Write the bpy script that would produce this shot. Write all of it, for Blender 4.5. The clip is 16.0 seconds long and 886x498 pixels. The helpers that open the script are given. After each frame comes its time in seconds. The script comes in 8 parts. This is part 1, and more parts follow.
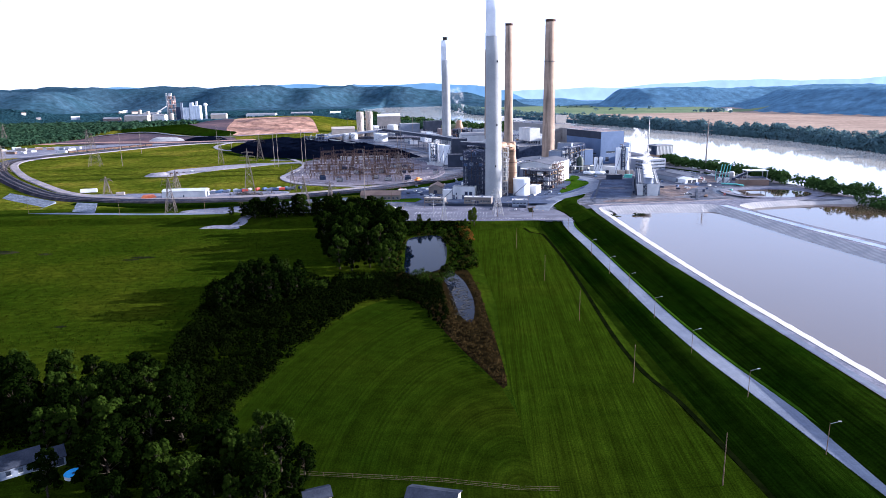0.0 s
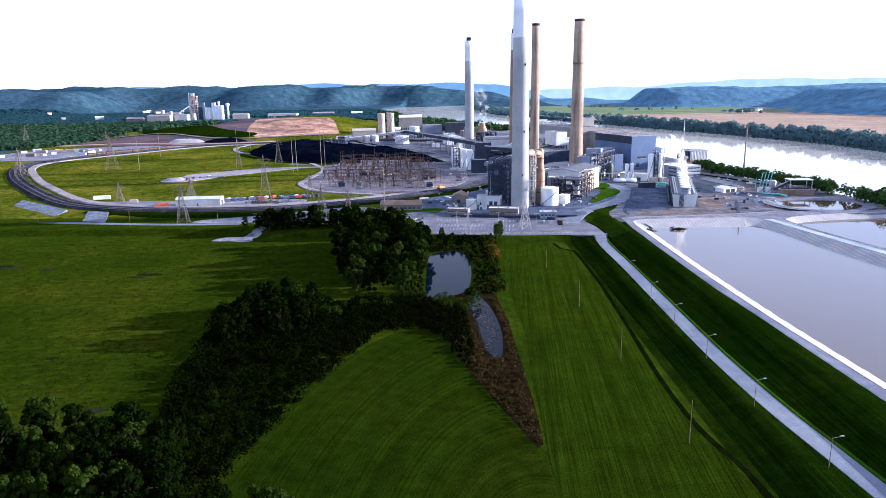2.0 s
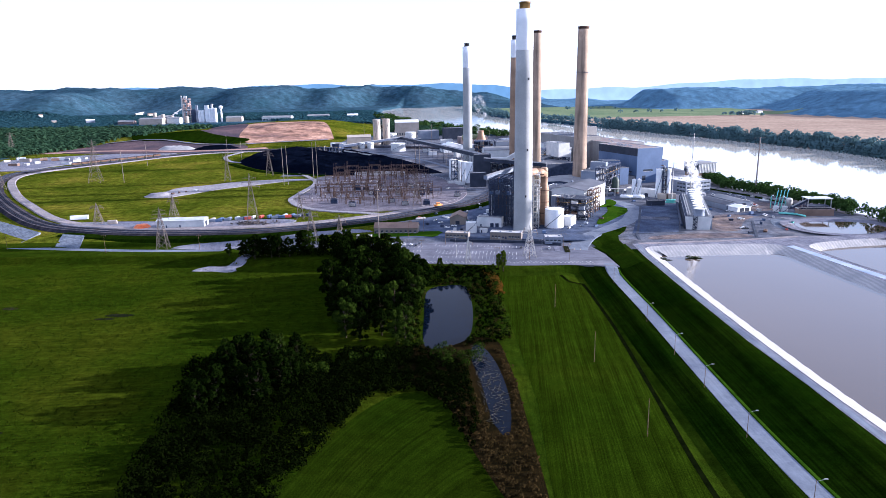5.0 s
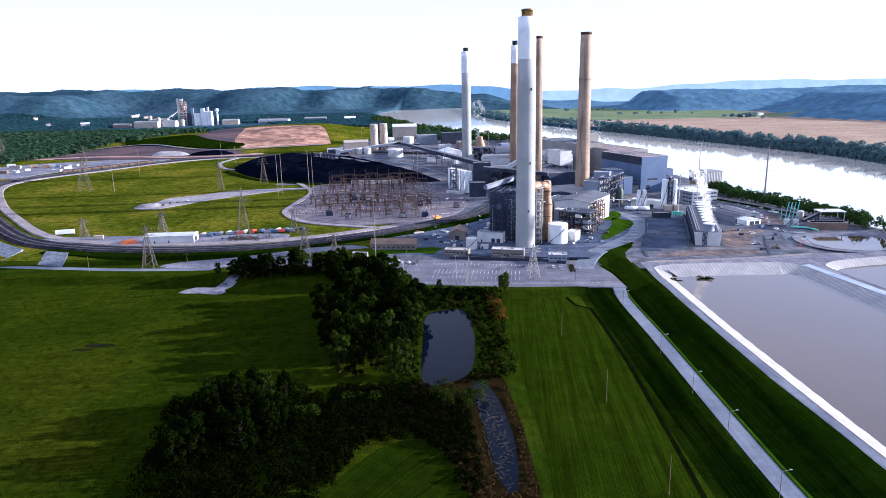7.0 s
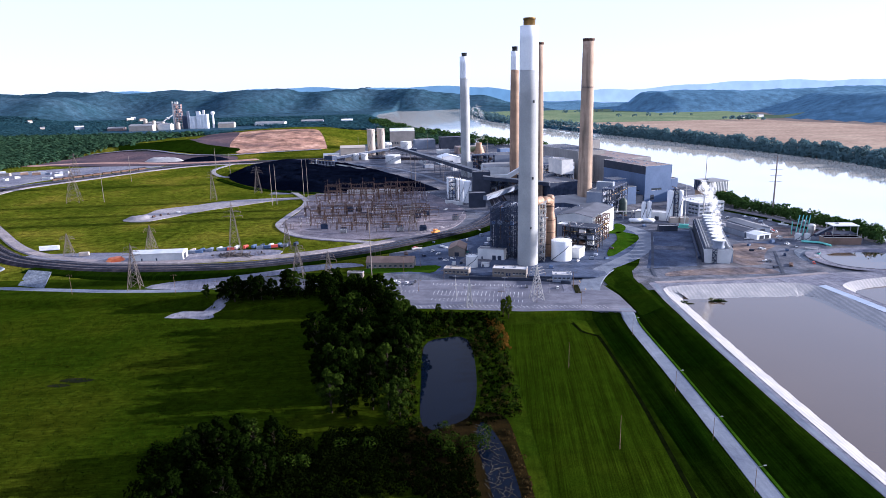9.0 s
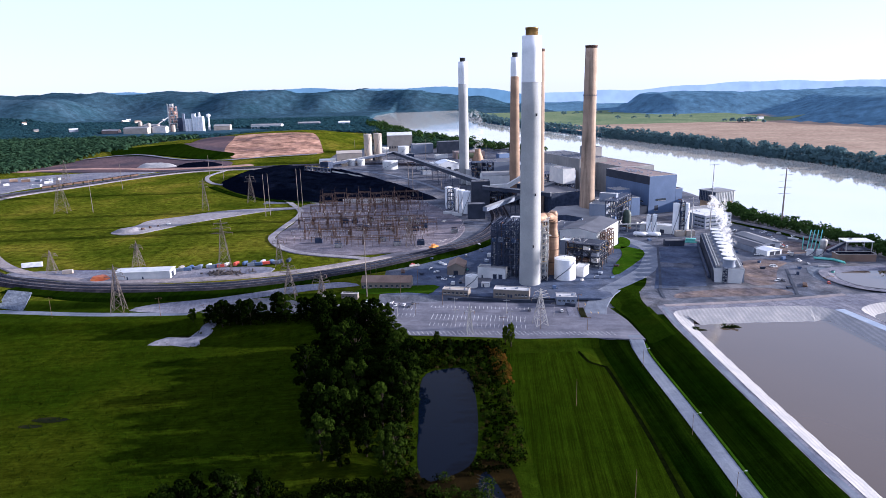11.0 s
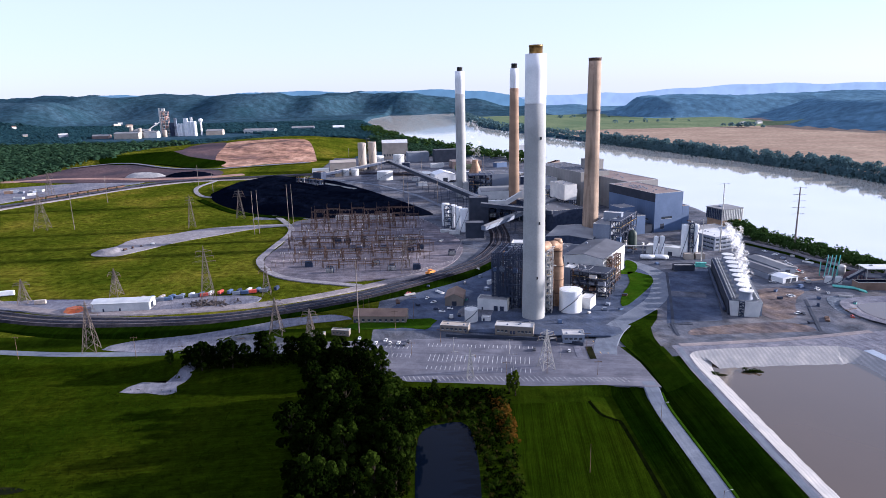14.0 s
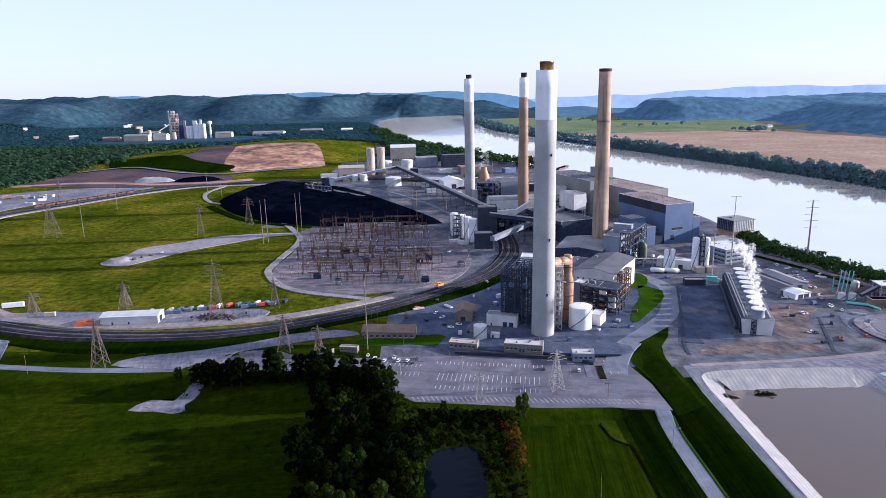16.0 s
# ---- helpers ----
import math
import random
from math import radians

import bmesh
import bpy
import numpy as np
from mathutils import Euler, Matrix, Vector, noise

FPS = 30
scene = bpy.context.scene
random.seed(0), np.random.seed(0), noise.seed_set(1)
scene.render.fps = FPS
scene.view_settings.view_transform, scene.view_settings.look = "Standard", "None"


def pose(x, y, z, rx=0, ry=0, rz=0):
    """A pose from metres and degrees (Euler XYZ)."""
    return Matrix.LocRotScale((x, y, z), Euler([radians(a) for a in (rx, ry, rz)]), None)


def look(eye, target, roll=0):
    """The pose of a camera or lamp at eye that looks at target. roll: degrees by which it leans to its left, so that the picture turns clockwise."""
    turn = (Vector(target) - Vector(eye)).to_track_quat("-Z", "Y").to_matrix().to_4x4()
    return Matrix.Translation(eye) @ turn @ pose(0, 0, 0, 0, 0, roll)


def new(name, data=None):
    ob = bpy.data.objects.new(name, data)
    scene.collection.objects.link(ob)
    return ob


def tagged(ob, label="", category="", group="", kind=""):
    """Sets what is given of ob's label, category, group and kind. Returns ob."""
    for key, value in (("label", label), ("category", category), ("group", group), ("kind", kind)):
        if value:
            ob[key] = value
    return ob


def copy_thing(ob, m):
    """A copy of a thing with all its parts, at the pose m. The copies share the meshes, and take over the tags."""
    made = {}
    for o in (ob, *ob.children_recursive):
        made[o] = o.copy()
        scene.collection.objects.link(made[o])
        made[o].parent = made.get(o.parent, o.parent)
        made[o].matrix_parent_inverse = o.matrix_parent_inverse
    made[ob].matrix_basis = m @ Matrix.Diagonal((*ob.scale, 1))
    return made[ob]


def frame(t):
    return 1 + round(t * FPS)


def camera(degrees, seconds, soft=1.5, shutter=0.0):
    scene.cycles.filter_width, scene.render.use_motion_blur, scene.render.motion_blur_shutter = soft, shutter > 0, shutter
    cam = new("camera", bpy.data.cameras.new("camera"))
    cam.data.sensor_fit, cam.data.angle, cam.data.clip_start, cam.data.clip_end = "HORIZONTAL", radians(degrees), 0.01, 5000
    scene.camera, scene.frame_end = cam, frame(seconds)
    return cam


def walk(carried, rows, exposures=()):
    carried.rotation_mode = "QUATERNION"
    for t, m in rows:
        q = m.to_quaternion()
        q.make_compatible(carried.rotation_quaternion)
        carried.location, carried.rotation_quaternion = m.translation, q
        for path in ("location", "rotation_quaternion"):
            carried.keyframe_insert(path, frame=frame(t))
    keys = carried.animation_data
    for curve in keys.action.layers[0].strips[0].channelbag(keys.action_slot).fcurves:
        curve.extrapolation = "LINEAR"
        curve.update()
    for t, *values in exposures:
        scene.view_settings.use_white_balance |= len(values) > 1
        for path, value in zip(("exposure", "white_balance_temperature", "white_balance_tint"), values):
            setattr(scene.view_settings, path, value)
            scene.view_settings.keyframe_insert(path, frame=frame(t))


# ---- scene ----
cam = camera(67.35, 16.0, 0.6)
PATH = [
    (0, (-64.54, -626.62, 100.92), (-62.130, -529.425, 77.537), -1.03),
    (0.5, (-64.79, -617.18, 101.78), (-65.772, -519.972, 78.340), -1.04),
    (1, (-65.28, -609.12, 102.96), (-66.318, -511.927, 79.461), -0.97),
    (1.5, (-65.54, -601.15, 104.36), (-66.439, -503.963, 80.834), -1.04),
    (2, (-65.63, -593.67, 106.16), (-66.373, -496.480, 82.629), -1.07),
    (2.5, (-65.53, -586.07, 108.30), (-66.183, -488.886, 84.752), -1.10),
    (3, (-65.57, -579.10, 110.49), (-66.101, -481.919, 86.919), -1.06),
    (3.5, (-65.71, -572.33, 112.67), (-66.162, -475.153, 89.062), -1.09),
    (4, (-65.99, -565.62, 115.05), (-66.376, -468.470, 91.349), -1.09),
    (6.5, (-67.13, -534.01, 125.58), (-67.197, -436.865, 101.849), -1.20),
    (7, (-67.14, -527.77, 127.45), (-67.143, -430.611, 103.772), -1.21),
    (7.5, (-67.07, -521.35, 129.52), (-67.050, -424.194, 105.834), -1.27),
    (8, (-67.10, -515.30, 131.60), (-67.003, -418.146, 107.912), -1.30),
    (8.5, (-67.41, -509.34, 133.80), (-67.208, -412.178, 110.137), -1.31),
    (9, (-67.50, -503.41, 136.15), (-67.216, -406.255, 112.455), -1.33),
    (11.5, (-67.56, -472.42, 147.21), (-66.819, -375.290, 123.451), -1.37),
    (12, (-67.67, -466.35, 149.28), (-66.763, -369.209, 125.559), -1.39),
    (12.5, (-67.89, -460.18, 151.15), (-66.857, -363.023, 127.490), -1.38),
    (13, (-68.50, -454.04, 153.23), (-67.277, -356.889, 129.567), -1.33),
    (13.5, (-68.35, -448.25, 155.74), (-67.091, -351.111, 132.032), -1.35),
    (14, (-68.21, -442.43, 158.16), (-66.941, -345.276, 134.498), -1.35),
    (14.5, (-68.35, -438.10, 160.48), (-67.138, -340.928, 136.905), -1.31),
    (15, (-68.48, -435.94, 163.13), (-67.684, -338.760, 139.551), -1.31),
    (15.5, (-68.78, -435.89, 165.87), (-68.355, -338.723, 142.238), -1.31),
    (16, (-68.97, -437.39, 168.18), (-68.845, -340.214, 144.576), -1.25),
]
walk(cam, [(t, look(eye, target, roll)) for t, eye, target, roll in PATH], [(0.0, 1.9, 4700, 18), (8.0, 1.68, 4760, 18), (16.0, 1.33, 4900, 18)])

# ---- light ----
SUN_EL, SUN_AZ = 14.0, 4.0          # degrees; azimuth from +x towards +y
world = bpy.data.worlds.new("sky")
scene.world = world
world.use_nodes = True
wn = world.node_tree.nodes
sky = wn.new("ShaderNodeTexSky")
sky.sky_type, sky.sun_disc = "NISHITA", False
sky.sun_elevation, sky.sun_rotation = radians(SUN_EL), radians(90 - SUN_AZ)
sky.altitude, sky.air_density, sky.dust_density, sky.ozone_density = 150, 1.0, 0.5, 3.0
wn["Background"].inputs[1].default_value = 0.07
haze = wn.new("ShaderNodeMix")                # white evening haze over the whole sky
haze.data_type = "RGBA"
haze.inputs[0].default_value = 0.64
haze.inputs[7].default_value = (6.7, 6.0, 5.5, 1)
world.node_tree.links.new(sky.outputs[0], haze.inputs[6])
world.node_tree.links.new(haze.outputs[2], wn["Background"].inputs[0])
sun = new("sun", bpy.data.lights.new("sun", "SUN"))
sun.data.energy, sun.data.angle, sun.data.color = 5.0, radians(1.0), (1.0, 0.79, 0.55)
sd = Vector((math.cos(radians(SUN_EL)) * math.cos(radians(SUN_AZ)), math.cos(radians(SUN_EL)) * math.sin(radians(SUN_AZ)), math.sin(radians(SUN_EL))))
sun.matrix_world = look(sd * 900, (0, 0, 0))

# ---- materials ----


def mat(name, a, b, scale=0.2, rough=0.8, metal=0.0, bump=0.0, fine=4.0, spec=0.4, stripe=None, third=None, rnd=0.0, grain=None):
    """Two-tone surface: broad patches and finer grain in world space. stripe: (axis, period, strength, wobble, colour)."""
    m = bpy.data.materials.new(name)
    m.use_nodes = True
    n, lk = m.node_tree.nodes, m.node_tree.links.new
    bs = n["Principled BSDF"]
    spec = 0.0 if rough > 0.88 else spec
    grain = grain if grain is not None else (0.24 if rough > 0.88 else 0.07)
    geo = n.new("ShaderNodeNewGeometry")
    n1, n2 = n.new("ShaderNodeTexNoise"), n.new("ShaderNodeTexNoise")
    n1.inputs["Scale"].default_value, n1.inputs["Detail"].default_value = scale, 6
    n2.inputs["Scale"].default_value, n2.inputs["Detail"].default_value = scale * fine * 3, 4
    lk(geo.outputs["Position"], n1.inputs["Vector"]), lk(geo.outputs["Position"], n2.inputs["Vector"])
    ramp = n.new("ShaderNodeValToRGB")
    e = ramp.color_ramp.elements
    e[0].position, e[1].position = 0.36, 0.64
    e[0].color, e[1].color = (*a, 1), (*b, 1)
    if third:
        t = ramp.color_ramp.elements.new(0.78)
        t.color = (*third, 1)
    lk(n1.outputs["Fac"], ramp.inputs[0])
    mul = n.new("ShaderNodeMix")
    mul.data_type, mul.blend_type = "RGBA", "MULTIPLY"
    mul.inputs[0].default_value = 1.0
    r2 = n.new("ShaderNodeValToRGB")
    f = r2.color_ramp.elements
    f[0].position, f[1].position = 0.3, 0.7
    f[0].color, f[1].color = (*[1 - grain] * 3, 1), (*[1 + grain * 0.8] * 3, 1)
    lk(n2.outputs["Fac"], r2.inputs[0])
    lk(ramp.outputs[0], mul.inputs[6]), lk(r2.outputs[0], mul.inputs[7])
    col = mul.outputs[2]
    if stripe:
        axis, period, strength, wob, sc = stripe
        wv = n.new("ShaderNodeTexWave")
        wv.wave_type, wv.bands_direction = "BANDS", axis
        wv.inputs["Scale"].default_value = 0.314 / period
        wv.inputs["Distortion"].default_value, wv.inputs["Detail"].default_value = wob, 3
        wv.inputs["Detail Scale"].default_value = 0.6
        lk(geo.outputs["Position"], wv.inputs["Vector"])
        sm = n.new("ShaderNodeMath")
        sm.operation = "MULTIPLY"
        sm.inputs[1].default_value = strength
        lk(wv.outputs["Fac"], sm.inputs[0])
        mx = n.new("ShaderNodeMix")
        mx.data_type = "RGBA"
        lk(sm.outputs[0], mx.inputs[0]), lk(col, mx.inputs[6])
        mx.inputs[7].default_value = (*sc, 1)
        col = mx.outputs[2]
    if rnd:
        oi, hs, mr = n.new("ShaderNodeObjectInfo"), n.new("ShaderNodeHueSaturation"), n.new("ShaderNodeMapRange")
        mr.inputs[3].default_value, mr.inputs[4].default_value = 1 - rnd, 1 + rnd
        lk(oi.outputs["Random"], mr.inputs[0]), lk(mr.outputs[0], hs.inputs["Value"]), lk(col, hs.inputs["Color"])
        col = hs.outputs[0]
    lk(col, bs.inputs["Base Color"])
    bs.inputs["Roughness"].default_value, bs.inputs["Metallic"].default_value = rough, metal
    bs.inputs["Specular IOR Level"].default_value = spec
    if bump:
        bp = n.new("ShaderNodeBump")
        bp.inputs["Strength"].default_value, bp.inputs["Distance"].default_value = 0.8, bump
        lk(n2.outputs["Fac"], bp.inputs["Height"]), lk(bp.outputs[0], bs.inputs["Normal"])
    return m


def surface(name, a, b, c, scale=0.02, angle=0.0, arc=None, period=1.2, stretch=40.0, streak=0.2, mottle=0.2, spot=0.2, grain=0.25, bump=0.0, wide=0.0, sheen=None):
    """Open ground: broad patches in three tones, mottling, drawn-out tracks or swaths (straight, or round an oval) and fine grain."""
    m = bpy.data.materials.new(name)
    m.use_nodes = True
    n, lk = m.node_tree.nodes, m.node_tree.links.new
    bs, geo = n["Principled BSDF"], n.new("ShaderNodeNewGeometry")
    pos = geo.outputs["Position"]

    def tex(vec, sc, detail, rough):
        t = n.new("ShaderNodeTexNoise")
        t.inputs["Scale"].default_value, t.inputs["Detail"].default_value, t.inputs["Roughness"].default_value = sc, detail, rough
        lk(vec, t.inputs["Vector"])
        return t.outputs["Fac"]

    def times(col, fac, amount, lo=0.34, hi=0.66):
        r = n.new("ShaderNodeMapRange")
        for k, v in enumerate((lo, hi, 1 - amount, 1 + amount)):
            r.inputs[k + 1].default_value = v
        lk(fac, r.inputs[0])
        x = n.new("ShaderNodeVectorMath")
        x.operation = "SCALE"
        lk(col, x.inputs[0]), lk(r.outputs[0], x.inputs["Scale"])
        return x.outputs[0]

    ramp = n.new("ShaderNodeValToRGB")
    e = ramp.color_ramp.elements
    e[0].position, e[1].position = 0.34, 0.52
    e[0].color, e[1].color = (*a, 1), (*b, 1)
    e.new(0.68).color = (*c, 1)
    lk(tex(pos, scale, 7, 0.6), ramp.inputs[0])
    col = times(ramp.outputs[0], tex(pos, spot, 6, 0.68), mottle)
    if arc:
        sb, ml, ln, cb = n.new("ShaderNodeVectorMath"), n.new("ShaderNodeVectorMath"), n.new("ShaderNodeVectorMath"), n.new("ShaderNodeCombineXYZ")
        sb.operation, ml.operation, ln.operation = "SUBTRACT", "MULTIPLY", "LENGTH"
        sb.inputs[1].default_value, ml.inputs[1].default_value = (arc[0], arc[1], 0), (1 / period, arc[2] / period, 0)
        lk(pos, sb.inputs[0]), lk(sb.outputs[0], ml.inputs[0]), lk(ml.outputs[0], ln.inputs[0]), lk(ln.outputs["Value"], cb.inputs[0])
        vec = cb.outputs[0]
    else:
        mp = n.new("ShaderNodeMapping")
        mp.vector_type = "TEXTURE"
        mp.inputs["Rotation"].default_value, mp.inputs["Scale"].default_value = (0, 0, radians(angle)), (period, period * stretch, 1e4)
        lk(pos, mp.inputs["Vector"])
        vec = mp.outputs[0]
    lines = tex(vec, 1.0, 4, 0.6)
    col = times(col, lines, streak)
    if wide:
        col = times(col, tex(vec, 0.16, 2, 0.5), wide)
    fine = tex(pos, 1.7, 4, 0.65)
    col = times(col, fine, grain)
    lk(col, bs.inputs["Base Color"])
    bs.inputs["Roughness"].default_value, bs.inputs["Specular IOR Level"].default_value = 0.95, 0.0
    if sheen:
        bs.inputs["Sheen Weight"].default_value, bs.inputs["Sheen Roughness"].default_value = sheen[0], 0.45
        bs.inputs["Sheen Tint"].default_value = (*sheen[1], 1)
    if bump:
        bp = n.new("ShaderNodeBump")
        bp.inputs["Strength"].default_value, bp.inputs["Distance"].default_value = 0.8, bump
        lk(fine, bp.inputs["Height"]), lk(bp.outputs[0], bs.inputs["Normal"])
    return m


def leaf_mat(name, a, b, thin=0.15):
    """Foliage, each leaf clump a little different; thin: the share of light that passes through the leaves."""
    m = bpy.data.materials.new(name)
    m.use_nodes = True
    n, lk = m.node_tree.nodes, m.node_tree.links.new
    bs, geo = n["Principled BSDF"], n.new("ShaderNodeNewGeometry")
    mx, nz = n.new("ShaderNodeMix"), n.new("ShaderNodeTexNoise")
    mx.data_type = "RGBA"
    nz.inputs["Scale"].default_value = 0.03
    ad = n.new("ShaderNodeMath")
    ad.operation, ad.use_clamp = "MULTIPLY_ADD", True
    ad.inputs[1].default_value, ad.inputs[2].default_value = 0.6, -0.05
    sb = n.new("ShaderNodeMath")
    sb.operation = "ADD"
    lk(geo.outputs["Random Per Island"], sb.inputs[0]), lk(geo.outputs["Position"], nz.inputs["Vector"]), lk(nz.outputs["Fac"], sb.inputs[1])
    lk(sb.outputs[0], ad.inputs[0]), lk(ad.outputs[0], mx.inputs[0])
    mx.inputs[6].default_value, mx.inputs[7].default_value = (*a, 1), (*b, 1)
    lk(mx.outputs[2], bs.inputs["Base Color"])
    bs.inputs["Roughness"].default_value, bs.inputs["Specular IOR Level"].default_value = 1.0, 0.0
    tr, ms = n.new("ShaderNodeBsdfTranslucent"), n.new("ShaderNodeMixShader")
    ms.inputs[0].default_value = thin
    lk(mx.outputs[2], tr.inputs["Color"]), lk(bs.outputs[0], ms.inputs[1]), lk(tr.outputs[0], ms.inputs[2])
    lk(ms.outputs[0], n["Material Output"].inputs["Surface"])
    return m


def water_mat(name, col, rough, bump, scale, spec=0.5, ior=1.33):
    m = bpy.data.materials.new(name)
    m.use_nodes = True
    n, lk = m.node_tree.nodes, m.node_tree.links.new
    bs, geo, nz, nb, bp = n["Principled BSDF"], n.new("ShaderNodeNewGeometry"), n.new("ShaderNodeTexNoise"), n.new("ShaderNodeTexNoise"), n.new("ShaderNodeBump")
    nz.inputs["Scale"].default_value, nz.inputs["Detail"].default_value = scale, 4
    nb.inputs["Scale"].default_value, nb.inputs["Detail"].default_value = 0.012, 3
    mx = n.new("ShaderNodeMix")
    mx.data_type = "RGBA"
    mx.inputs[6].default_value, mx.inputs[7].default_value = (*[c * 0.8 for c in col], 1), (*[c * 1.2 for c in col], 1)
    lk(geo.outputs["Position"], nz.inputs["Vector"]), lk(geo.outputs["Position"], nb.inputs["Vector"])
    lk(nb.outputs["Fac"], mx.inputs[0]), lk(mx.outputs[2], bs.inputs["Base Color"])
    bs.inputs["Roughness"].default_value, bs.inputs["IOR"].default_value = rough, ior
    bs.inputs["Specular IOR Level"].default_value = spec
    bp.inputs["Strength"].default_value, bp.inputs["Distance"].default_value = 1.0, bump
    lk(nz.outputs["Fac"], bp.inputs["Height"]), lk(bp.outputs[0], bs.inputs["Normal"])
    return m


def steam_mat(name, alpha):
    m = bpy.data.materials.new(name)
    m.use_nodes = True
    n, lk = m.node_tree.nodes, m.node_tree.links.new
    d, t, ms = n.new("ShaderNodeBsdfDiffuse"), n.new("ShaderNodeBsdfTransparent"), n.new("ShaderNodeMixShader")
    d.inputs[0].default_value = (0.9, 0.9, 0.9, 1)
    ms.inputs[0].default_value = alpha
    tl, mb = n.new("ShaderNodeBsdfTranslucent"), n.new("ShaderNodeMixShader")
    tl.inputs[0].default_value, mb.inputs[0].default_value = (0.97, 0.97, 0.97, 1), 0.75
    lk(d.outputs[0], mb.inputs[1]), lk(tl.outputs[0], mb.inputs[2])
    lk(t.outputs[0], ms.inputs[1]), lk(mb.outputs[0], ms.inputs[2]), lk(ms.outputs[0], n["Material Output"].inputs["Surface"])
    return m


GRASS = surface("rough_grass", (0.007415, 0.0157, 0.0004464), (0.01255, 0.02209, 0.0006696), (0.01939, 0.02906, 0.0008928), 0.03, 0, period=2.0, stretch=8, streak=0.2, mottle=0.3, bump=0.3, sheen=(0.03, (0.2, 0.3, 0.008)))
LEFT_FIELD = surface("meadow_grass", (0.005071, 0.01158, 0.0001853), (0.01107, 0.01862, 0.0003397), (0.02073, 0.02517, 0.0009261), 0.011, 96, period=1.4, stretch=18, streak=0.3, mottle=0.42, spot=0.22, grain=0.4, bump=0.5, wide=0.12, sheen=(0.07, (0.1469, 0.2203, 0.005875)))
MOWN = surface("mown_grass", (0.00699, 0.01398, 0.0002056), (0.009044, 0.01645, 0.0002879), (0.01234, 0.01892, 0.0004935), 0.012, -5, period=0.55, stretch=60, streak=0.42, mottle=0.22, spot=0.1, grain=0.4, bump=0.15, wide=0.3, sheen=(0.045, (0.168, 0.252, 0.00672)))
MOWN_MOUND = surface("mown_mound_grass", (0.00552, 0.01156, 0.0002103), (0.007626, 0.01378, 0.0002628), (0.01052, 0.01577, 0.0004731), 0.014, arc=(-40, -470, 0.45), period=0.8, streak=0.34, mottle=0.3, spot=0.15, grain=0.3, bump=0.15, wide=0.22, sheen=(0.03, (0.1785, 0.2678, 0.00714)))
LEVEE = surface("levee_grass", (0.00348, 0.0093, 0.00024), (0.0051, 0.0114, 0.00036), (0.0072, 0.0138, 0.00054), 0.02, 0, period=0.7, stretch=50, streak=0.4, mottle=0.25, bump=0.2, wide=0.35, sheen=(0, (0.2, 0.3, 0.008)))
LOOP = surface("loop_grass", (0.02325, 0.03538, 0.00143), (0.0555, 0.06405, 0.00364), (0.108, 0.09333, 0.0104), 0.011, 78, period=4.0, stretch=4, streak=0.16, mottle=0.55, spot=0.14, grain=0.6, bump=1.0, sheen=(0.01, (0.176, 0.264, 0.00704)))
LAWN = surface("lawn", (0.017, 0.043, 0.0015), (0.023, 0.052, 0.002), (0.031, 0.058, 0.003), 0.06, 30, period=0.8, stretch=30, streak=0.15, mottle=0.2)
STRIP = surface("strip_grass", (0.008064, 0.01843, 0.000576), (0.01152, 0.02304, 0.0008064), (0.01728, 0.02765, 0.001152), 0.03, 0, period=0.8, stretch=20, streak=0.15, mottle=0.25, bump=0.2)
ASPHALT = surface("asphalt", (0.04129, 0.05328, 0.0871), (0.06194, 0.07548, 0.1142), (0.09494, 0.1066, 0.1404), 0.025, 30, period=1.6, stretch=30, streak=0.1, mottle=0.34, spot=0.07, grain=0.24)
ROADTOP = surface("worn_road", (0.107, 0.12, 0.158), (0.1395, 0.155, 0.1908), (0.1674, 0.18, 0.2126), 0.03, 0, period=0.9, stretch=40, streak=0.1, mottle=0.14, grain=0.12)
LOTTOP = surface("worn_lot", (0.09236, 0.09486, 0.1201), (0.1217, 0.1219, 0.1477), (0.1469, 0.1445, 0.1693), 0.025, 80, period=2.2, stretch=20, streak=0.12, mottle=0.16, spot=0.1, grain=0.14)
GRAVEL = surface("gravel", (0.1088, 0.1125, 0.1472), (0.1507, 0.1512, 0.1815), (0.1966, 0.189, 0.211), 0.025, 15, period=2.0, stretch=25, streak=0.14, mottle=0.2, grain=0.3, bump=0.1)
PADTOP = surface("pale_gravel", (0.17, 0.1615, 0.1742), (0.221, 0.2082, 0.221), (0.2635, 0.2465, 0.2507), 0.03, 40, period=1.5, stretch=20, streak=0.12, mottle=0.2, grain=0.25)
YARD = surface("yard_dust", (0.063, 0.071, 0.094), (0.093, 0.098, 0.119), (0.146, 0.138, 0.143), 0.02, 20, period=2.0, stretch=5, streak=0.14, mottle=0.42, spot=0.06, grain=0.34)
SWITCH_PAD = surface("switchyard_stone", (0.07968, 0.07862, 0.09887), (0.1266, 0.1159, 0.1341), (0.1875, 0.1613, 0.1703), 0.02, 88, period=2.5, stretch=12, streak=0.25, mottle=0.3, spot=0.1, grain=0.3)
TRACK = surface("dusty_track", (0.16, 0.145, 0.155), (0.21, 0.19, 0.195), (0.26, 0.225, 0.215), 0.03, 40, period=1.5, stretch=20, streak=0.12, mottle=0.22, grain=0.25)
WALKSTONE = surface("walkway_stone", (0.05, 0.048, 0.055), (0.07, 0.066, 0.074), (0.1, 0.09, 0.095), 0.05, 0, streak=0.1, mottle=0.3, grain=0.4)
BALLAST = surface("ballast", (0.014, 0.015, 0.02), (0.024, 0.023, 0.029), (0.04, 0.035, 0.038), 0.05, 0, streak=0.1, mottle=0.3, grain=0.4)
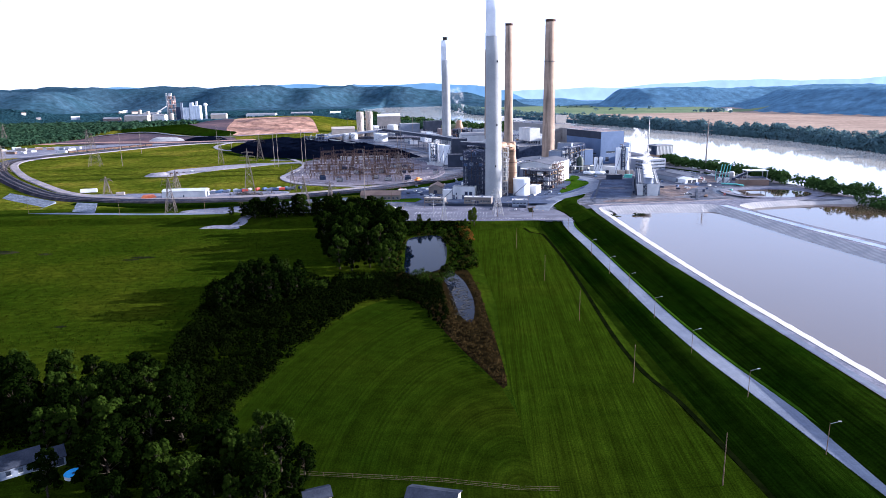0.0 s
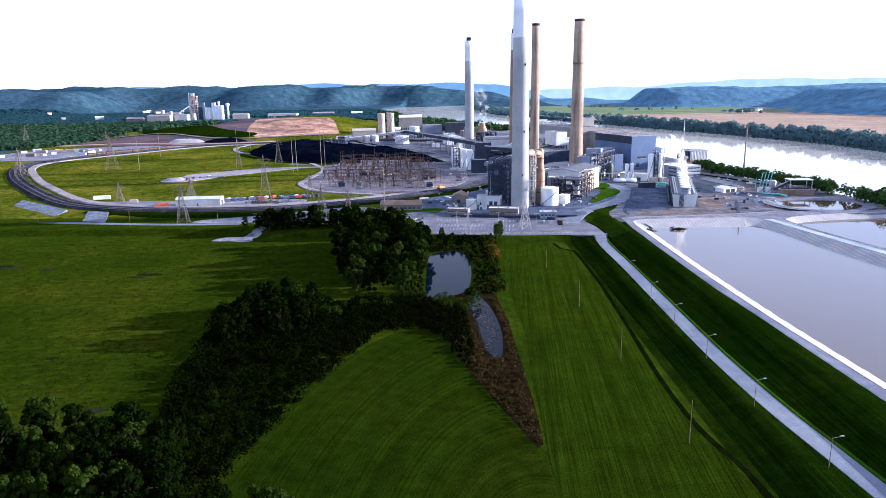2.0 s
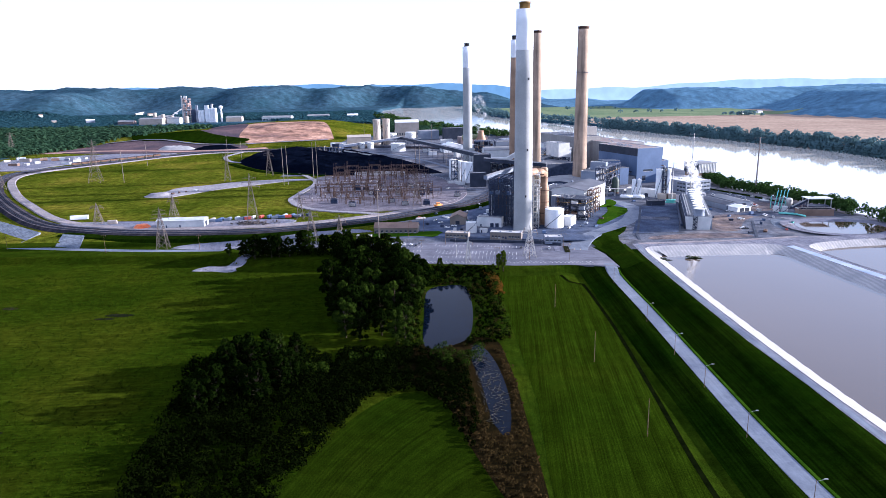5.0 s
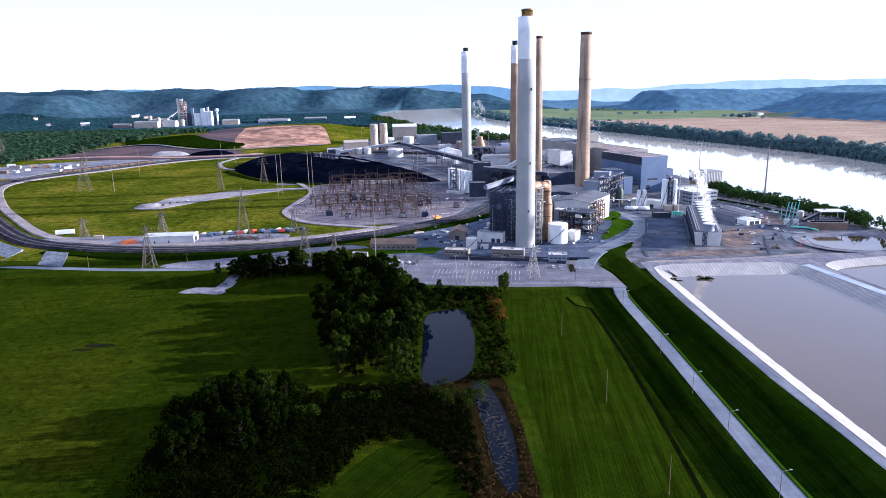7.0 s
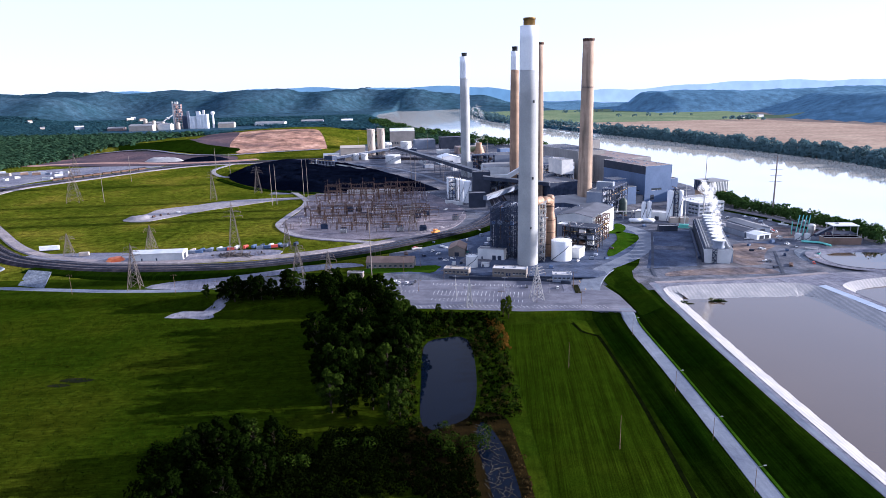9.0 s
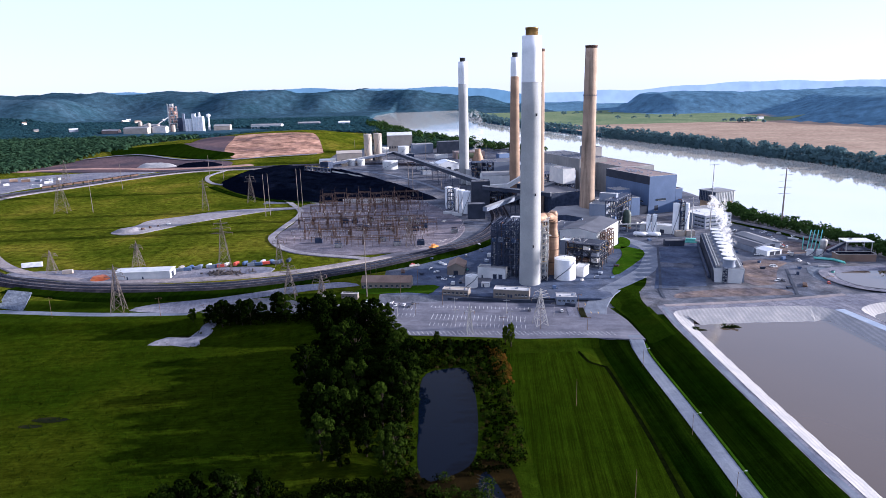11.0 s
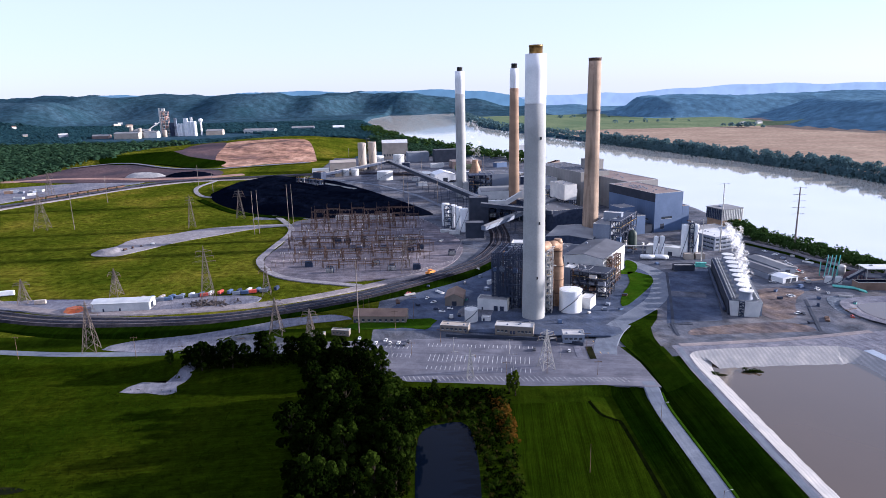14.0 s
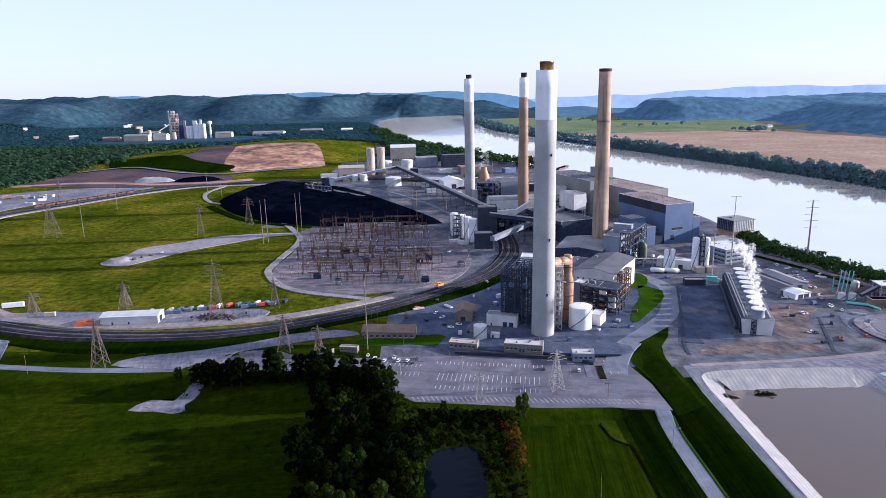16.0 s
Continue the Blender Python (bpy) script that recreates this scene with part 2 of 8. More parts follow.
CONCRETE = mat("stack_concrete", (0.25, 0.26, 0.265), (0.32, 0.325, 0.325), 0.06, 0.85, fine=5, third=(0.35, 0.345, 0.33), stripe=("Z", 6.0, 0.09, 1.2, (0.3, 0.29, 0.28)))
def streaked(name, a, b, c):
    """Old concrete: vertical rust and soot runs, faint pour rings."""
    m = mat(name, a, b, 0.05, 0.85, fine=5, third=c, stripe=("Z", 9.0, 0.12, 1.0, c))
    n, lk = m.node_tree.nodes, m.node_tree.links.new
    bs, geo, mp, nz, rp, mx = n["Principled BSDF"], n.new("ShaderNodeNewGeometry"), n.new("ShaderNodeMapping"), n.new("ShaderNodeTexNoise"), n.new("ShaderNodeValToRGB"), n.new("ShaderNodeMix")
    mp.inputs["Scale"].default_value = (0.24, 0.24, 0.02)
    nz.inputs["Scale"].default_value, nz.inputs["Detail"].default_value = 1.0, 5
    lk(geo.outputs["Position"], mp.inputs["Vector"]), lk(mp.outputs[0], nz.inputs["Vector"]), lk(nz.outputs["Fac"], rp.inputs[0])
    e = rp.color_ramp.elements
    e[0].position, e[1].position = 0.34, 0.52
    e[0].color, e[1].color = (0.32, 0.3, 0.29, 1), (1.05, 1.0, 0.98, 1)
    mx.data_type, mx.blend_type = "RGBA", "MULTIPLY"
    mx.inputs[0].default_value = 0.7
    lk(bs.inputs["Base Color"].links[0].from_socket, mx.inputs[6]), lk(rp.outputs[0], mx.inputs[7]), lk(mx.outputs[2], bs.inputs["Base Color"])
    return m


OLD_TAN = streaked("sooty_tan_concrete", (0.25, 0.195, 0.145), (0.34, 0.26, 0.19), (0.2, 0.13, 0.085))
TAN = mat("stained_concrete", (0.2, 0.135, 0.09), (0.28, 0.19, 0.125), 0.05, 0.85, fine=5, third=(0.15, 0.09, 0.06), stripe=("Z", 9.0, 0.15, 1.0, (0.14, 0.09, 0.06)))
WHITE = mat("white_paint", (0.6, 0.62, 0.65), (0.7, 0.71, 0.73), 0.1, 0.5, fine=4)
WHITE2 = mat("dusty_white_metal", (0.44, 0.45, 0.46), (0.56, 0.56, 0.55), 0.15, 0.55, fine=5)
BRASS = mat("alloy_flue", (0.16, 0.1, 0.03), (0.28, 0.18, 0.06), 0.3, 0.4, 0.8)
COPPER = mat("weathered_duct", (0.2, 0.12, 0.07), (0.3, 0.19, 0.115), 0.2, 0.6, 0.2, stripe=("Z", 3.0, 0.3, 1.0, (0.16, 0.1, 0.065)))
BLACK = mat("soot_black", (0.012, 0.012, 0.014), (0.03, 0.028, 0.028), 0.3, 0.7)
STEEL = mat("dark_steel", (0.018, 0.027, 0.055), (0.036, 0.048, 0.085), 0.3, 0.75, 0.0, spec=0.2)
RUST = mat("rusty_galvanised", (0.06, 0.038, 0.03), (0.12, 0.075, 0.055), 0.3, 0.8, 0.0, spec=0.2)
GALV = mat("galvanised", (0.34, 0.33, 0.32), (0.45, 0.44, 0.43), 0.3, 0.5, 0.4)
BLUEWALL = mat("blue_grey_cladding", (0.07, 0.108, 0.2), (0.092, 0.135, 0.24), 0.04, 0.65, spec=0.25, stripe=("X", 1.4, 0.2, 0.0, (0.058, 0.09, 0.17)))
BUFFWALL = mat("weathered_buff_cladding", (0.19, 0.185, 0.185), (0.26, 0.25, 0.24), 0.05, 0.7, spec=0.2, third=(0.15, 0.13, 0.12), stripe=("X", 2.4, 0.2, 0.0, (0.15, 0.145, 0.14)))
NAVY = mat("dark_cladding", (0.022, 0.028, 0.045), (0.036, 0.043, 0.064), 0.1, 0.8, spec=0.15)
GREYWALL = mat("grey_cladding", (0.15, 0.175, 0.23), (0.2, 0.225, 0.28), 0.06, 0.65, spec=0.25, stripe=("X", 1.2, 0.2, 0.0, (0.12, 0.145, 0.195)))
# cream walls darkened to tan: shade on south faces put into the colour
SHADE_TAN = mat("shade_tan_cladding", (0.13, 0.115, 0.1), (0.18, 0.155, 0.13), 0.08, 0.8)
PALEROOF = mat("pale_roof", (0.36, 0.36, 0.37), (0.46, 0.45, 0.45), 0.1, 0.8)
CREAM = mat("cream_cladding", (0.3, 0.26, 0.22), (0.38, 0.33, 0.28), 0.08, 0.7)
BROWNROOF = mat("brown_roof", (0.12, 0.08, 0.06), (0.19, 0.13, 0.1), 0.1, 0.85)
GREYROOF = mat("grey_roof", (0.145, 0.15, 0.165), (0.21, 0.212, 0.22), 0.06, 0.85)
HOUSE_ROOF = mat("shingle_roof", (0.022, 0.026, 0.038), (0.04, 0.045, 0.06), 0.2, 0.95)
DARKROOF = mat("dark_roof", (0.051, 0.05525, 0.07225), (0.085, 0.08925, 0.1105), 0.06, 0.85)
RED_ROOF = mat("mauve_roof", (0.143, 0.104, 0.0975), (0.195, 0.1495, 0.1365), 0.06, 0.8)
BRICK = mat("buff_brick", (0.34, 0.22, 0.13), (0.45, 0.3, 0.18), 0.2, 0.85, fine=8)
GLASS = mat("window_glass", (0.03, 0.04, 0.05), (0.05, 0.06, 0.08), 0.3, 0.08, spec=0.8)
COAL = surface("coal", (0.0012, 0.00192, 0.0051), (0.0018, 0.00276, 0.0069), (0.003, 0.00408, 0.009), 0.02, 60, period=4, stretch=10, streak=0.3, mottle=0.3, grain=0.3, bump=0.4)
DIRT = mat("orange_dirt", (0.4, 0.2, 0.115), (0.56, 0.31, 0.19), 0.014, 0.95, bump=0.8, fine=6, third=(0.28, 0.16, 0.115))
SLOPE_STONE = surface("slope_stone", (0.09, 0.105, 0.135), (0.12, 0.135, 0.165), (0.15, 0.165, 0.19), 0.1, 40, period=1.2, stretch=8, streak=0.25, mottle=0.2, grain=0.35)
SPOIL = mat("dark_spoil", (0.05, 0.043, 0.055), (0.1, 0.07, 0.075), 0.012, 0.95, bump=0.8, fine=6, third=(0.2, 0.12, 0.1))
LINER = mat("basin_liner", (0.2438, 0.2438, 0.2506), (0.3386, 0.3251, 0.3183), 0.12, 0.7, fine=6, bump=0.25, grain=0.15, stripe=("X", 2.6, 0.6, 3.0, (0.1829, 0.176, 0.1829)))
LINER_BLUE = mat("blue_liner", (0.17, 0.22, 0.31), (0.3, 0.34, 0.41), 0.06, 0.7, fine=6)
CROP = mat("ripe_crop", (0.25, 0.18, 0.14), (0.33, 0.25, 0.19), 0.006, 0.95, fine=6, third=(0.29, 0.25, 0.18), stripe=("Y", 90.0, 0.3, 3.0, (0.22, 0.19, 0.14)))
CROPGREEN = mat("green_crop", (0.1, 0.14, 0.08), (0.15, 0.18, 0.1), 0.006, 0.95, fine=6)
MARSH = mat("marsh_mud", (0.008, 0.01, 0.005), (0.02, 0.02, 0.01), 0.1, 0.95, bump=0.2, fine=6)
REED = mat("reed_bed", (0.006, 0.005, 0.002), (0.015, 0.01, 0.0035), 0.12, 0.95, bump=0.5, fine=6, third=(0.0275, 0.017, 0.006))
PAINT_LINE = mat("line_paint", (0.5, 0.5, 0.5), (0.62, 0.62, 0.62), 0.4, 0.8)
YELLOW = mat("yellow_paint", (0.6, 0.36, 0.03), (0.7, 0.45, 0.05), 0.4, 0.6)
TARP = mat("orange_tarpaulin", (0.5, 0.09, 0.02), (0.62, 0.16, 0.03), 0.3, 0.6)
ORANGE = mat("orange_paint", (0.6, 0.2, 0.03), (0.7, 0.28, 0.05), 0.4, 0.5)
REDP = mat("red_paint", (0.4, 0.05, 0.03), (0.5, 0.08, 0.05), 0.4, 0.6)
TEAL = mat("teal_paint", (0.1, 0.35, 0.3), (0.16, 0.45, 0.4), 0.4, 0.5)
WOOD = mat("pole_wood", (0.1, 0.07, 0.05), (0.17, 0.12, 0.09), 0.5, 0.9)
BARK = mat("bark", (0.022, 0.018, 0.014), (0.05, 0.042, 0.032), 0.8, 0.95)
CARPAINT = mat("car_paint", (0.6, 0.6, 0.6), (0.66, 0.66, 0.66), 0.3, 0.25, spec=0.6)
CARDARK = mat("dark_car_paint", (0.03, 0.03, 0.04), (0.06, 0.06, 0.07), 0.3, 0.25, spec=0.6)
RUBBER = mat("rubber", (0.015, 0.015, 0.015), (0.03, 0.03, 0.03), 0.5, 0.9)
# tree greens: shade put into the dark one, sunlight into the bright one
LEAF_NEAR = leaf_mat("shade_dark_foliage", (0.001348, 0.00337, 0.0004043), (0.004715, 0.00876, 0.0009432))
LEAF_BRIGHT = leaf_mat("bright_sunlit_foliage", (0.0075, 0.0155, 0.0015), (0.019, 0.031, 0.0032))
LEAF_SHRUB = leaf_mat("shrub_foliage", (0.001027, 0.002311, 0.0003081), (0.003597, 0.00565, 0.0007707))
LEAF_MID = leaf_mat("bank_foliage", (0.014, 0.034, 0.008), (0.04, 0.07, 0.018))
# haze put into the far leaf colours, which turn bluer and paler
LEAF_BANK = leaf_mat("hazed_far_bank_foliage", (0.062, 0.108, 0.13), (0.1, 0.16, 0.17), 0.4)
LEAF_FAR = leaf_mat("hazed_far_foliage", (0.0184, 0.0437, 0.0253), (0.0414, 0.0759, 0.0391), 0.3)
# far wooded hills: haze put into the base colours, paler for the eastern ones
HILLS = surface("haze_blue_hill", (0.02079, 0.04491, 0.0632), (0.03024, 0.05821, 0.08316), (0.0378, 0.06653, 0.09313), 0.004, 30, period=60, stretch=3, streak=0.12, mottle=0.38, spot=0.028, grain=0.3)
HILLS_EAST = surface("haze_pale_hill", (0.0675, 0.1248, 0.1872), (0.07763, 0.1404, 0.2085), (0.08775, 0.156, 0.2255), 0.004, 30, period=40, stretch=3, streak=0.12, mottle=0.3, spot=0.03, grain=0.3)
# the farthest woods: most haze blue in the leaf colour
LEAF_DISTANT = leaf_mat("hazed_distant_foliage", (0.022, 0.062, 0.082), (0.05, 0.108, 0.128), 0.6)
# river base painted pale to stand in for the reflected sky
RIVER = water_mat("sky_pale_river_water", (0.55, 0.52, 0.46), 0.05, 0.012, 0.15, 1.0, 3.6)
POND = water_mat("pond_water", (0.002, 0.004, 0.01), 0.03, 0.004, 0.4, 0.3, 1.13)
BASIN = water_mat("basin_water", (0.07, 0.048, 0.03), 0.05, 0.006, 0.3, 0.5, 1.6)
STEAM = steam_mat("steam", 0.2)
THIN_STEAM = steam_mat("thin_steam", 0.1)

# ---- builders ----


class Mesh:
    """Collects vertices and faces of one part."""

    def __init__(self):
        self.v, self.f = [], []

    def add(self, vs, fs):
        k = len(self.v)
        self.v += [tuple(p) for p in vs]
        self.f += [tuple(i + k for i in q) for q in fs]
        return self

    def box(self, x0, x1, y0, y1, z0, z1, taper=0.0):
        t = taper
        return self.add([(x0, y0, z0), (x1, y0, z0), (x1, y1, z0), (x0, y1, z0), (x0 + t, y0 + t, z1), (x1 - t, y0 + t, z1), (x1 - t, y1 - t, z1), (x0 + t, y1 - t, z1)],
                        [(0, 3, 2, 1), (4, 5, 6, 7), (0, 1, 5, 4), (1, 2, 6, 5), (2, 3, 7, 6), (3, 0, 4, 7)])

    def cone(self, x, y, z0, z1, r0, r1, n=24, cap=True):
        c = [(math.cos(2 * math.pi * i / n), math.sin(2 * math.pi * i / n)) for i in range(n)]
        fs = [(i, (i + 1) % n, n + (i + 1) % n, n + i) for i in range(n)]
        if cap:
            fs += [tuple(range(n, 2 * n)), tuple(range(n - 1, -1, -1))]
        return self.add([(x + r0 * a, y + r0 * b, z0) for a, b in c] + [(x + r1 * a, y + r1 * b, z1) for a, b in c], fs)

    def loft(self, x, y, prof, n=28, cap=False):
        """One skin through rings (z, r)."""
        c = [(math.cos(2 * math.pi * i / n), math.sin(2 * math.pi * i / n)) for i in range(n)]
        vs = [(x + r * a, y + r * b, z) for z, r in prof for a, b in c]
        fs = [(j * n + i, j * n + (i + 1) % n, (j + 1) * n + (i + 1) % n, (j + 1) * n + i) for j in range(len(prof) - 1) for i in range(n)]
        if cap:
            fs.append(tuple(range((len(prof) - 1) * n, len(prof) * n)))
        return self.add(vs, fs)

    def tube(self, p, q, r0, r1=None, n=6):
        """A tapered bar from p to q."""
        p, q = Vector(p), Vector(q)
        r1 = r0 if r1 is None else r1
        d = (q - p).normalized()
        a = d.orthogonal().normalized()
        b = d.cross(a)
        ring = [a * math.cos(2 * math.pi * i / n) + b * math.sin(2 * math.pi * i / n) for i in range(n)]
        return self.add([p + r0 * e for e in ring] + [q + r1 * e for e in ring],
                        [(i, (i + 1) % n, n + (i + 1) % n, n + i) for i in range(n)] + [tuple(range(n, 2 * n)), tuple(range(n - 1, -1, -1))])

    def bar(self, p, q, w):
        return self.tube(p, q, w * 0.7, n=4)

    def prism(self, outline, z0, z1):
        n = len(outline)
        return self.add([(x, y, z0) for x, y in outline] + [(x, y, z1) for x, y in outline],
                        [tuple(range(n - 1, -1, -1)), tuple(range(n, 2 * n))] + [(i, (i + 1) % n, n + (i + 1) % n, n + i) for i in range(n)])

    def gable(self, x0, x1, y0, y1, z0, z1, over=0.4, along="x", thick=0.3):
        """Two roof slopes with thickness; the ridge runs along the given axis."""
        x0, x1, y0, y1 = x0 - over, x1 + over, y0 - over, y1 + over
        if along == "x":
            m = (y0 + y1) / 2
            pts = [(x0, y0, z0), (x0, m, z1), (x0, y1, z0), (x1, y0, z0), (x1, m, z1), (x1, y1, z0)]
        else:
            m = (x0 + x1) / 2
            pts = [(x1, y0, z0), (m, y0, z1), (x0, y0, z0), (x1, y1, z0), (m, y1, z1), (x0, y1, z0)]
        up = [(x, y, z + thick) for x, y, z in pts]
        return self.add(pts + up, [(6, 9, 10, 7), (7, 10, 11, 8), (0, 1, 4, 3), (1, 2, 5, 4), (0, 6, 7, 1), (1, 7, 8, 2), (3, 4, 10, 9), (4, 5, 11, 10), (0, 3, 9, 6), (2, 8, 11, 5)])

    def data(self, name, material, smooth=False):
        me = bpy.data.meshes.new(name)
        me.from_pydata(self.v, [], self.f)
        me.materials.append(material)
        if smooth:
            me.shade_smooth()
        return me


def part(name, mesh, material, parent, label="", smooth=False):
    ob = new(name, mesh.data(name, material, smooth))
    ob.parent = parent
    return tagged(ob, label)


def thing(name, x, y, z, rot, label, category, group=""):
    ob = new(name)
    ob.matrix_basis = pose(x, y, z, 0, 0, rot)
    ob.empty_display_size = 1
    return tagged(ob, label, category, group)


def setting(name, mesh, material, label, category, smooth=False, kind="structure"):
    return tagged(new(name, mesh.data(name, material, smooth)), label, category, "", kind)


def curve(points, step=6.0):
    """Catmull-Rom line through plan points."""
    p = [Vector(q) for q in points]
    p = [2 * p[0] - p[1]] + p + [2 * p[-1] - p[-2]]
    out = []
    for a, b, c, d in zip(p, p[1:], p[2:], p[3:]):
        k = max(2, int((c - b).length / step))
        for i in range(k):
            t = i / k
            out.append(0.5 * (2 * b + (c - a) * t + (2 * a - 5 * b + 4 * c - d) * t * t + (3 * b - a - 3 * c + d) * t ** 3))
    return out + [p[-2]]


def ring(points, step=6.0):
    """Closed smooth outline."""
    p = [Vector(q) for q in points]
    n, out = len(p), []
    for k in range(n):
        a, b, c, d = p[k - 1], p[k], p[(k + 1) % n], p[(k + 2) % n]
        m = max(2, int((c - b).length / step))
        for i in range(m):
            t = i / m
            out.append(0.5 * (2 * b + (c - a) * t + (2 * a - 5 * b + 4 * c - d) * t * t + (3 * b - a - 3 * c + d) * t ** 3))
    return out


def sst(t):
    t = np.clip(t, 0, 1)
    return t * t * (3 - 2 * t)


# ---- land ----
BANK_Y = [-3000, -300, 0, 50, 100, 140, 200, 260, 369, 434, 536, 940, 1031, 1402, 1638, 2071, 2531, 2896, 3471, 4700, 6000]
BANK_X = [625, 365, 318, 312, 306, 290, 270, 268, 268, 262, 247, 166, 126, -57, -145, -250, -330, -405, -430, -235, 175]
FAR_Y = [-3000, -300, 0, 392, 670, 805, 1013, 1361, 1727, 2368, 2680, 3471, 4483, 6000]
FAR_X = [1300, 830, 745, 672, 668, 640, 580, 470, 335, 150, 120, 70, 106, 700]


def land(x, y):
    """Height of the ground at plan positions."""
    x, y = np.asarray(x, float), np.asarray(y, float)
    plateau = -2.0 * sst((-26 - y) / 6) * sst((x + 235) / 20) * sst((70 - x) / 4) - 2.0 * sst((-2 - y) / 26) * sst((-205 - x) / 40)
    edge = np.interp(x, [-600, -260, -215, -90, -80, 60], [-48, -62, -72, -100, -112.5, -112.5])
    z = plateau + (-6 - plateau) * sst((edge - y) / 7)
    # road shelf, ditch and levee on the east side of the fields
    road = np.interp(y, [-120, -60, 0], [-3, -1.5, 0])
    shelf = -6 + (road + 6) * sst((x - 27) / 12) - 1.3 * np.exp(-((x - 23) / 3.0) ** 2)
    levee = road + (1.5 - road) * sst((x - 54) / 15)
    east = np.where(x < 50, shelf, levee)
    z = np.where((x > 14) & (y < -112), east, z)
    low = -2.3 * sst((-22 - y) / 10)
    z = np.where((x > 46) & (y >= -112) & (y < 10), low + (1.5 * sst((-40 - y) / 20) - low) * sst((x - 54) / 15), z)
    z = np.where((x > 69) & (y < -60), 1.5, z)
    pit = sst((x - np.interp(y, [-560, -420, -340, -260, -180], [91, 83.5, 81, 79, 78.5])) / 4) * sst((-63 - y) / 5) * sst((430 - x) / 30)
    z = z - 9 * pit
    # landfill mounds
    z = z + 27 * sst(1.35 - np.hypot((x + 470) / np.where(x > -470, 185, 330), (y - 1420) / 330)) + 14 * sst(1.3 - np.hypot((x + 770) / 190, (y - 1130) / 140))
    # river bed and far plain
    xb, xf = np.interp(y, BANK_Y, BANK_X), np.interp(y, FAR_Y, FAR_X)
    shut = 1 - sst((y - 3950) / 150)
    wet = sst((x - xb) / 26) * shut
    z = z * (1 - wet) - 20 * wet
    z = z + 14.5 * sst((x - xf) / 20) * shut
    # wooded hills
    east1 = (82 + 4 * np.sin(y / 130)) * sst((x - (1180 + np.abs(y - 1950) * 0.33)) / 300) * (1 - 0.6 * sst((y - 2500) / 500))
    east2 = (86 + 5 * np.sin(x / 160) + 3 * np.sin(x / 70)) * sst((x - (860 + np.abs(y - 3100) * 0.35)) / 170) * sst((y - 2700) / 260) * (1 - 0.5 * sst((y - 3450) / 400))
    west1 = (128 + 5 * np.sin(x / 90)) * sst((-1960 - x) / 300) * np.exp(-((y - 3450) / 400) ** 2)
    crest = np.interp(x, [-3400, -2600, -2200, -1800, -1400, -900, -300, 0, 260, 420, 700], [140, 143, 146, 136, 132, 130, 126, 118, 96, 30, 8])
    spur = 90 * np.sin(x / 170) + 40 * np.sin(x / 83 + 1)
    west2 = (crest + 6 * np.sin(x / 110) + 4 * np.sin(x / 47) + 8 * np.sin(y / 90 + x / 200)) * sst((y - 3480 - spur - 420 * sst((x + 820) / 320)) / 560)
    west1 = np.maximum(west1, west2)
    canopy = 1 + 0.03 * np.sin(x / 19 + y / 37) * np.sin(y / 23 - x / 61) + 0.025 * np.sin(x / 47 - y / 71) * np.sin(y / 53 + x / 90)
    z = z + np.maximum(np.maximum(east1, east2), west1) * canopy
    return z


def lz(x, y):
    return float(land(x, y))


def axis(parts):
    out = []
    for a, b, s in parts:
        out += list(np.arange(a, b, s))
    return np.array(out + [parts[-1][1]])


def ground_sheet():
    xs = axis([(-4600, -1600, 50), (-1600, -640, 30), (-640, -320, 10), (-320, 84, 3.6), (84, 470, 8), (470, 1100, 20), (1100, 2600, 28), (2600, 4600, 60)])
    ys = axis([(-2500, -700, 100), (-700, -480, 12), (-480, -20, 3.6), (-20, 420, 8), (420, 1700, 20), (1700, 4640, 30)])
    gx, gy = np.meshgrid(xs, ys)
    z = land(gx, gy)
    nx, ny = len(xs), len(ys)
    v = np.stack([gx, gy, z], -1).reshape(-1, 3)
    i = (np.arange(ny - 1)[:, None] * nx + np.arange(nx - 1)[None]).ravel()
    f = np.stack([i, i + 1, i + nx + 1, i + nx], 1)
    me = bpy.data.meshes.new("ground")
    me.from_pydata(v.tolist(), [], f.tolist())
    me.shade_smooth()
    return me, f, v


gm, gf, gv = ground_sheet()
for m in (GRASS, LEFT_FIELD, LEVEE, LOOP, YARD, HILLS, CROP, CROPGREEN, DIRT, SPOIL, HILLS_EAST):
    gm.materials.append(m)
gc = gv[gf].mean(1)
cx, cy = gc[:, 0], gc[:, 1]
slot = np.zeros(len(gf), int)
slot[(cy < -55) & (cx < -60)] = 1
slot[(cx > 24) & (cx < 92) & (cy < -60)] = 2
slot[(cx < 0) & (cy > -10)] = 3
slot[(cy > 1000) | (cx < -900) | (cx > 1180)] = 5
slot[(cx > np.interp(cy, FAR_Y, FAR_X)) & (cy < 2900) & (slot != 5)] = 6
slot[(cx > np.interp(cy, FAR_Y, FAR_X) + 60) & (cy < 2500) & (cx < 1200 + np.abs(cy - 1950) * 0.33)] = 6
slot[(cx > np.interp(cy, FAR_Y, FAR_X) + 60) & (cy >= 2000) & (cy < 3300) & (cx < 1300)] = 7
slot[(cx > 840 + np.abs(cy - 3100) * 0.35) & (cy > 2680)] = 5
slot[np.hypot((cx + 470) / np.where(cx > -470, 185, 330), (cy - 1420) / 330) < 1.4] = 3
slot[(cx > -1000) & (cx < -250) & (cy > 750) & (cy < 1200)] = 3
slot[(cx > 68) & (cx < 420) & (cy > -80) & (cy < 0)] = 4
slot[(cx > -110) & (cx < 420) & (cy > -55) & (cy < 1100) & (cx < np.interp(cy, BANK_Y, BANK_X))] = 4
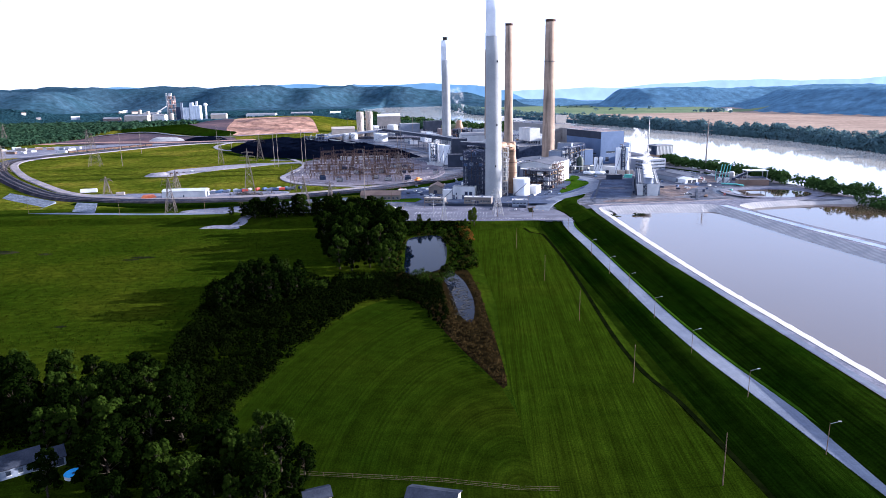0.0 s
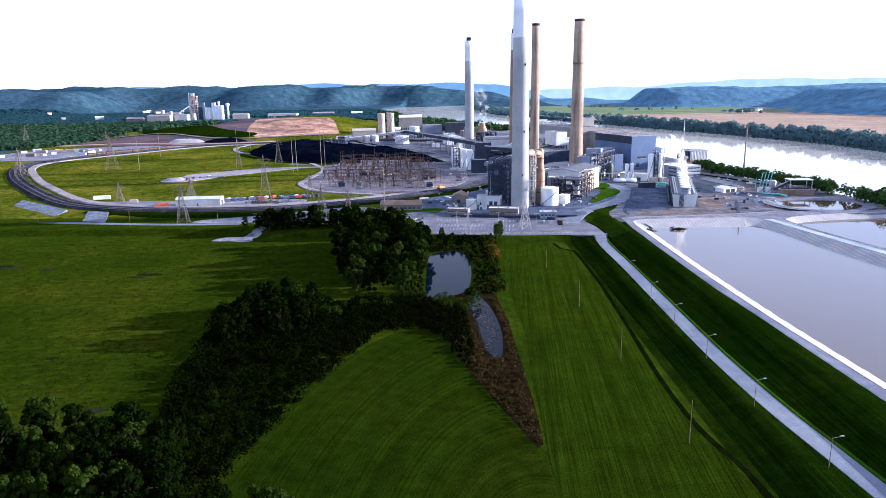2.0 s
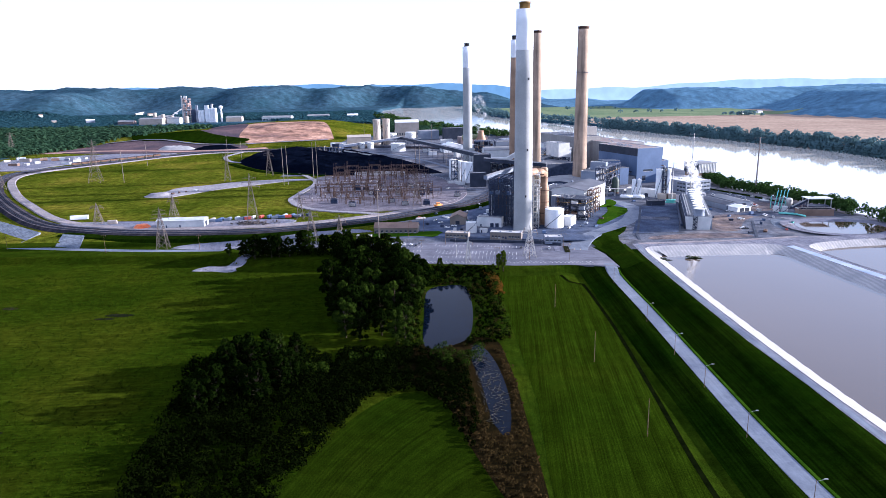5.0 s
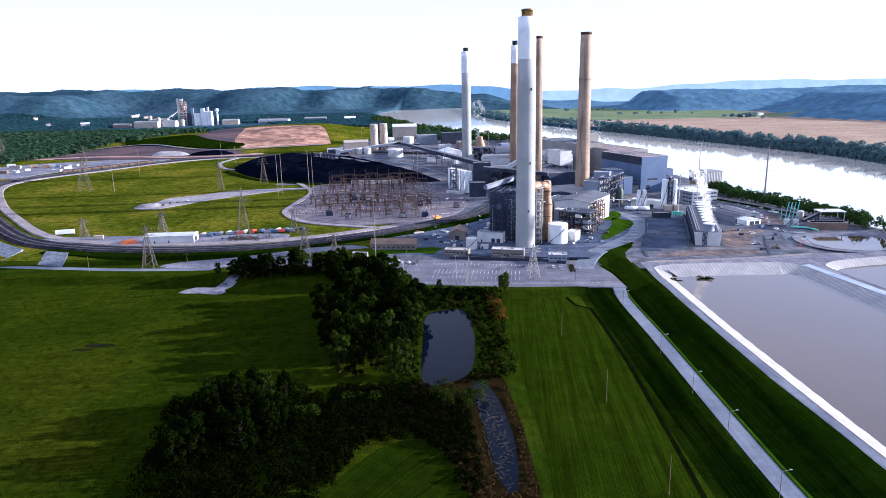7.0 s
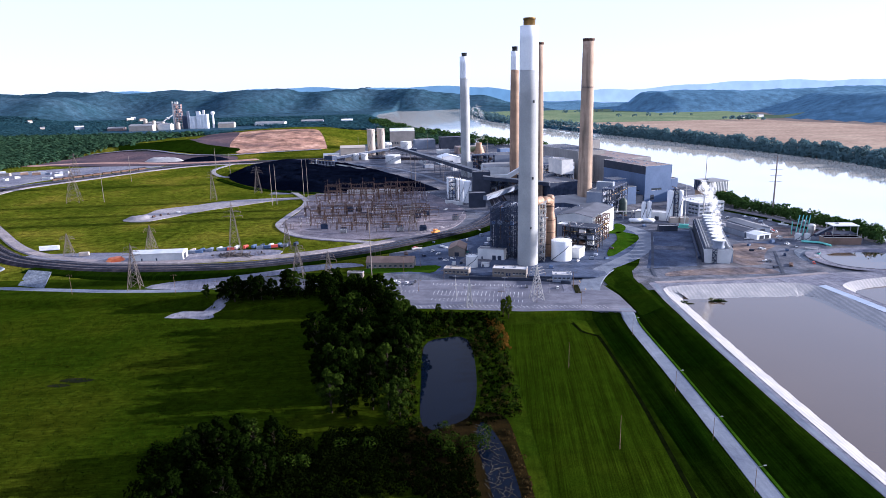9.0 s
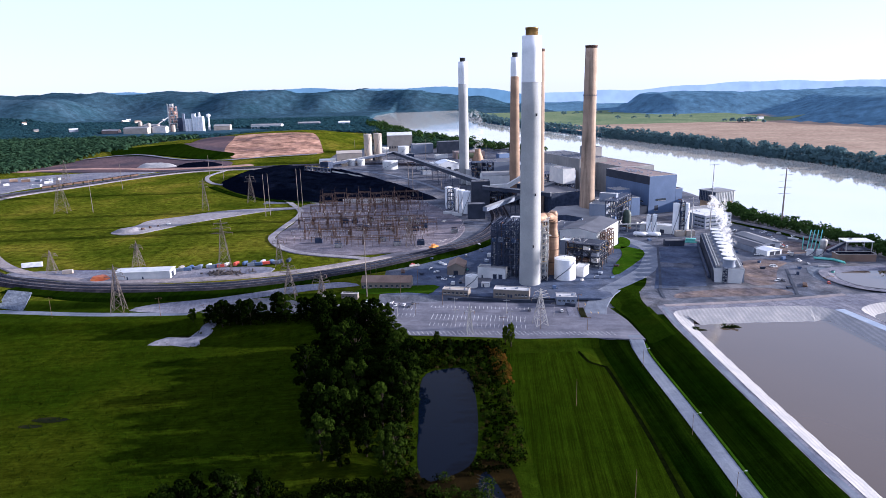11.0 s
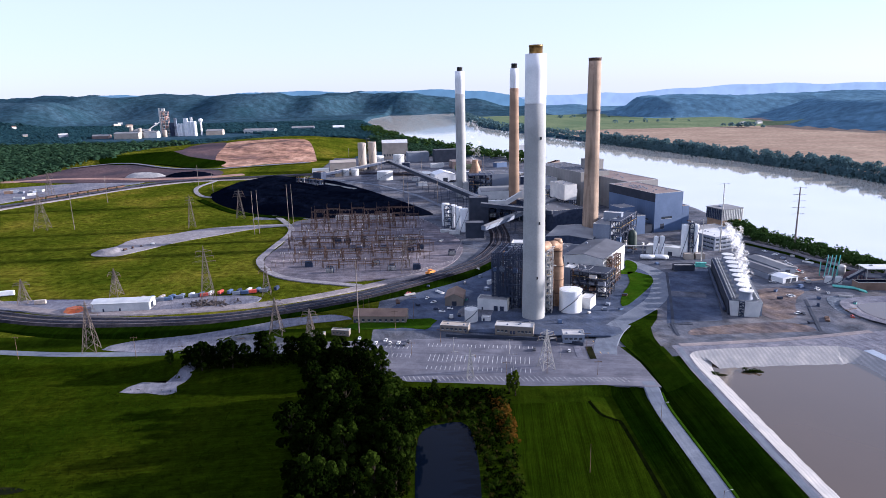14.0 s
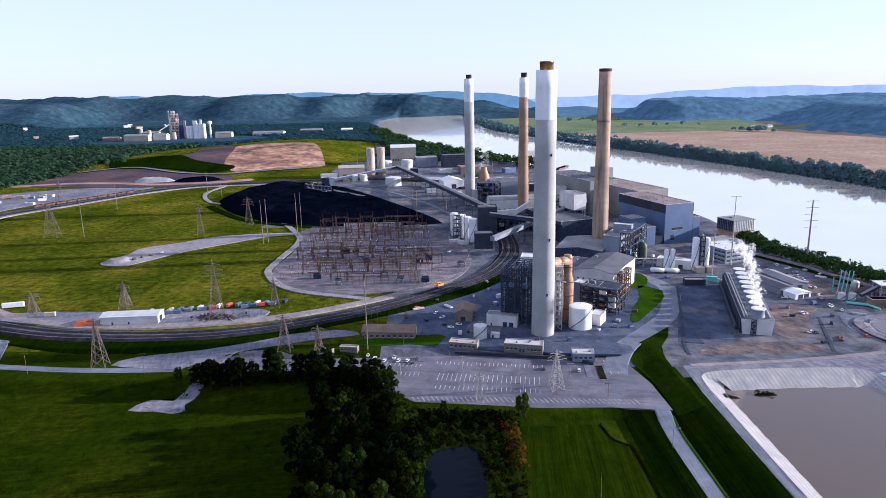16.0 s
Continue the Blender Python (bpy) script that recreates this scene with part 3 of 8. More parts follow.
slot[(cx > -300) & (cx < 0) & (cy > 390) & (cy < 1150)] = 4
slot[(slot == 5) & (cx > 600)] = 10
gm.polygons.foreach_set("material_index", slot.astype(np.int32))
tagged(new("ground", gm), "grassland, fields and wooded hills reaching the horizon", "ground", "", "structure")


def slab(name, outline, z, material, label, category, drop=1.0, draped=False):
    m = Mesh()
    m.prism([tuple(p) for p in outline], z - drop, z)
    if draped:
        m.v = [(x, y, lz(x, y) + z if q == z else lz(x, y) - drop) for x, y, q in m.v]
    return setting(name, m, material, label, category)


def ribbon(name, points, width, z, material, label, category, drop=0.8, shoulder=0.0, lift=None, step=6.0, profile=None):
    """A road or bank along a plan line, following the ground or at height z."""
    c = curve(points, step)
    m, n = Mesh(), len(c)
    for i, p in enumerate(c):
        d = (c[min(i + 1, n - 1)] - c[max(i - 1, 0)]).normalized()
        s = Vector((-d.y, d.x))
        w = width / 2
        h = z if lift is None else lz(p.x, p.y) + lift
        h = float(np.interp(p.y, *profile)) if profile else h
        a, b, e, g = p + s * (w + shoulder), p + s * w, p - s * w, p - s * (w + shoulder)
        m.v += [(a.x, a.y, h - drop), (b.x, b.y, h), (e.x, e.y, h), (g.x, g.y, h - drop)]
    for i in range(n - 1):
        k = 4 * i
        m.f += [(k, k + 1, k + 5, k + 4), (k + 1, k + 2, k + 6, k + 5), (k + 2, k + 3, k + 7, k + 6)]
    return setting(name, m, material, label, category)


from mathutils.geometry import tessellate_polygon


def holed(outer, holes, z):
    """Flat sheet with openings."""
    loops = [[Vector((p[0], p[1], 0)) for p in lp] for lp in [outer] + holes]
    flat = [p for lp in loops for p in lp]
    m = Mesh()
    m.v = [(p.x, p.y, z) for p in flat]
    m.f = [tuple(t) for t in tessellate_polygon(loops)]
    m.f = [t if (flat[t[1]] - flat[t[0]]).cross(flat[t[2]] - flat[t[0]]).z > 0 else t[::-1] for t in m.f]
    return m


def inset(loop, d):
    """Moves a counter-clockwise outline inwards."""
    n, out = len(loop), []
    for i, p in enumerate(loop):
        e = (loop[(i + 1) % n] - loop[i - 1]).normalized()
        out.append(p + Vector((-e.y, e.x)) * d)
    return out


def ccw(loop):
    a = sum(p.x * q.y - q.x * p.y for p, q in zip(loop, loop[1:] + loop[:1]))
    return loop if a > 0 else loop[::-1]


def basin(n, points, rim, level, run, liner, water, label, north=0.0):
    lp = ccw(ring(points, 5.0))
    m, k = Mesh(), len(lp)
    one = inset(lp, 1.0)
    low = [p + (q - p) * run * (1 + north * max(0, (p - q).y)) for p, q in zip(lp, one)]
    rows = 4
    for j in range(rows + 1):
        t = j / rows
        for i in range(k):
            p = lp[i].lerp(low[i], t)
            m.v.append((p.x, p.y, rim + 0.1 + (level - 0.8 - rim) * t + (0.12 * math.sin(i * 2.1 + j) if 0 < j < rows else 0)))
    m.f = [(j * k + i, j * k + (i + 1) % k, (j + 1) * k + (i + 1) % k, (j + 1) * k + i) for j in range(rows) for i in range(k)]
    setting("basin_liner_%d" % n, m, liner, label, "liner")
    w = Mesh()
    w.v = [(*p.lerp(q, 0.75), level) for p, q in zip(lp, low)]
    w.f = [tuple(range(k))]
    setting("basin_water_%d" % n, w, water, "still tan settling water in a lined basin", "water")
    return lp


B1 = [(79, -88), (83, -76), (100, -72), (140, -71), (172, -73), (184, -84), (187, -100), (193, -150), (203, -210), (228, -330), (262, -470), (270, -540), (100, -540), (89, -430), (83, -340), (80.5, -290), (78.5, -200), (78.5, -120)]
B2 = [(198, -96), (202, -78), (228, -67), (280, -60), (316, -66), (345, -80), (360, -140), (370, -300), (372, -480), (330, -520), (285, -430), (245, -310), (224, -225), (206, -150)]
B3 = [(230, 8), (223, -16), (233, -36), (260, -46), (290, -36), (302, -15), (290, 8), (262, 14)]
l1 = basin(1, B1, 1.6, -2.0, 11.5, LINER, BASIN, "wrinkled pale liner on the slopes of a basin", 1.0)
l2 = basin(2, B2, 1.6, -2.0, 9.0, LINER, BASIN, "wrinkled pale liner on the slopes of a basin")
l3 = basin(3, B3, 1.2, 0.3, 7.0, GRAVEL, BASIN, "gravel slopes of a small pond")
outer = [(88, -560), (81, -420), (78, -347), (76.6, -309), (74, -261), (73, -182), (73, -100), (75, -64), (90, -62), (170, -57), (215, -50), (300, -50), (345, -55), (378, -110), (386, -300), (395, -560)]
setting("dike", holed(outer, [l1, l2], 1.6), GRAVEL, "grey gravel dike and service road between basins", "dike")
setting("pond_berm", holed([(p.x, p.y) for p in inset(l3, -6)], [l3], 1.2), GRAVEL, "gravel berm round a small pond", "berm")
ribbon("dike_road", [(91, -555), (83, -420), (80.2, -347), (78, -300), (76, -250), (75.4, -170), (75.8, -100), (78.5, -68)], 3.0, 1.66, ROADTOP, "pale gravel service road on the dike", "road", 0.05)
# blue liner strip on the dike between the basins
ribbon("liner_strip", [(186, -80), (192, -112), (199, -152), (212, -215), (236, -320), (268, -440)], 6.5, 1.67, LINER_BLUE, "blue-grey liner sheet laid over the dike", "liner", 0.05)


def ridge(n, y, x0, x1, heights, rough_, colour, label):
    """A distant wooded skyline: a strip whose own glow paints the haze over it."""
    m = bpy.data.materials.new("haze_glow_ridge_%d" % n)
    m.use_nodes = True
    nt = m.node_tree
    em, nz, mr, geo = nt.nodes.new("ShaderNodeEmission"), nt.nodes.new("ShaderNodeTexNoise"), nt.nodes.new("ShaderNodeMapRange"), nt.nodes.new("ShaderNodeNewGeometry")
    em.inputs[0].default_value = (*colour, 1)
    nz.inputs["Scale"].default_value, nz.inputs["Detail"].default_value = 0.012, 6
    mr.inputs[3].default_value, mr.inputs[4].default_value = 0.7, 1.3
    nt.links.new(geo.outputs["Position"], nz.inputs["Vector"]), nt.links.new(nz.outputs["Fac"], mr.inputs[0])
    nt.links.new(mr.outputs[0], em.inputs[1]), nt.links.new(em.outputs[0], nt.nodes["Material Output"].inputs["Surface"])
    xs = np.arange(x0, x1, 14.0)
    k = Mesh()
    for x in xs:
        h = float(np.interp(x, *heights)) + 7 * math.sin(x / 190 + n) + 4 * math.sin(x / 71 + 2 * n) + rough_ * noise.noise(Vector((x / 26, n, 0)))
        k.v += [(x, y, -120), (x, y + 30, h)]
    k.f = [(2 * i, 2 * i + 2, 2 * i + 3, 2 * i + 1) for i in range(len(xs) - 1)]
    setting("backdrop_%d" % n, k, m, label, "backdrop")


ridge(1, 4335, -3900, 760, ([-3900, -1500, -900, -200, 300, 560, 760], [140, 146, 146, 142, 122, 84, 0]), 3, (0.082, 0.13, 0.17), "glowing backdrop strip of a wooded ridge, haze painted pale blue")
ridge(2, 4362, -900, 3900, ([-900, 0, 900, 1300, 1450, 1740, 3000], [84, 84, 84, 84, 96, 122, 127]), 2, (0.19, 0.225, 0.275), "glowing backdrop strip of a far ridge in painted pale haze")


def patch(name, outline, off, material, label, category, cell=16.0):
    """A surface patch that follows the ground."""
    lp = ccw(ring(outline, 14))
    P = np.array([(p.x, p.y) for p in lp])
    m = Mesh()
    m.v = [(x, y, lz(x, y) + off) for x, y in P] + [(x, y, lz(x, y) - 3) for x, y in P]
    k, c = len(P), P.mean(0)
    rows = 8
    for j in range(1, rows + 1):
        t = 1 - j / rows
        for x, y in c + (P - c) * t:
            m.v.append((x, y, lz(x, y) + off))
    def at(j, i):
        return (i % k) if j == 0 else 2 * k + (j - 1) * k + i % k
    m.f = [(i, (i + 1) % k, k + (i + 1) % k, k + i)[::-1] for i in range(k)]
    m.f += [(at(j, i), at(j, i + 1), at(j + 1, i + 1), at(j + 1, i)) for j in range(rows) for i in range(k)]
    return setting(name, m, material, label, category)


# river
w = Mesh()
ys = list(range(-2500, 4700, 60))
w.v = [(float(np.interp(y, BANK_Y, BANK_X)) - 10, y, -12) for y in ys] + [(float(np.interp(y, FAR_Y, FAR_X)) + 22, y, -12) for y in ys]
w.f = [(i, i + len(ys), i + len(ys) + 1, i + 1) for i in range(len(ys) - 1)]
setting("river", w, RIVER, "broad calm river, its pale colour standing for the mirrored sky", "water")

# pond, marsh and fields near the camera's start
pond_line = ring([(-78, -150), (-66, -139), (-54, -142), (-51, -180), (-54, -226), (-63, -241), (-77, -243), (-79, -200)], 4)
pw = Mesh()
pw.v = [(p.x, p.y, -5.93) for p in pond_line]
pw.f = [tuple(range(len(pond_line)))]
setting("pond", pw, POND, "dark still pond among reeds", "water")
slab("marsh", ring([(-80, -240), (-45, -232), (-38, -262), (-36, -320), (-36, -400), (-44, -384), (-57, -344), (-68, -303), (-90, -270)], 5), -5.95, REED, "brown reed bed with standing water", "marsh", 0.3)
chan = ring([(-51, -240), (-44, -262), (-41, -300), (-44, -330), (-49, -322), (-52, -285), (-55, -255)], 4)
pw = Mesh()
pw.v = [(p.x, p.y, -5.9) for p in chan]
pw.f = [tuple(range(len(chan)))]
setting("marsh_channel", pw, POND, "dark marsh channel strewn with pale debris", "water")
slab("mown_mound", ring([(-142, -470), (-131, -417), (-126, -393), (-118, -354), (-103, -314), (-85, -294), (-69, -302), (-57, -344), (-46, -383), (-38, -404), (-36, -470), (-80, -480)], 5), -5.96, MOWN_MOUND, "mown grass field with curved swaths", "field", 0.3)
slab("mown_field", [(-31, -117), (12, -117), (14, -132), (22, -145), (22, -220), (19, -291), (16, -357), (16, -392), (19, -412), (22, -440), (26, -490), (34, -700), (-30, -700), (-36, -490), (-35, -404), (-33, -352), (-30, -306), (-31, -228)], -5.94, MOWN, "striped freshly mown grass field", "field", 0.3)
# ditch mud painted near black to take in the shadow down in it
ribbon("field_drain", [(11, -112), (13, -128), (15.5, -136), (21, -141), (22.5, -150), (22.5, -219), (19.6, -291), (16.5, -357), (17.4, -392), (21, -412), (23, -433), (26, -490), (34, -700)], 1.9, -5.9, mat("ditch_mud_shade", (0.002, 0.0032, 0.0007), (0.004, 0.006, 0.0012), 0.3, 0.95), "narrow dark drainage ditch", "ditch", 0.1)
ribbon("road_verge", [(93, -700), (75, -580), (65, -515), (59.6, -471), (54.6, -420), (50.8, -383), (48.8, -335), (48.9, -281), (49.6, -203), (49.2, -140), (51, -118)], 1.1, -2.6, LAWN, "bright unmown grass edge along the road", "verge", 0.6, 0.3)

# roads, lots and pads
ribbon("road", [(112, -860), (88, -700), (70, -580), (60, -515), (55, -471), (50, -420), (46.2, -383), (44.2, -335), (44.3, -281), (45, -203), (44.6, -140), (47, -114), (47.5, -106)], 7.2, 0, ROADTOP, "worn grey two-lane access road", "road", 0.5, 0.6, profile=([-900, -130, -110, -80], [-2.86, -2.86, -1.84, -1.84]))
LOT = [(-156, -46), (-150, -36), (-105, -19), (-64, -28), (-6, -38), (41, -46), (46, -56), (51, -80), (52.5, -113), (46, -113), (38, -111), (20, -108.5), (-17, -107.5), (-50, -102), (-86, -97), (-110, -75), (-140, -58)]
slab("parking_lot", LOT, -1.9, LOTTOP, "large worn parking lot with painted stalls", "parking lot", 4)
slab("apron", ring([(-110, -16), (-60, -25), (44, -41), (54, -24), (86, 12), (100, 32), (118, 80), (120, 112), (112, 142), (95, 180), (60, 190), (20, 190), (0, 150), (-30, 118), (-56, 92), (-84, 58), (-104, 20)], 8), 0.10, ASPHALT, "grey paved yard round the boiler plant", "yard", 1)
ribbon("front_road", [(34, -66), (40, -46), (52, -25), (74, 0), (97, 30), (111, 62), (119, 88), (118, 112), (106, 140), (94, 170)], 14, 0.16, ROADTOP, "curved plant road", "road", 0.4, 0.5, profile=([-70, -46, -26, 200], [-1.87, -1.8, 0.15, 0.15]))
slab("cooling_pad", [(87, -22), (126, -19), (172, 112), (129, 99)], 0.12, ASPHALT, "dark asphalt pad beside the cooling tower", "yard", 1)
slab("east_yard", [(120, 110), (172, 114), (240, 160), (258, 150), (284, 110), (292, 40), (240, 30), (215, -46), (86, -58), (86, -24), (126, -22), (170, 108)], 0.06, YARD, "dusty grey service yard", "yard", 1)


def band(name, left, right, off, material, label, category, n=40, m_=6):
    """A strip between two edge lines, laid on the ground."""
    l, r = curve(left, 2.0), curve(right, 2.0)
    m = Mesh()
    for i in range(n):
        p, q = l[int(i * (len(l) - 1) / (n - 1))], r[int(i * (len(r) - 1) / (n - 1))]
        for j in range(m_ + 1):
            e = p.lerp(q, j / m_)
            m.v.append((e.x, e.y, lz(e.x, e.y) + off))
    w_ = m_ + 1
    m.f = [(i * w_ + j, (i + 1) * w_ + j, (i + 1) * w_ + j + 1, i * w_ + j + 1) for i in range(n - 1) for j in range(m_)]
    return setting(name, m, material, label, category)


band("lawn_strip", [(88.5, 5), (71, -13), (52.5, -31), (49, -43), (50, -60), (53, -82), (53.5, -118)], [(89.5, 4.5), (83, -13), (75, -28), (70, -51), (69.5, -77), (69.5, -100), (69.5, -116)], 0.3, STRIP, "steep green grass strip beside the road", "lawn")
band("yard_shoulder", [(86, -24), (84, -40), (80, -58)], [(74, -28), (69, -51), (68, -66)], 0.35, YARD, "dusty shoulder above the grass strip", "yard")
slab("lawn_island", ring([(84, 104), (98, 116), (104, 140), (110, 143), (112, 128), (106, 110), (96, 98)], 5), 0.3, LAWN, "bright green lawn island", "lawn")
slab("lawn_island_south", ring([(98, 106), (111, 94), (112, 86), (105, 66), (72, 18), (68, 22), (76, 45), (90, 75)], 5), 0.3, LAWN, "bright green lawn island", "lawn")
patch("office_lawn", [(-127, -6), (-72, 1), (-71, -11), (-76, -21), (-91, -16), (-123, -18)], 0.3, LAWN, "mown lawn beside the parking lot", "lawn")
ribbon("west_road", [(-900, 130), (-600, 40), (-456, -13), (-341, -37), (-280, -44), (-222, -45), (-160, -48)], 7, -1.9, ROADTOP, "pale concrete road along the meadow", "road", 3, 1.5)
patch("concrete_lot", [(-285, -36), (-272, -23), (-245, -18), (-213, -7), (-192, 4), (-156, 13), (-140, 14), (-128, 4), (-154, -2), (-179, -12), (-204, -22), (-218, -42), (-241, -45)], 0.22, GRAVEL, "pale gravel and concrete lot", "yard")
patch("trailer_lot", [(-214, -43), (-205, -24), (-186, -21), (-170, -28), (-160, -33), (-157, -45), (-191, -44)], 0.24, YARD, "dusty fenced storage lot", "yard")
patch("field_pad", [(-249, -92), (-241, -79), (-227, -81), (-221, -64), (-217, -50), (-210, -50), (-213, -66), (-214, -76), (-219, -86), (-216, -93), (-222, -97), (-232, -94)], 0.2, GRAVEL, "pale gravel turnout at the meadow's edge", "pad")
for k, (t0_, t1_, b1_, b0_) in enumerate((((-505, 86), (-422, 20), (-420, -11), (-498, 60)), ((-398, 12), (-375, 4), (-362, -30), (-386, -22)))):
    m = Mesh().prism([t0_, t1_, b1_, b0_], -5, 0)
    m.v = [(x, y, -5.0 if z < -1 else (1.5 if (x, y) in (t0_, t1_) else lz(x, y) + 0.1)) for x, y, z in m.v]
    setting("slope_slab_%d" % (k + 1), m, SLOPE_STONE, "grey stone slope protection on the bank", "slope")

SPOIL_PINK = mat("pink_spoil", (0.22, 0.14, 0.12), (0.34, 0.22, 0.18), 0.02, 0.95, bump=0.4, fine=6, third=(0.14, 0.1, 0.1))
BENCH = surface("benched_dirt", (0.104, 0.0697, 0.0645), (0.264, 0.1558, 0.1118), (0.376, 0.246, 0.1806), 0.014, 75, period=6, stretch=9, streak=0.4, mottle=0.45, spot=0.05, grain=0.2, bump=0.6)
patch("dirt_face", [(-537, 1038), (-583, 1125), (-612, 1330), (-545, 1420), (-419, 1400), (-338, 1119), (-349, 1068), (-453, 1026), (-507, 997)], 1.2, BENCH, "terraced orange dirt face of the landfill", "slope")
patch("mauve_face", [(-678, 1133), (-713, 1380), (-629, 1372), (-600, 1300), (-572, 1127), (-557, 1060), (-610, 1090)], 1.6, SPOIL, "mauve spoil slope of the landfill", "slope")
patch("green_bank", [(-803, 1047), (-870, 1300), (-790, 1330), (-650, 1130), (-534, 1069), (-555, 997), (-667, 1034)], 2.0, LEVEE, "dark green grassed bank below the landfill", "slope")
patch("dark_ground", [(-881, 860), (-857, 1010), (-742, 1030), (-560, 975), (-500, 930), (-490, 850), (-566, 790), (-681, 790), (-783, 810)], 0.8, SPOIL, "dark mauve spoil ground", "ground")
ribbon("pink_haul_road", [(-960, 850), (-880, 840), (-790, 862), (-690, 850), (-600, 820), (-500, 838), (-440, 870)], 22, 0.9, SPOIL_PINK, "pink dirt haul road", "road", 1, 2)
ribbon("upper_track", [(-850, 1010), (-740, 1034), (-640, 1000), (-540, 960), (-480, 985), (-400, 1020), (-340, 1050)], 10, 0, GRAVEL, "pale haul track below the landfill", "road", 0.6, lift=2.6)

ribbon("bank_wall", [(238, 214), (242, 206), (256, 177), (266, 155), (272, 129), (279, 114), (285, 90), (288, 60)], 2.2, 1.5, PADTOP, "pale concrete flood wall above the river bank", "wall", 1.8, 0.1)
ribbon("bank_verge", [(231, 218), (237, 203), (250, 174), (260, 152), (266, 127), (273, 110), (279, 88), (282, 62)], 6, 0.3, LEVEE, "strip of grass inside the flood wall", "verge", 0.4, 0.5)

# rail loop
RAIL = [(2, 420), (3, 300), (2, 250), (-6, 204), (-30, 146), (-69, 104), (-98, 78), (-132, 52), (-179, 27), (-222, 12), (-260, 8), (-310, 10), (-368, 21), (-441, 57), (-532, 152), (-634, 281), (-705, 400), (-725, 500), (-670, 592), (-620, 673), (-568, 760), (-490, 800), (-420, 815), (-307, 835), (-155, 825), (-60, 760), (-10, 640)]
ribbon("rail_bed", RAIL, 15, 2.2, BALLAST, "dark ballast bed of the rail loop", "railway", 3.2, 5)
for k, off in enumerate((-4.4, -2.9, 2.9, 4.4)):
    c = curve(RAIL, 8)
    pts = []
    for i in range(0, len(c), 2):
        d = (c[min(i + 1, len(c) - 1)] - c[max(i - 1, 0)]).normalized()
        pts.append(c[i] + Vector((-d.y, d.x)) * off)
    ribbon("rail_%d" % (k + 1), pts, 0.16, 2.4, STEEL, "steel running rail of the loop", "rail", 0.2)
for k, (off, w_) in enumerate(((0.0, 2.4), (-6.4, 1.4), (6.6, 1.2))):
    c = curve(RAIL, 8)
    pts = [c[i] + Vector((-(c[min(i + 1, len(c) - 1)] - c[max(i - 1, 0)]).normalized().y, (c[min(i + 1, len(c) - 1)] - c[max(i - 1, 0)]).normalized().x)) * off for i in range(0, len(c), 2)]
    ribbon("track_walkway_%d" % (k + 1), pts, w_, 2.24, WALKSTONE, "grey stone walkway beside the rails", "railway", 0.1)
ribbon("loop_service_road", [(-60, 128), (-100, 100), (-140, 72), (-185, 48), (-240, 34), (-310, 30), (-370, 42), (-440, 82), (-520, 170), (-600, 270), (-690, 410), (-700, 500), (-640, 610), (-590, 700), (-520, 770), (-420, 790), (-300, 800)], 9, 1.0, TRACK, "pale gravel road inside the rail loop", "road", 1.2, 1)
slab("laydown_yard", ring([(-430, 62), (-380, 68), (-300, 62), (-230, 66), (-205, 58), (-215, 42), (-260, 30), (-330, 30), (-400, 46)], 8), 0.9, GRAVEL, "gravel laydown yard inside the loop", "yard")
slab("switchyard_pad", ring([(-232, 180), (-228, 250), (-232, 300), (-236, 372), (-160, 386), (-96, 384), (-66, 320), (-40, 230), (-52, 150), (-90, 112), (-165, 96), (-214, 128)], 8), 0.8, SWITCH_PAD, "brownish crushed-stone switchyard pad", "yard")
ribbon("switchyard_track", [(-130, 84), (-200, 116), (-234, 170), (-236, 220), (-232, 300), (-245, 350), (-290, 440), (-380, 560), (-432, 600), (-470, 690), (-466, 780)], 7, 0.85, PADTOP, "winding pale gravel track", "road", 1)
slab("meadow_spur", ring([(-419, 222), (-392, 211), (-373, 232), (-349, 268), (-315, 300), (-279, 332), (-240, 345), (-240, 353), (-292, 352), (-342, 338), (-371, 312), (-404, 288), (-408, 259)], 5), 0.6, PADTOP, "pale gravel spur with rubble heaps", "road")
ribbon("rail_verge", [(-14, 146), (-46, 104), (-84, 72), (-120, 48), (-165, 24), (-215, -3), (-262, -8), (-330, -5), (-400, 16)], 13, 0.9, LEVEE, "grass verge below the rail bed", "verge", 2.5, 4)
slab("tank_yard", ring([(-40, 230), (-30, 320), (-60, 372), (-96, 384), (-100, 420), (-60, 430), (0, 400), (0, 240)], 8), 0.4, YARD, "dusty yard beside the tracks", "yard")

# ---- stacks ----


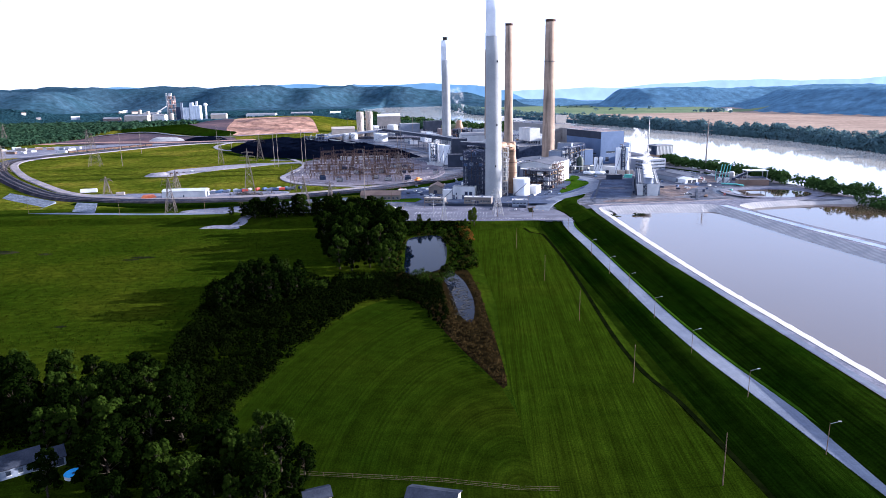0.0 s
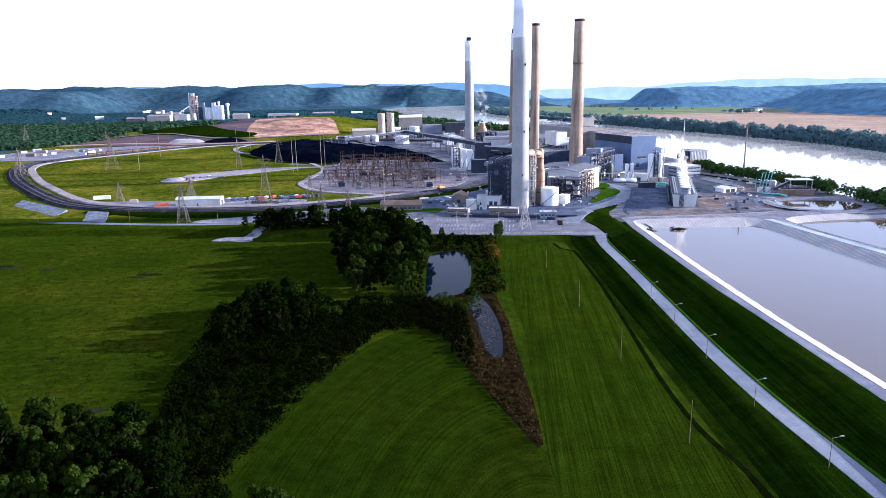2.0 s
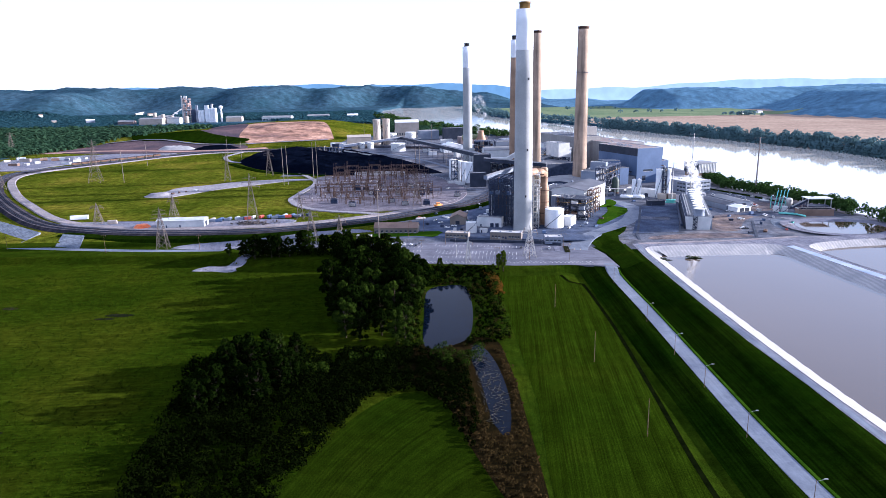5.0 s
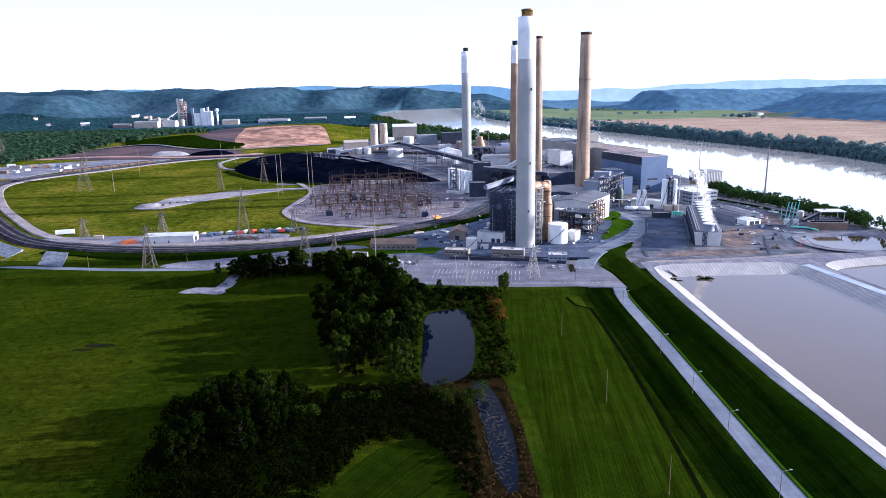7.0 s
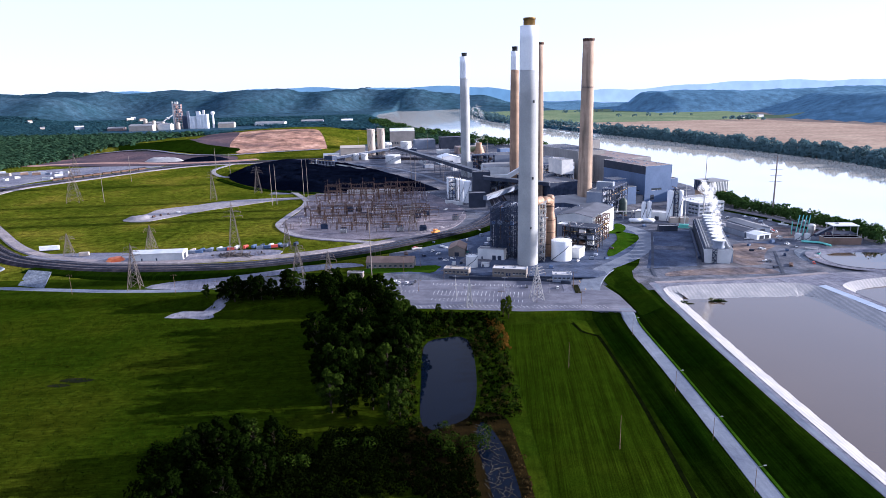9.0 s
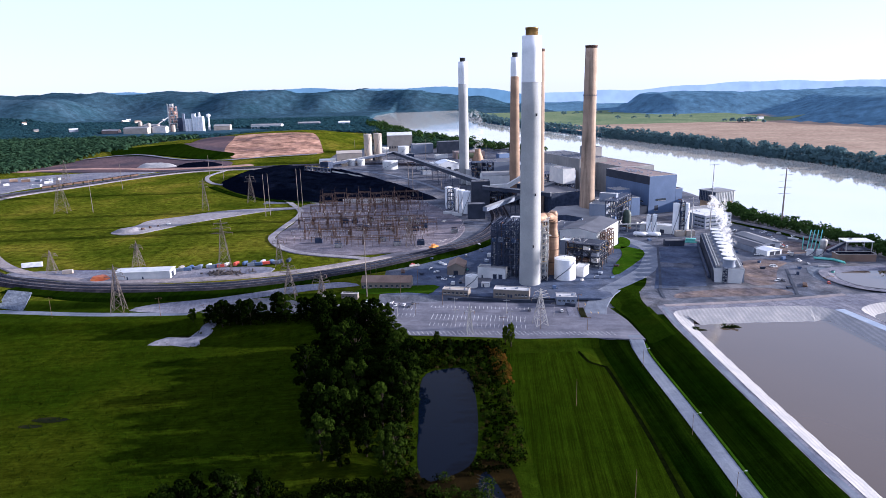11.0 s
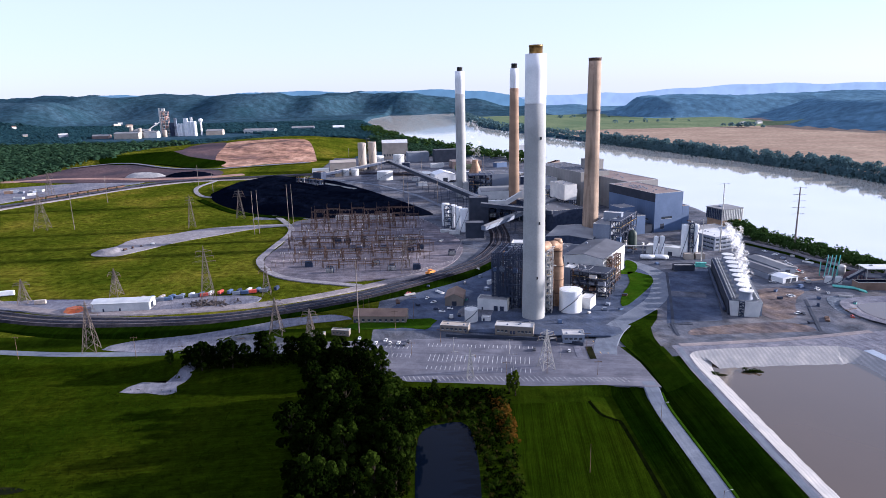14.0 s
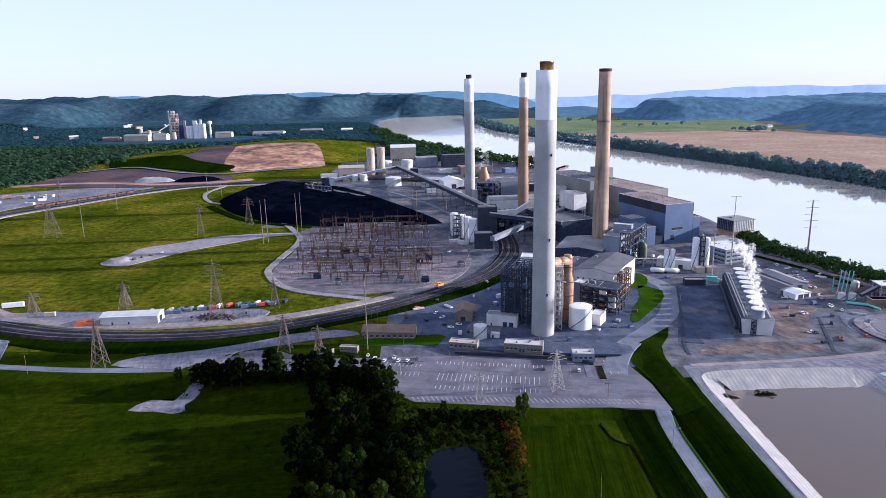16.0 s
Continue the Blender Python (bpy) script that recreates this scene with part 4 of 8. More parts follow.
def stack(x, y, h, rb, rt, paint_from, body, flue_r, label, bands=()):
    """Tall tapered chimney: shaft, painted top, flue, platforms."""
    st = thing("smokestack", x, y, 0, 0, label, "smokestack", "smokestacks")
    top = h - 5.5 if flue_r else h

    def rad(z):
        return rb + (rt - rb) * (z / h) ** 0.8

    m = Mesh()
    zs = list(np.linspace(0, paint_from or top, 9))
    m.loft(0, 0, [(z, rad(z)) for z in zs], 40, True)
    part("shaft", m, body, st, "", True)
    if paint_from:
        m = Mesh()
        zs = list(np.linspace(paint_from, top, 4))
        m.loft(0, 0, [(z, rad(z) + 0.03) for z in zs] + [(top - 0.4, rad(top) - 0.5)], 40, True)
        part("painted_section", m, WHITE, st, "white painted upper section", True)
    if flue_r:
        m = Mesh().loft(0, 0, [(top - 1, flue_r), (h - 1.2, flue_r), (h - 1.2, flue_r + 0.2), (h, flue_r + 0.2), (h, flue_r - 0.3), (h - 2, flue_r - 0.3)], 32, True)
        part("flue", m, BRASS if flue_r > 4 else BLACK, st, "protruding metal flue", True)
    else:
        m = Mesh().loft(0, 0, [(h - 3, rad(h - 3) + 0.05), (h - 1.5, rad(h) + 0.12), (h - 1.5, rad(h) + 0.25), (h, rad(h) + 0.25), (h, rad(h) - 0.8), (h - 2, rad(h) - 0.9)], 40, True)
        part("crown", m, RUST, st, "soot-stained crown", True)
    for z in bands:
        part("platform", Mesh().cone(0, 0, z, z + 0.25, rad(z) + 0.75, rad(z) + 0.75, 40).cone(0, 0, z + 1.0, z + 1.1, rad(z) + 0.8, rad(z) + 0.8, 40, cap=False), STEEL, st)
    return st, rad


s1, rad1 = stack(0, 0, 183, 7.9, 6.7, 146.5, CONCRETE, 4.3, "grey concrete smokestack with white top and brassy flue")
for z, a in ((124.3, -66), (68, -70), (30, -80)):
    r = rad1(z)
    ca, sa = math.cos(radians(a)), math.sin(radians(a))
    part("port", Mesh().box(r * ca - 0.5, r * ca + 0.5, r * sa - 0.35, r * sa + 0.35, z - 0.9, z + 0.9), BLACK, s1, "dark sampling port")
stack(-26, 533, 185, 7.4, 6.9, 147.8, CONCRETE, 3.9, "far concrete smokestack with white top and dark flue", ())
stack(30.5, 361, 183, 7.2, 4.9, 155, TAN, 3.4, "tan stained smokestack with white top")
stack(96, 240, 183, 8.6, 6.1, None, OLD_TAN, 0, "rust-stained tan smokestack with dark crown", (132,))
stack(50, 286, 183, 6.4, 4.8, None, OLD_TAN, 0, "slender tan smokestack with dark crown")

# ---- plant buildings ----


def building(name, label, x, y, rot, w, d, h, wall, roof, style="flat", z=0.0, rise=2.5, along="x", doors=(), windows=(), band=None, vents=0, category="building", group="", roofover=0.4):
    """A block with its own walls, roof, openings and roof gear. x, y: the corner at local (0, 0); doors and windows: (face, u, v, width, height)."""
    b = thing(name, x, y, z, rot, label, category, group)
    m = Mesh()
    t = 0.4
    m.box(0, w, 0, t, -1, h).box(0, w, d - t, d, -1, h).box(0, t, t, d - t, -1, h).box(w - t, w, t, d - t, -1, h)
    if style == "gable":
        if along == "x":
            for xx in (0, w - t):
                m.add([(xx, 0, h), (xx, d, h), (xx, d / 2, h + rise), (xx + t, 0, h), (xx + t, d, h), (xx + t, d / 2, h + rise)], [(0, 2, 1), (3, 4, 5), (0, 3, 5, 2), (2, 5, 4, 1)])
        else:
            for yy in (0, d - t):
                m.add([(0, yy, h), (w, yy, h), (w / 2, yy, h + rise), (0, yy + t, h), (w, yy + t, h), (w / 2, yy + t, h + rise)], [(0, 1, 2), (3, 5, 4), (0, 2, 5, 3), (2, 1, 4, 5)])
    part("wall", m, wall, b)
    if style == "gable":
        part("roof", Mesh().gable(0, w, 0, d, h, h + rise, roofover, along), roof, b)
    else:
        part("roof", Mesh().box(t, w - t, t, d - t, h - 0.6, h - 0.2), roof, b)
        part("parapet", Mesh().box(-0.1, w + 0.1, -0.1, 0.35, h, h + 0.25).box(-0.1, w + 0.1, d - 0.35, d + 0.1, h, h + 0.25).box(-0.1, 0.35, 0.35, d - 0.35, h, h + 0.25).box(w - 0.35, w + 0.1, 0.35, d - 0.35, h, h + 0.25), GALV if wall is not NAVY else NAVY, b)
    if band:
        z0, bm = band
        part("cladding_band", Mesh().box(-0.12, 0, -0.12, d + 0.12, z0, h - 0.05).box(w, w + 0.12, -0.12, d + 0.12, z0, h - 0.05), bm, b, "dark band of cladding")

    def panel(spec, depth):
        face, u, v, ww, hh = spec
        q = Mesh()
        if face == "s":
            q.box(u, u + ww, -depth, 0.02, v, v + hh)
        elif face == "n":
            q.box(u, u + ww, d - 0.02, d + depth, v, v + hh)
        elif face == "w":
            q.box(-depth, 0.02, u, u + ww, v, v + hh)
        else:
            q.box(w - 0.02, w + depth, u, u + ww, v, v + hh)
        return q

    for spec in doors:
        dr = part("door", panel(spec, 0.08), STEEL if spec[3] < 3.5 else NAVY, b)
        face, u, v, ww, hh = spec
        part("handle" if ww < 3.5 else "threshold", panel((face, u + ww * 0.8, v + hh * 0.45, 0.12, 0.3) if ww < 3.5 else (face, u - 0.2, v - 0.1, ww + 0.4, 0.25), 0.16), GALV, dr)
    for spec in windows:
        wd = part("window", panel(spec, 0.06), GLASS, b)
        face, u, v, ww, hh = spec
        part("sill", panel((face, u - 0.1, v - 0.18, ww + 0.2, 0.18), 0.14), WHITE2, wd)
        part("lintel", panel((face, u - 0.1, v + hh, ww + 0.2, 0.12), 0.1), STEEL, wd)
        if ww > 1.5:
            part("mullion", panel((face, u + ww / 2 - 0.05, v, 0.1, hh), 0.1), STEEL, wd)
    rng = random.Random(int(x * 7 + y))
    top = h + (rise * 0.5 if style == "gable" else -0.2)
    for k in range(vents):
        u, v = w * rng.uniform(0.12, 0.88), d * rng.uniform(0.15, 0.85)
        s = rng.uniform(0.4, 0.95)
        q = Mesh().box(u - s, u + s, v - s, v + s, top - 0.5, top + s * 1.1)
        q.cone(u, v, top + s * 1.1, top + s * 1.6, s * 0.6, s * 0.5, 10)
        part("roof_vent", q, GREYWALL, b)
    return b


def windows_row(face, u0, n, gap, v, w, h):
    return [(face, u0 + i * gap, v, w, h) for i in range(n)]


def steel_frame(name, label, x, y, rot, nx, ny, nz, bx, by, bz, material, deck=True, pipes=6, clad=0.0):
    """Open steelwork: columns, decks, bracing, pipe runs and handrails."""
    b = thing(name, x, y, 0, rot, label, "steelwork")
    rng = random.Random(int(abs(x) * 13 + abs(y)))
    for i in range(nx + 1):
        for j in range(ny + 1):
            part("column", Mesh().box(i * bx - 0.3, i * bx + 0.3, j * by - 0.3, j * by + 0.3, -0.5, nz * bz), material, b)
    for k in range(1, nz + 1):
        z = k * bz
        for i in range(nx + 1):
            part("beam", Mesh().box(i * bx - 0.2, i * bx + 0.2, 0, ny * by, z - 0.5, z), material, b)
        for j in range(ny + 1):
            part("beam", Mesh().box(0, nx * bx, j * by - 0.2, j * by + 0.2, z - 0.45, z - 0.02), material, b)
        if deck:
            part("deck", Mesh().box(0.3, nx * bx - 0.3, 0.3, ny * by - 0.3, z - 0.1, z + 0.02), material, b)
        elif k % 2 == 0:
            part("walkway", Mesh().box(0.3, nx * bx - 0.3, 0.2, 1.5, z - 0.1, z + 0.02), material, b)
        r = Mesh()
        for yy in (-0.1, ny * by + 0.1):
            r.bar((0, yy, z + 1.1), (nx * bx, yy, z + 1.1), 0.1)
        for xx in (-0.1, nx * bx + 0.1):
            r.bar((xx, 0, z + 1.1), (xx, ny * by, z + 1.1), 0.1)
        part("handrail", r, STEEL if not deck else YELLOW if k % 3 == 0 else GALV, b)
    for k in range(nz):
        m = Mesh()
        for i in range(nx):
            if (i + k) % 2 == 0 or not deck:
                for yy in (0, ny * by) if deck else (0, ny * by * 0.5, ny * by):
                    m.bar((i * bx, yy, k * bz), ((i + 1) * bx, yy, (k + 1) * bz), 0.25)
                    m.bar(((i + 1) * bx, yy, k * bz), (i * bx, yy, (k + 1) * bz), 0.25)
        for j in range(ny):
            for xx in (0, nx * bx):
                m.bar((xx, j * by, k * bz), (xx, (j + 1) * by, (k + 1) * bz), 0.25)
                if not deck:
                    m.bar((xx, (j + 1) * by, k * bz), (xx, j * by, (k + 1) * bz), 0.25)
        tagged(part("bracing", m, material, b), "", "", "", "stuff")
    for p in range(pipes):
        u, v = rng.uniform(0, nx * bx), rng.uniform(0, ny * by)
        z0, z1 = rng.uniform(0, nz * bz * 0.4), rng.uniform(nz * bz * 0.5, nz * bz + 2)
        m = Mesh().tube((u, v, z0), (u, v, z1), rng.uniform(0.25, 0.7), n=8)
        m.tube((u, v, z1), (u + rng.uniform(-6, 6), v + rng.uniform(-4, 4), z1 + 0.3), 0.4, n=8)
        part("pipe", m, rng.choice([GALV, WHITE2, RUST, STEEL]), b)
    for p in range(int(clad * nx * ny * nz)):
        i, j, k = rng.randrange(nx), rng.randrange(ny), rng.randrange(nz)
        u, v, s = i * bx + 0.5, j * by + 0.5, rng.uniform(0.5, 0.9)
        part("equipment", Mesh().box(u, u + (bx - 1) * s, v, v + (by - 1) * s, k * bz + 0.05, k * bz + (bz - 1) * s), rng.choice([GREYWALL, WHITE2, STEEL, RUST, BLUEWALL]), b)
    return b


def tank(name, x, y, z, r, h, material, label, dome=0.12, group="", rail=True, category="tank"):
    t = thing(name, x, y, z, 0, label, category, group)
    m = Mesh().cone(0, 0, -0.3, h, r, r, 36)
    part("shell", m, material, t, "", False)
    m = Mesh()
    m.loft(0, 0, [(h + r * dome * math.sin(i * math.pi / 10), r * math.cos(i * math.pi / 10) + 0.01) for i in range(6)], 36)
    cap = part("roof", m, material, t)
    part("vent", Mesh().cone(0, r * 0.3, h, h + r * dome + 0.7, 0.35, 0.35, 10), GALV, cap)
    if rail:
        q = Mesh()
        for i in range(24):
            a, b = i * math.pi / 12, (i + 1) * math.pi / 12
            q.bar((r * math.cos(a), r * math.sin(a), h + 1), (r * math.cos(b), r * math.sin(b), h + 1), 0.08)
            q.bar((r * math.cos(a), r * math.sin(a), h), (r * math.cos(a), r * math.sin(a), h + 1), 0.06)
        part("handrail", q, GALV, t)
        q = Mesh()
        for i in range(14):
            a, b = radians(200 + i * 9), radians(209 + i * 9)
            q.bar(((r + 0.5) * math.cos(a), (r + 0.5) * math.sin(a), h * i / 14), ((r + 0.5) * math.cos(b), (r + 0.5) * math.sin(b), h * (i + 1) / 14), 0.35)
        part("stair", q, STEEL, t)
    part("base_ring", Mesh().cone(0, 0, -0.4, 0.35, r + 0.4, r + 0.4, 36), GRAVEL, t)
    return t


def gallery(name, p, q, w, h, wall, label, bents=4, open_side=False):
    """An inclined conveyor bridge on trestles, from p to q (heights of its floor)."""
    p, q = Vector(p), Vector(q)
    g = thing(name, p.x, p.y, 0, 0, label, "conveyor")
    d = q - p
    s = Vector((-d.y, d.x, 0)).normalized() * w / 2
    o = Vector((p.x, p.y, 0))
    a, b = p - o, q - o
    up = Vector((0, 0, h))
    m = Mesh().add([a - s, a + s, b + s, b - s, a - s + up, a + s + up, b + s + up, b - s + up], [(0, 1, 2, 3), (0, 3, 7, 4), (1, 5, 6, 2), (0, 4, 5, 1), (3, 2, 6, 7), (4, 7, 6, 5)])
    part("gallery", m, wall, g)
    s2 = s * 1.12
    m = Mesh().add([a - s2 + up, a + s2 + up, b + s2 + up, b - s2 + up, a + up * 1.25, b + up * 1.25], [(0, 3, 5, 4), (4, 5, 2, 1), (0, 4, 1), (3, 2, 5), (0, 1, 2, 3)])
    part("roof", m, GREYROOF, g)
    m = Mesh()
    n = max(4, int(d.length / 8))
    for i in range(n):
        u, v = a.lerp(b, i / n), a.lerp(b, (i + 1) / n)
        for e in (s * 1.03, -s * 1.03):
            m.bar(u + e, v + e + up if i % 2 == 0 else v + e, 0.22)
    tagged(part("truss", m, STEEL, g), "", "", "", "stuff")
    for i in range(1, bents + 1):
        c = a.lerp(b, i / (bents + 1))
        if c.z < 3:
            continue
        m = Mesh()
        m.bar(c + s, Vector((c.x + s.x * 1.4, c.y + s.y * 1.4, -0.5)), 0.45).bar(c - s, Vector((c.x - s.x * 1.4, c.y - s.y * 1.4, -0.5)), 0.45)
        m.bar(c + s * 1.2 - Vector((0, 0, c.z / 2)), c - s * 1.2 - Vector((0, 0, c.z / 2)), 0.3)
        m.bar(c + s, c - s * 1.2 - Vector((0, 0, c.z / 2)), 0.25)
        part("bent", m, STEEL, g)
    return g


# boiler and turbine blocks, parallel to the river (turned 19 degrees)
building("boiler_house", "large blue-grey clad boiler house with brown roof", 169, 256, 19, 36, 86, 42.4, BLUEWALL, RED_ROOF, band=(33, NAVY), vents=26, doors=[("s", 8, 3, 5, 6)], windows=[("s", 9, 14, 14, 2.4), ("w", 10, 12, 20, 1.6)])
building("stair_tower", "narrow blue-grey stair tower at the boiler house", 203.6, 268.5, 19, 9, 14, 26, BLUEWALL, RED_ROOF)
building("lower_bay", "low dark bay along the boiler house", 153, 251, 19, 15, 60, 9, NAVY, DARKROOF, vents=3)
building("turbine_hall", "long grey turbine hall behind the stacks", 175, 380, 19, 46, 200, 38, BUFFWALL, RED_ROOF, vents=26)
building("boiler_house_north", "tall grey northern boiler house with roof gear", 128, 432, 19, 44, 120, 44, BUFFWALL, DARKROOF, vents=24)
building("penthouse", "grey roof penthouse on the northern boiler house", 150, 470, 19, 20, 26, 56, BUFFWALL, DARKROOF, vents=5)
building("precipitator", "pale ribbed precipitator casing", 104, 418, 19, 18, 30, 30, WHITE2, GREYROOF, vents=3, group="precipitators", category="precipitator")
building("precipitator", "pale ribbed precipitator casing", 88, 470, 19, 18, 26, 32, WHITE2, GREYROOF, vents=3, group="precipitators", category="precipitator")
steel_frame("casing_support", "dark steelwork under the raised precipitator casing", 84, 318, 19, 2, 4, 4, 8, 8.5, 6.7, STEEL, pipes=8, clad=0.4)
building("precipitator", "pale ribbed precipitator casing raised on steelwork", 84, 318, 19, 16, 34, 17, WHITE2, GREYROOF, z=28, vents=5, group="precipitators", category="precipitator")
building("duct_casing", "pale blue duct casing above the baghouse", 103, 214, -31, 18, 7, 8, GREYWALL, WHITE2, z=24.2, category="duct")
gb = thing("surge_drum", 128, 196, 0, 0, "dark green domed surge drum beside the baghouse", "tank")
part("shell", Mesh().loft(0, 0, [(-0.3, 4.2), (12, 4.2), (14.5, 3.6), (16.4, 2.2), (17.2, 0.4)], 24, True), mat("drum_green", (0.02, 0.035, 0.03), (0.035, 0.055, 0.045), 0.3, 0.6), gb, "", True)
part("nozzle", Mesh().cone(0, 0, 17, 18.4, 0.7, 0.7, 12), GALV, gb)
pr = thing("pipe_rack", 112, 168, 0, -4, "long pale pipe rack above the yard", "pipe rack")
for k in range(6):
    part("bent", Mesh().box(k * 8.6 - 0.25, k * 8.6 + 0.25, -1.8, -1.4, -0.3, 7.4).box(k * 8.6 - 0.25, k * 8.6 + 0.25, 1.4, 1.8, -0.3, 7.4).box(k * 8.6 - 0.25, k * 8.6 + 0.25, -1.8, 1.8, 7.0, 7.4), GALV, pr)
for v_ in (-1.2, -0.4, 0.4, 1.2):
    part("pipe", Mesh().tube((-1, v_, 7.8), (44, v_, 7.8), 0.32, n=8), GALV, pr)
building("fan_house", "small pale fan house among ducts", 84, 405, 19, 12, 14, 18, GREYWALL, GREYROOF)
building("baghouse", "grey-blue baghouse raised on steelwork", 89, 198, -31, 18, 52, 24, GREYWALL, GREYROOF, vents=6, category="baghouse")
steel_frame("duct_support", "rusty steelwork carrying ducts beside the baghouse", 112, 184, 57, 6, 2, 4, 9, 5, 7, STEEL, pipes=10, clad=0.3)
building("transition_house", "blue-grey duct casing beside the boiler house", 141, 246, 19, 18, 18, 20, BLUEWALL, GREYROOF)
building("transition_house", "blue-grey duct casing beside the boiler house", 134, 262, 19, 18, 20, 27, BLUEWALL, GREYROOF)
building("slope_roof_hall", "broad low hall with pale sloping roof", 43, 203, -23, 46, 56, 11, STEEL, GREYROOF, style="gable", rise=2.5, along="y", vents=3, category="hall")
building("unit_two_hall", "dark hall between the tan stacks", 62, 270, 19, 40, 90, 24, STEEL, DARKROOF, vents=8)
steel_frame("duct_rack", "dark steel rack with ducts between the stacks", 60, 372, 19, 6, 3, 4, 9, 9, 8, STEEL, pipes=14, clad=0.5)

# scrubber block round the grey stack
building("gable_hall", "white pump hall with grey gable roof", 37.6, 84, -32, 33, 60, 22, WHITE2, DARKROOF, style="gable", rise=3, along="y", doors=[("s", 4, 0.2, 4, 5), ("e", 8, 0.2, 4, 5)], windows=windows_row("s", 3, 6, 4.8, 15, 1.6, 1.2) + windows_row("e", 4, 8, 6, 14, 2, 1.4), vents=7, category="hall")
building("hall_annex", "dark-roofed annex behind the pump hall", 22, 96, -32, 16, 50, 19, GREYWALL, DARKROOF, vents=4)
steel_frame("stair_steelwork", "steel stair frame on the hall's end wall", 72, 64, 58, 4, 1, 5, 6, 4, 4.5, RUST, pipes=4, clad=0.2)
steel_frame("pump_steelwork", "open dark steelwork with pumps and pipes", 36, 48, -32, 4, 3, 4, 7, 7, 4.8, NAVY, pipes=14, clad=0.6)
building("pump_house", "white-roofed blower casing on the steelwork", 33, 58, -32, 20, 11, 19, GREYWALL, WHITE2, z=0.0, vents=2)
steel_frame("absorber_steelwork", "tall dark steel frame beside the grey stack", -27, 22, -20, 5, 6, 9, 5, 5.2, 4.6, STEEL, deck=False, pipes=24, clad=0.06)
building("pump_room", "white metal pump room at the frame's foot", -38, 18, -18, 22, 9, 8.5, WHITE2, GREYROOF, doors=[("s", 12, 0.1, 3, 3.5), ("s", 16.5, 0.1, 3, 3.5), ("s", 3, 0.1, 1.2, 2.2)], category="building")
building("switch_house", "white penthouse block on the frame", -4, 98, -14, 13, 14, 30, WHITE2, WHITE2)
ab = thing("absorber", 21, 24, 0, 0, "weathered copper-brown absorber vessel with elbow duct", "absorber")
m = Mesh()
prof = [(0, 4.6), (8, 4.6), (30, 4.6), (36, 3.4), (42, 3.4), (48, 3.4)]
m.loft(0, 0, prof, 28)
part("vessel", m, COPPER, ab, "", True)
part("cap", Mesh().cone(0, 0, 48, 50, 3.4, 2.6, 28), COPPER, ab)
part("elbow_duct", Mesh().tube((0, 0, 45), (-9, -9, 47), 3.6, n=20).tube((-9, -9, 47), (-17, -20, 47), 3.6, n=20), COPPER, ab, "brassy round duct into the stack", True)
for z in (10, 20, 30, 41):
    part("stiffener", Mesh().cone(0, 0, z, z + 0.5, 4.95 if z < 32 else 3.75, 4.95 if z < 32 else 3.75, 28), RUST, ab)
steel_frame("absorber_stair", "slim steel access tower beside the stack", 9.5, 6, -14, 1, 2, 10, 4.5, 4.5, 4.6, GALV, pipes=5)
m = thing("access_lift", 10, 12, 0, -14, "white lift shaft cladding on the access tower", "lift shaft")
part("shaft", Mesh().box(0, 2.2, 0, 2.2, -0.3, 30), GREYWALL, m)
part("cab_door", Mesh().box(0.7, 1.9, -0.06, 0.02, 0.1, 2.3), STEEL, m)
tank("slurry_tank", 28.2, 10, 0, 8.1, 16, WHITE, "large white slurry tank beside the stack", 0.06)
building("tank_annex", "small white annex behind the slurry tank", 36, 15, -32, 8, 12, 8, WHITE2, WHITE2, category="shed")
tank("water_tank", -44, -6, 0, 4.6, 9, WHITE2, "small pale steel water tank", 0.05)
building("equipment_shed", "small white equipment shed beside the tank", -37, -7, -14, 6, 4, 3, WHITE2, WHITE2, doors=[("s", 1, 0, 1.2, 2.1)], category="shed")
building("gate_office", "low white gate office with flat roof", -30, -31, -14, 25, 9, 5.4, SHADE_TAN, PALEROOF, doors=[("s", 10, 0, 1.4, 2.2), ("s", 12, 0, 1.4, 2.2)], windows=windows_row("s", 1.5, 3, 2.6, 1.4, 1.6, 1.2) + windows_row("s", 15, 4, 2.4, 1.4, 1.6, 1.2), vents=4, category="office")
building("trailer_office", "long low trailer office with pale roof", -66, -24, -14, 19, 8, 4.2, SHADE_TAN, CREAM, windows=windows_row("s", 1, 6, 3, 1.3, 1.8, 1.2), doors=[("s", 17, 0.0, 1.1, 2.1)], vents=2, category="office")
building("guard_house", "white flat-roofed guard house by the lot", 11.5, -48.5, -6, 13.5, 9, 4.6, GREYWALL, PALEROOF, z=-0.2, windows=windows_row("s", 1, 4, 3, 1.2, 2, 1.3), doors=[("e", 3, 0, 1.2, 2.1)], vents=2, category="office")
building("brown_office", "long brown-roofed single-storey office", -126, -3, -5, 37, 13, 4.5, SHADE_TAN, BROWNROOF, style="gable", rise=3.6, windows=windows_row("s", 2, 9, 4, 1.2, 1.8, 1.3), doors=[("s", 0.4, 0, 1.1, 2.1)], category="office")
building("workshop_house", "cream workshop with brown gable roof", -61.5, 28, -8, 13.5, 20, 6, SHADE_TAN, BROWNROOF, style="gable", rise=3.4, along="y", doors=[("s", 5, 0, 3.6, 3.6)], category="workshop")
building("site_shed", "small tan site shed by the lot", -151, -30, -10, 9, 4, 3, SHADE_TAN, CREAM, windows=windows_row("s", 1, 3, 2.5, 1.1, 1, 0.9), category="shed")
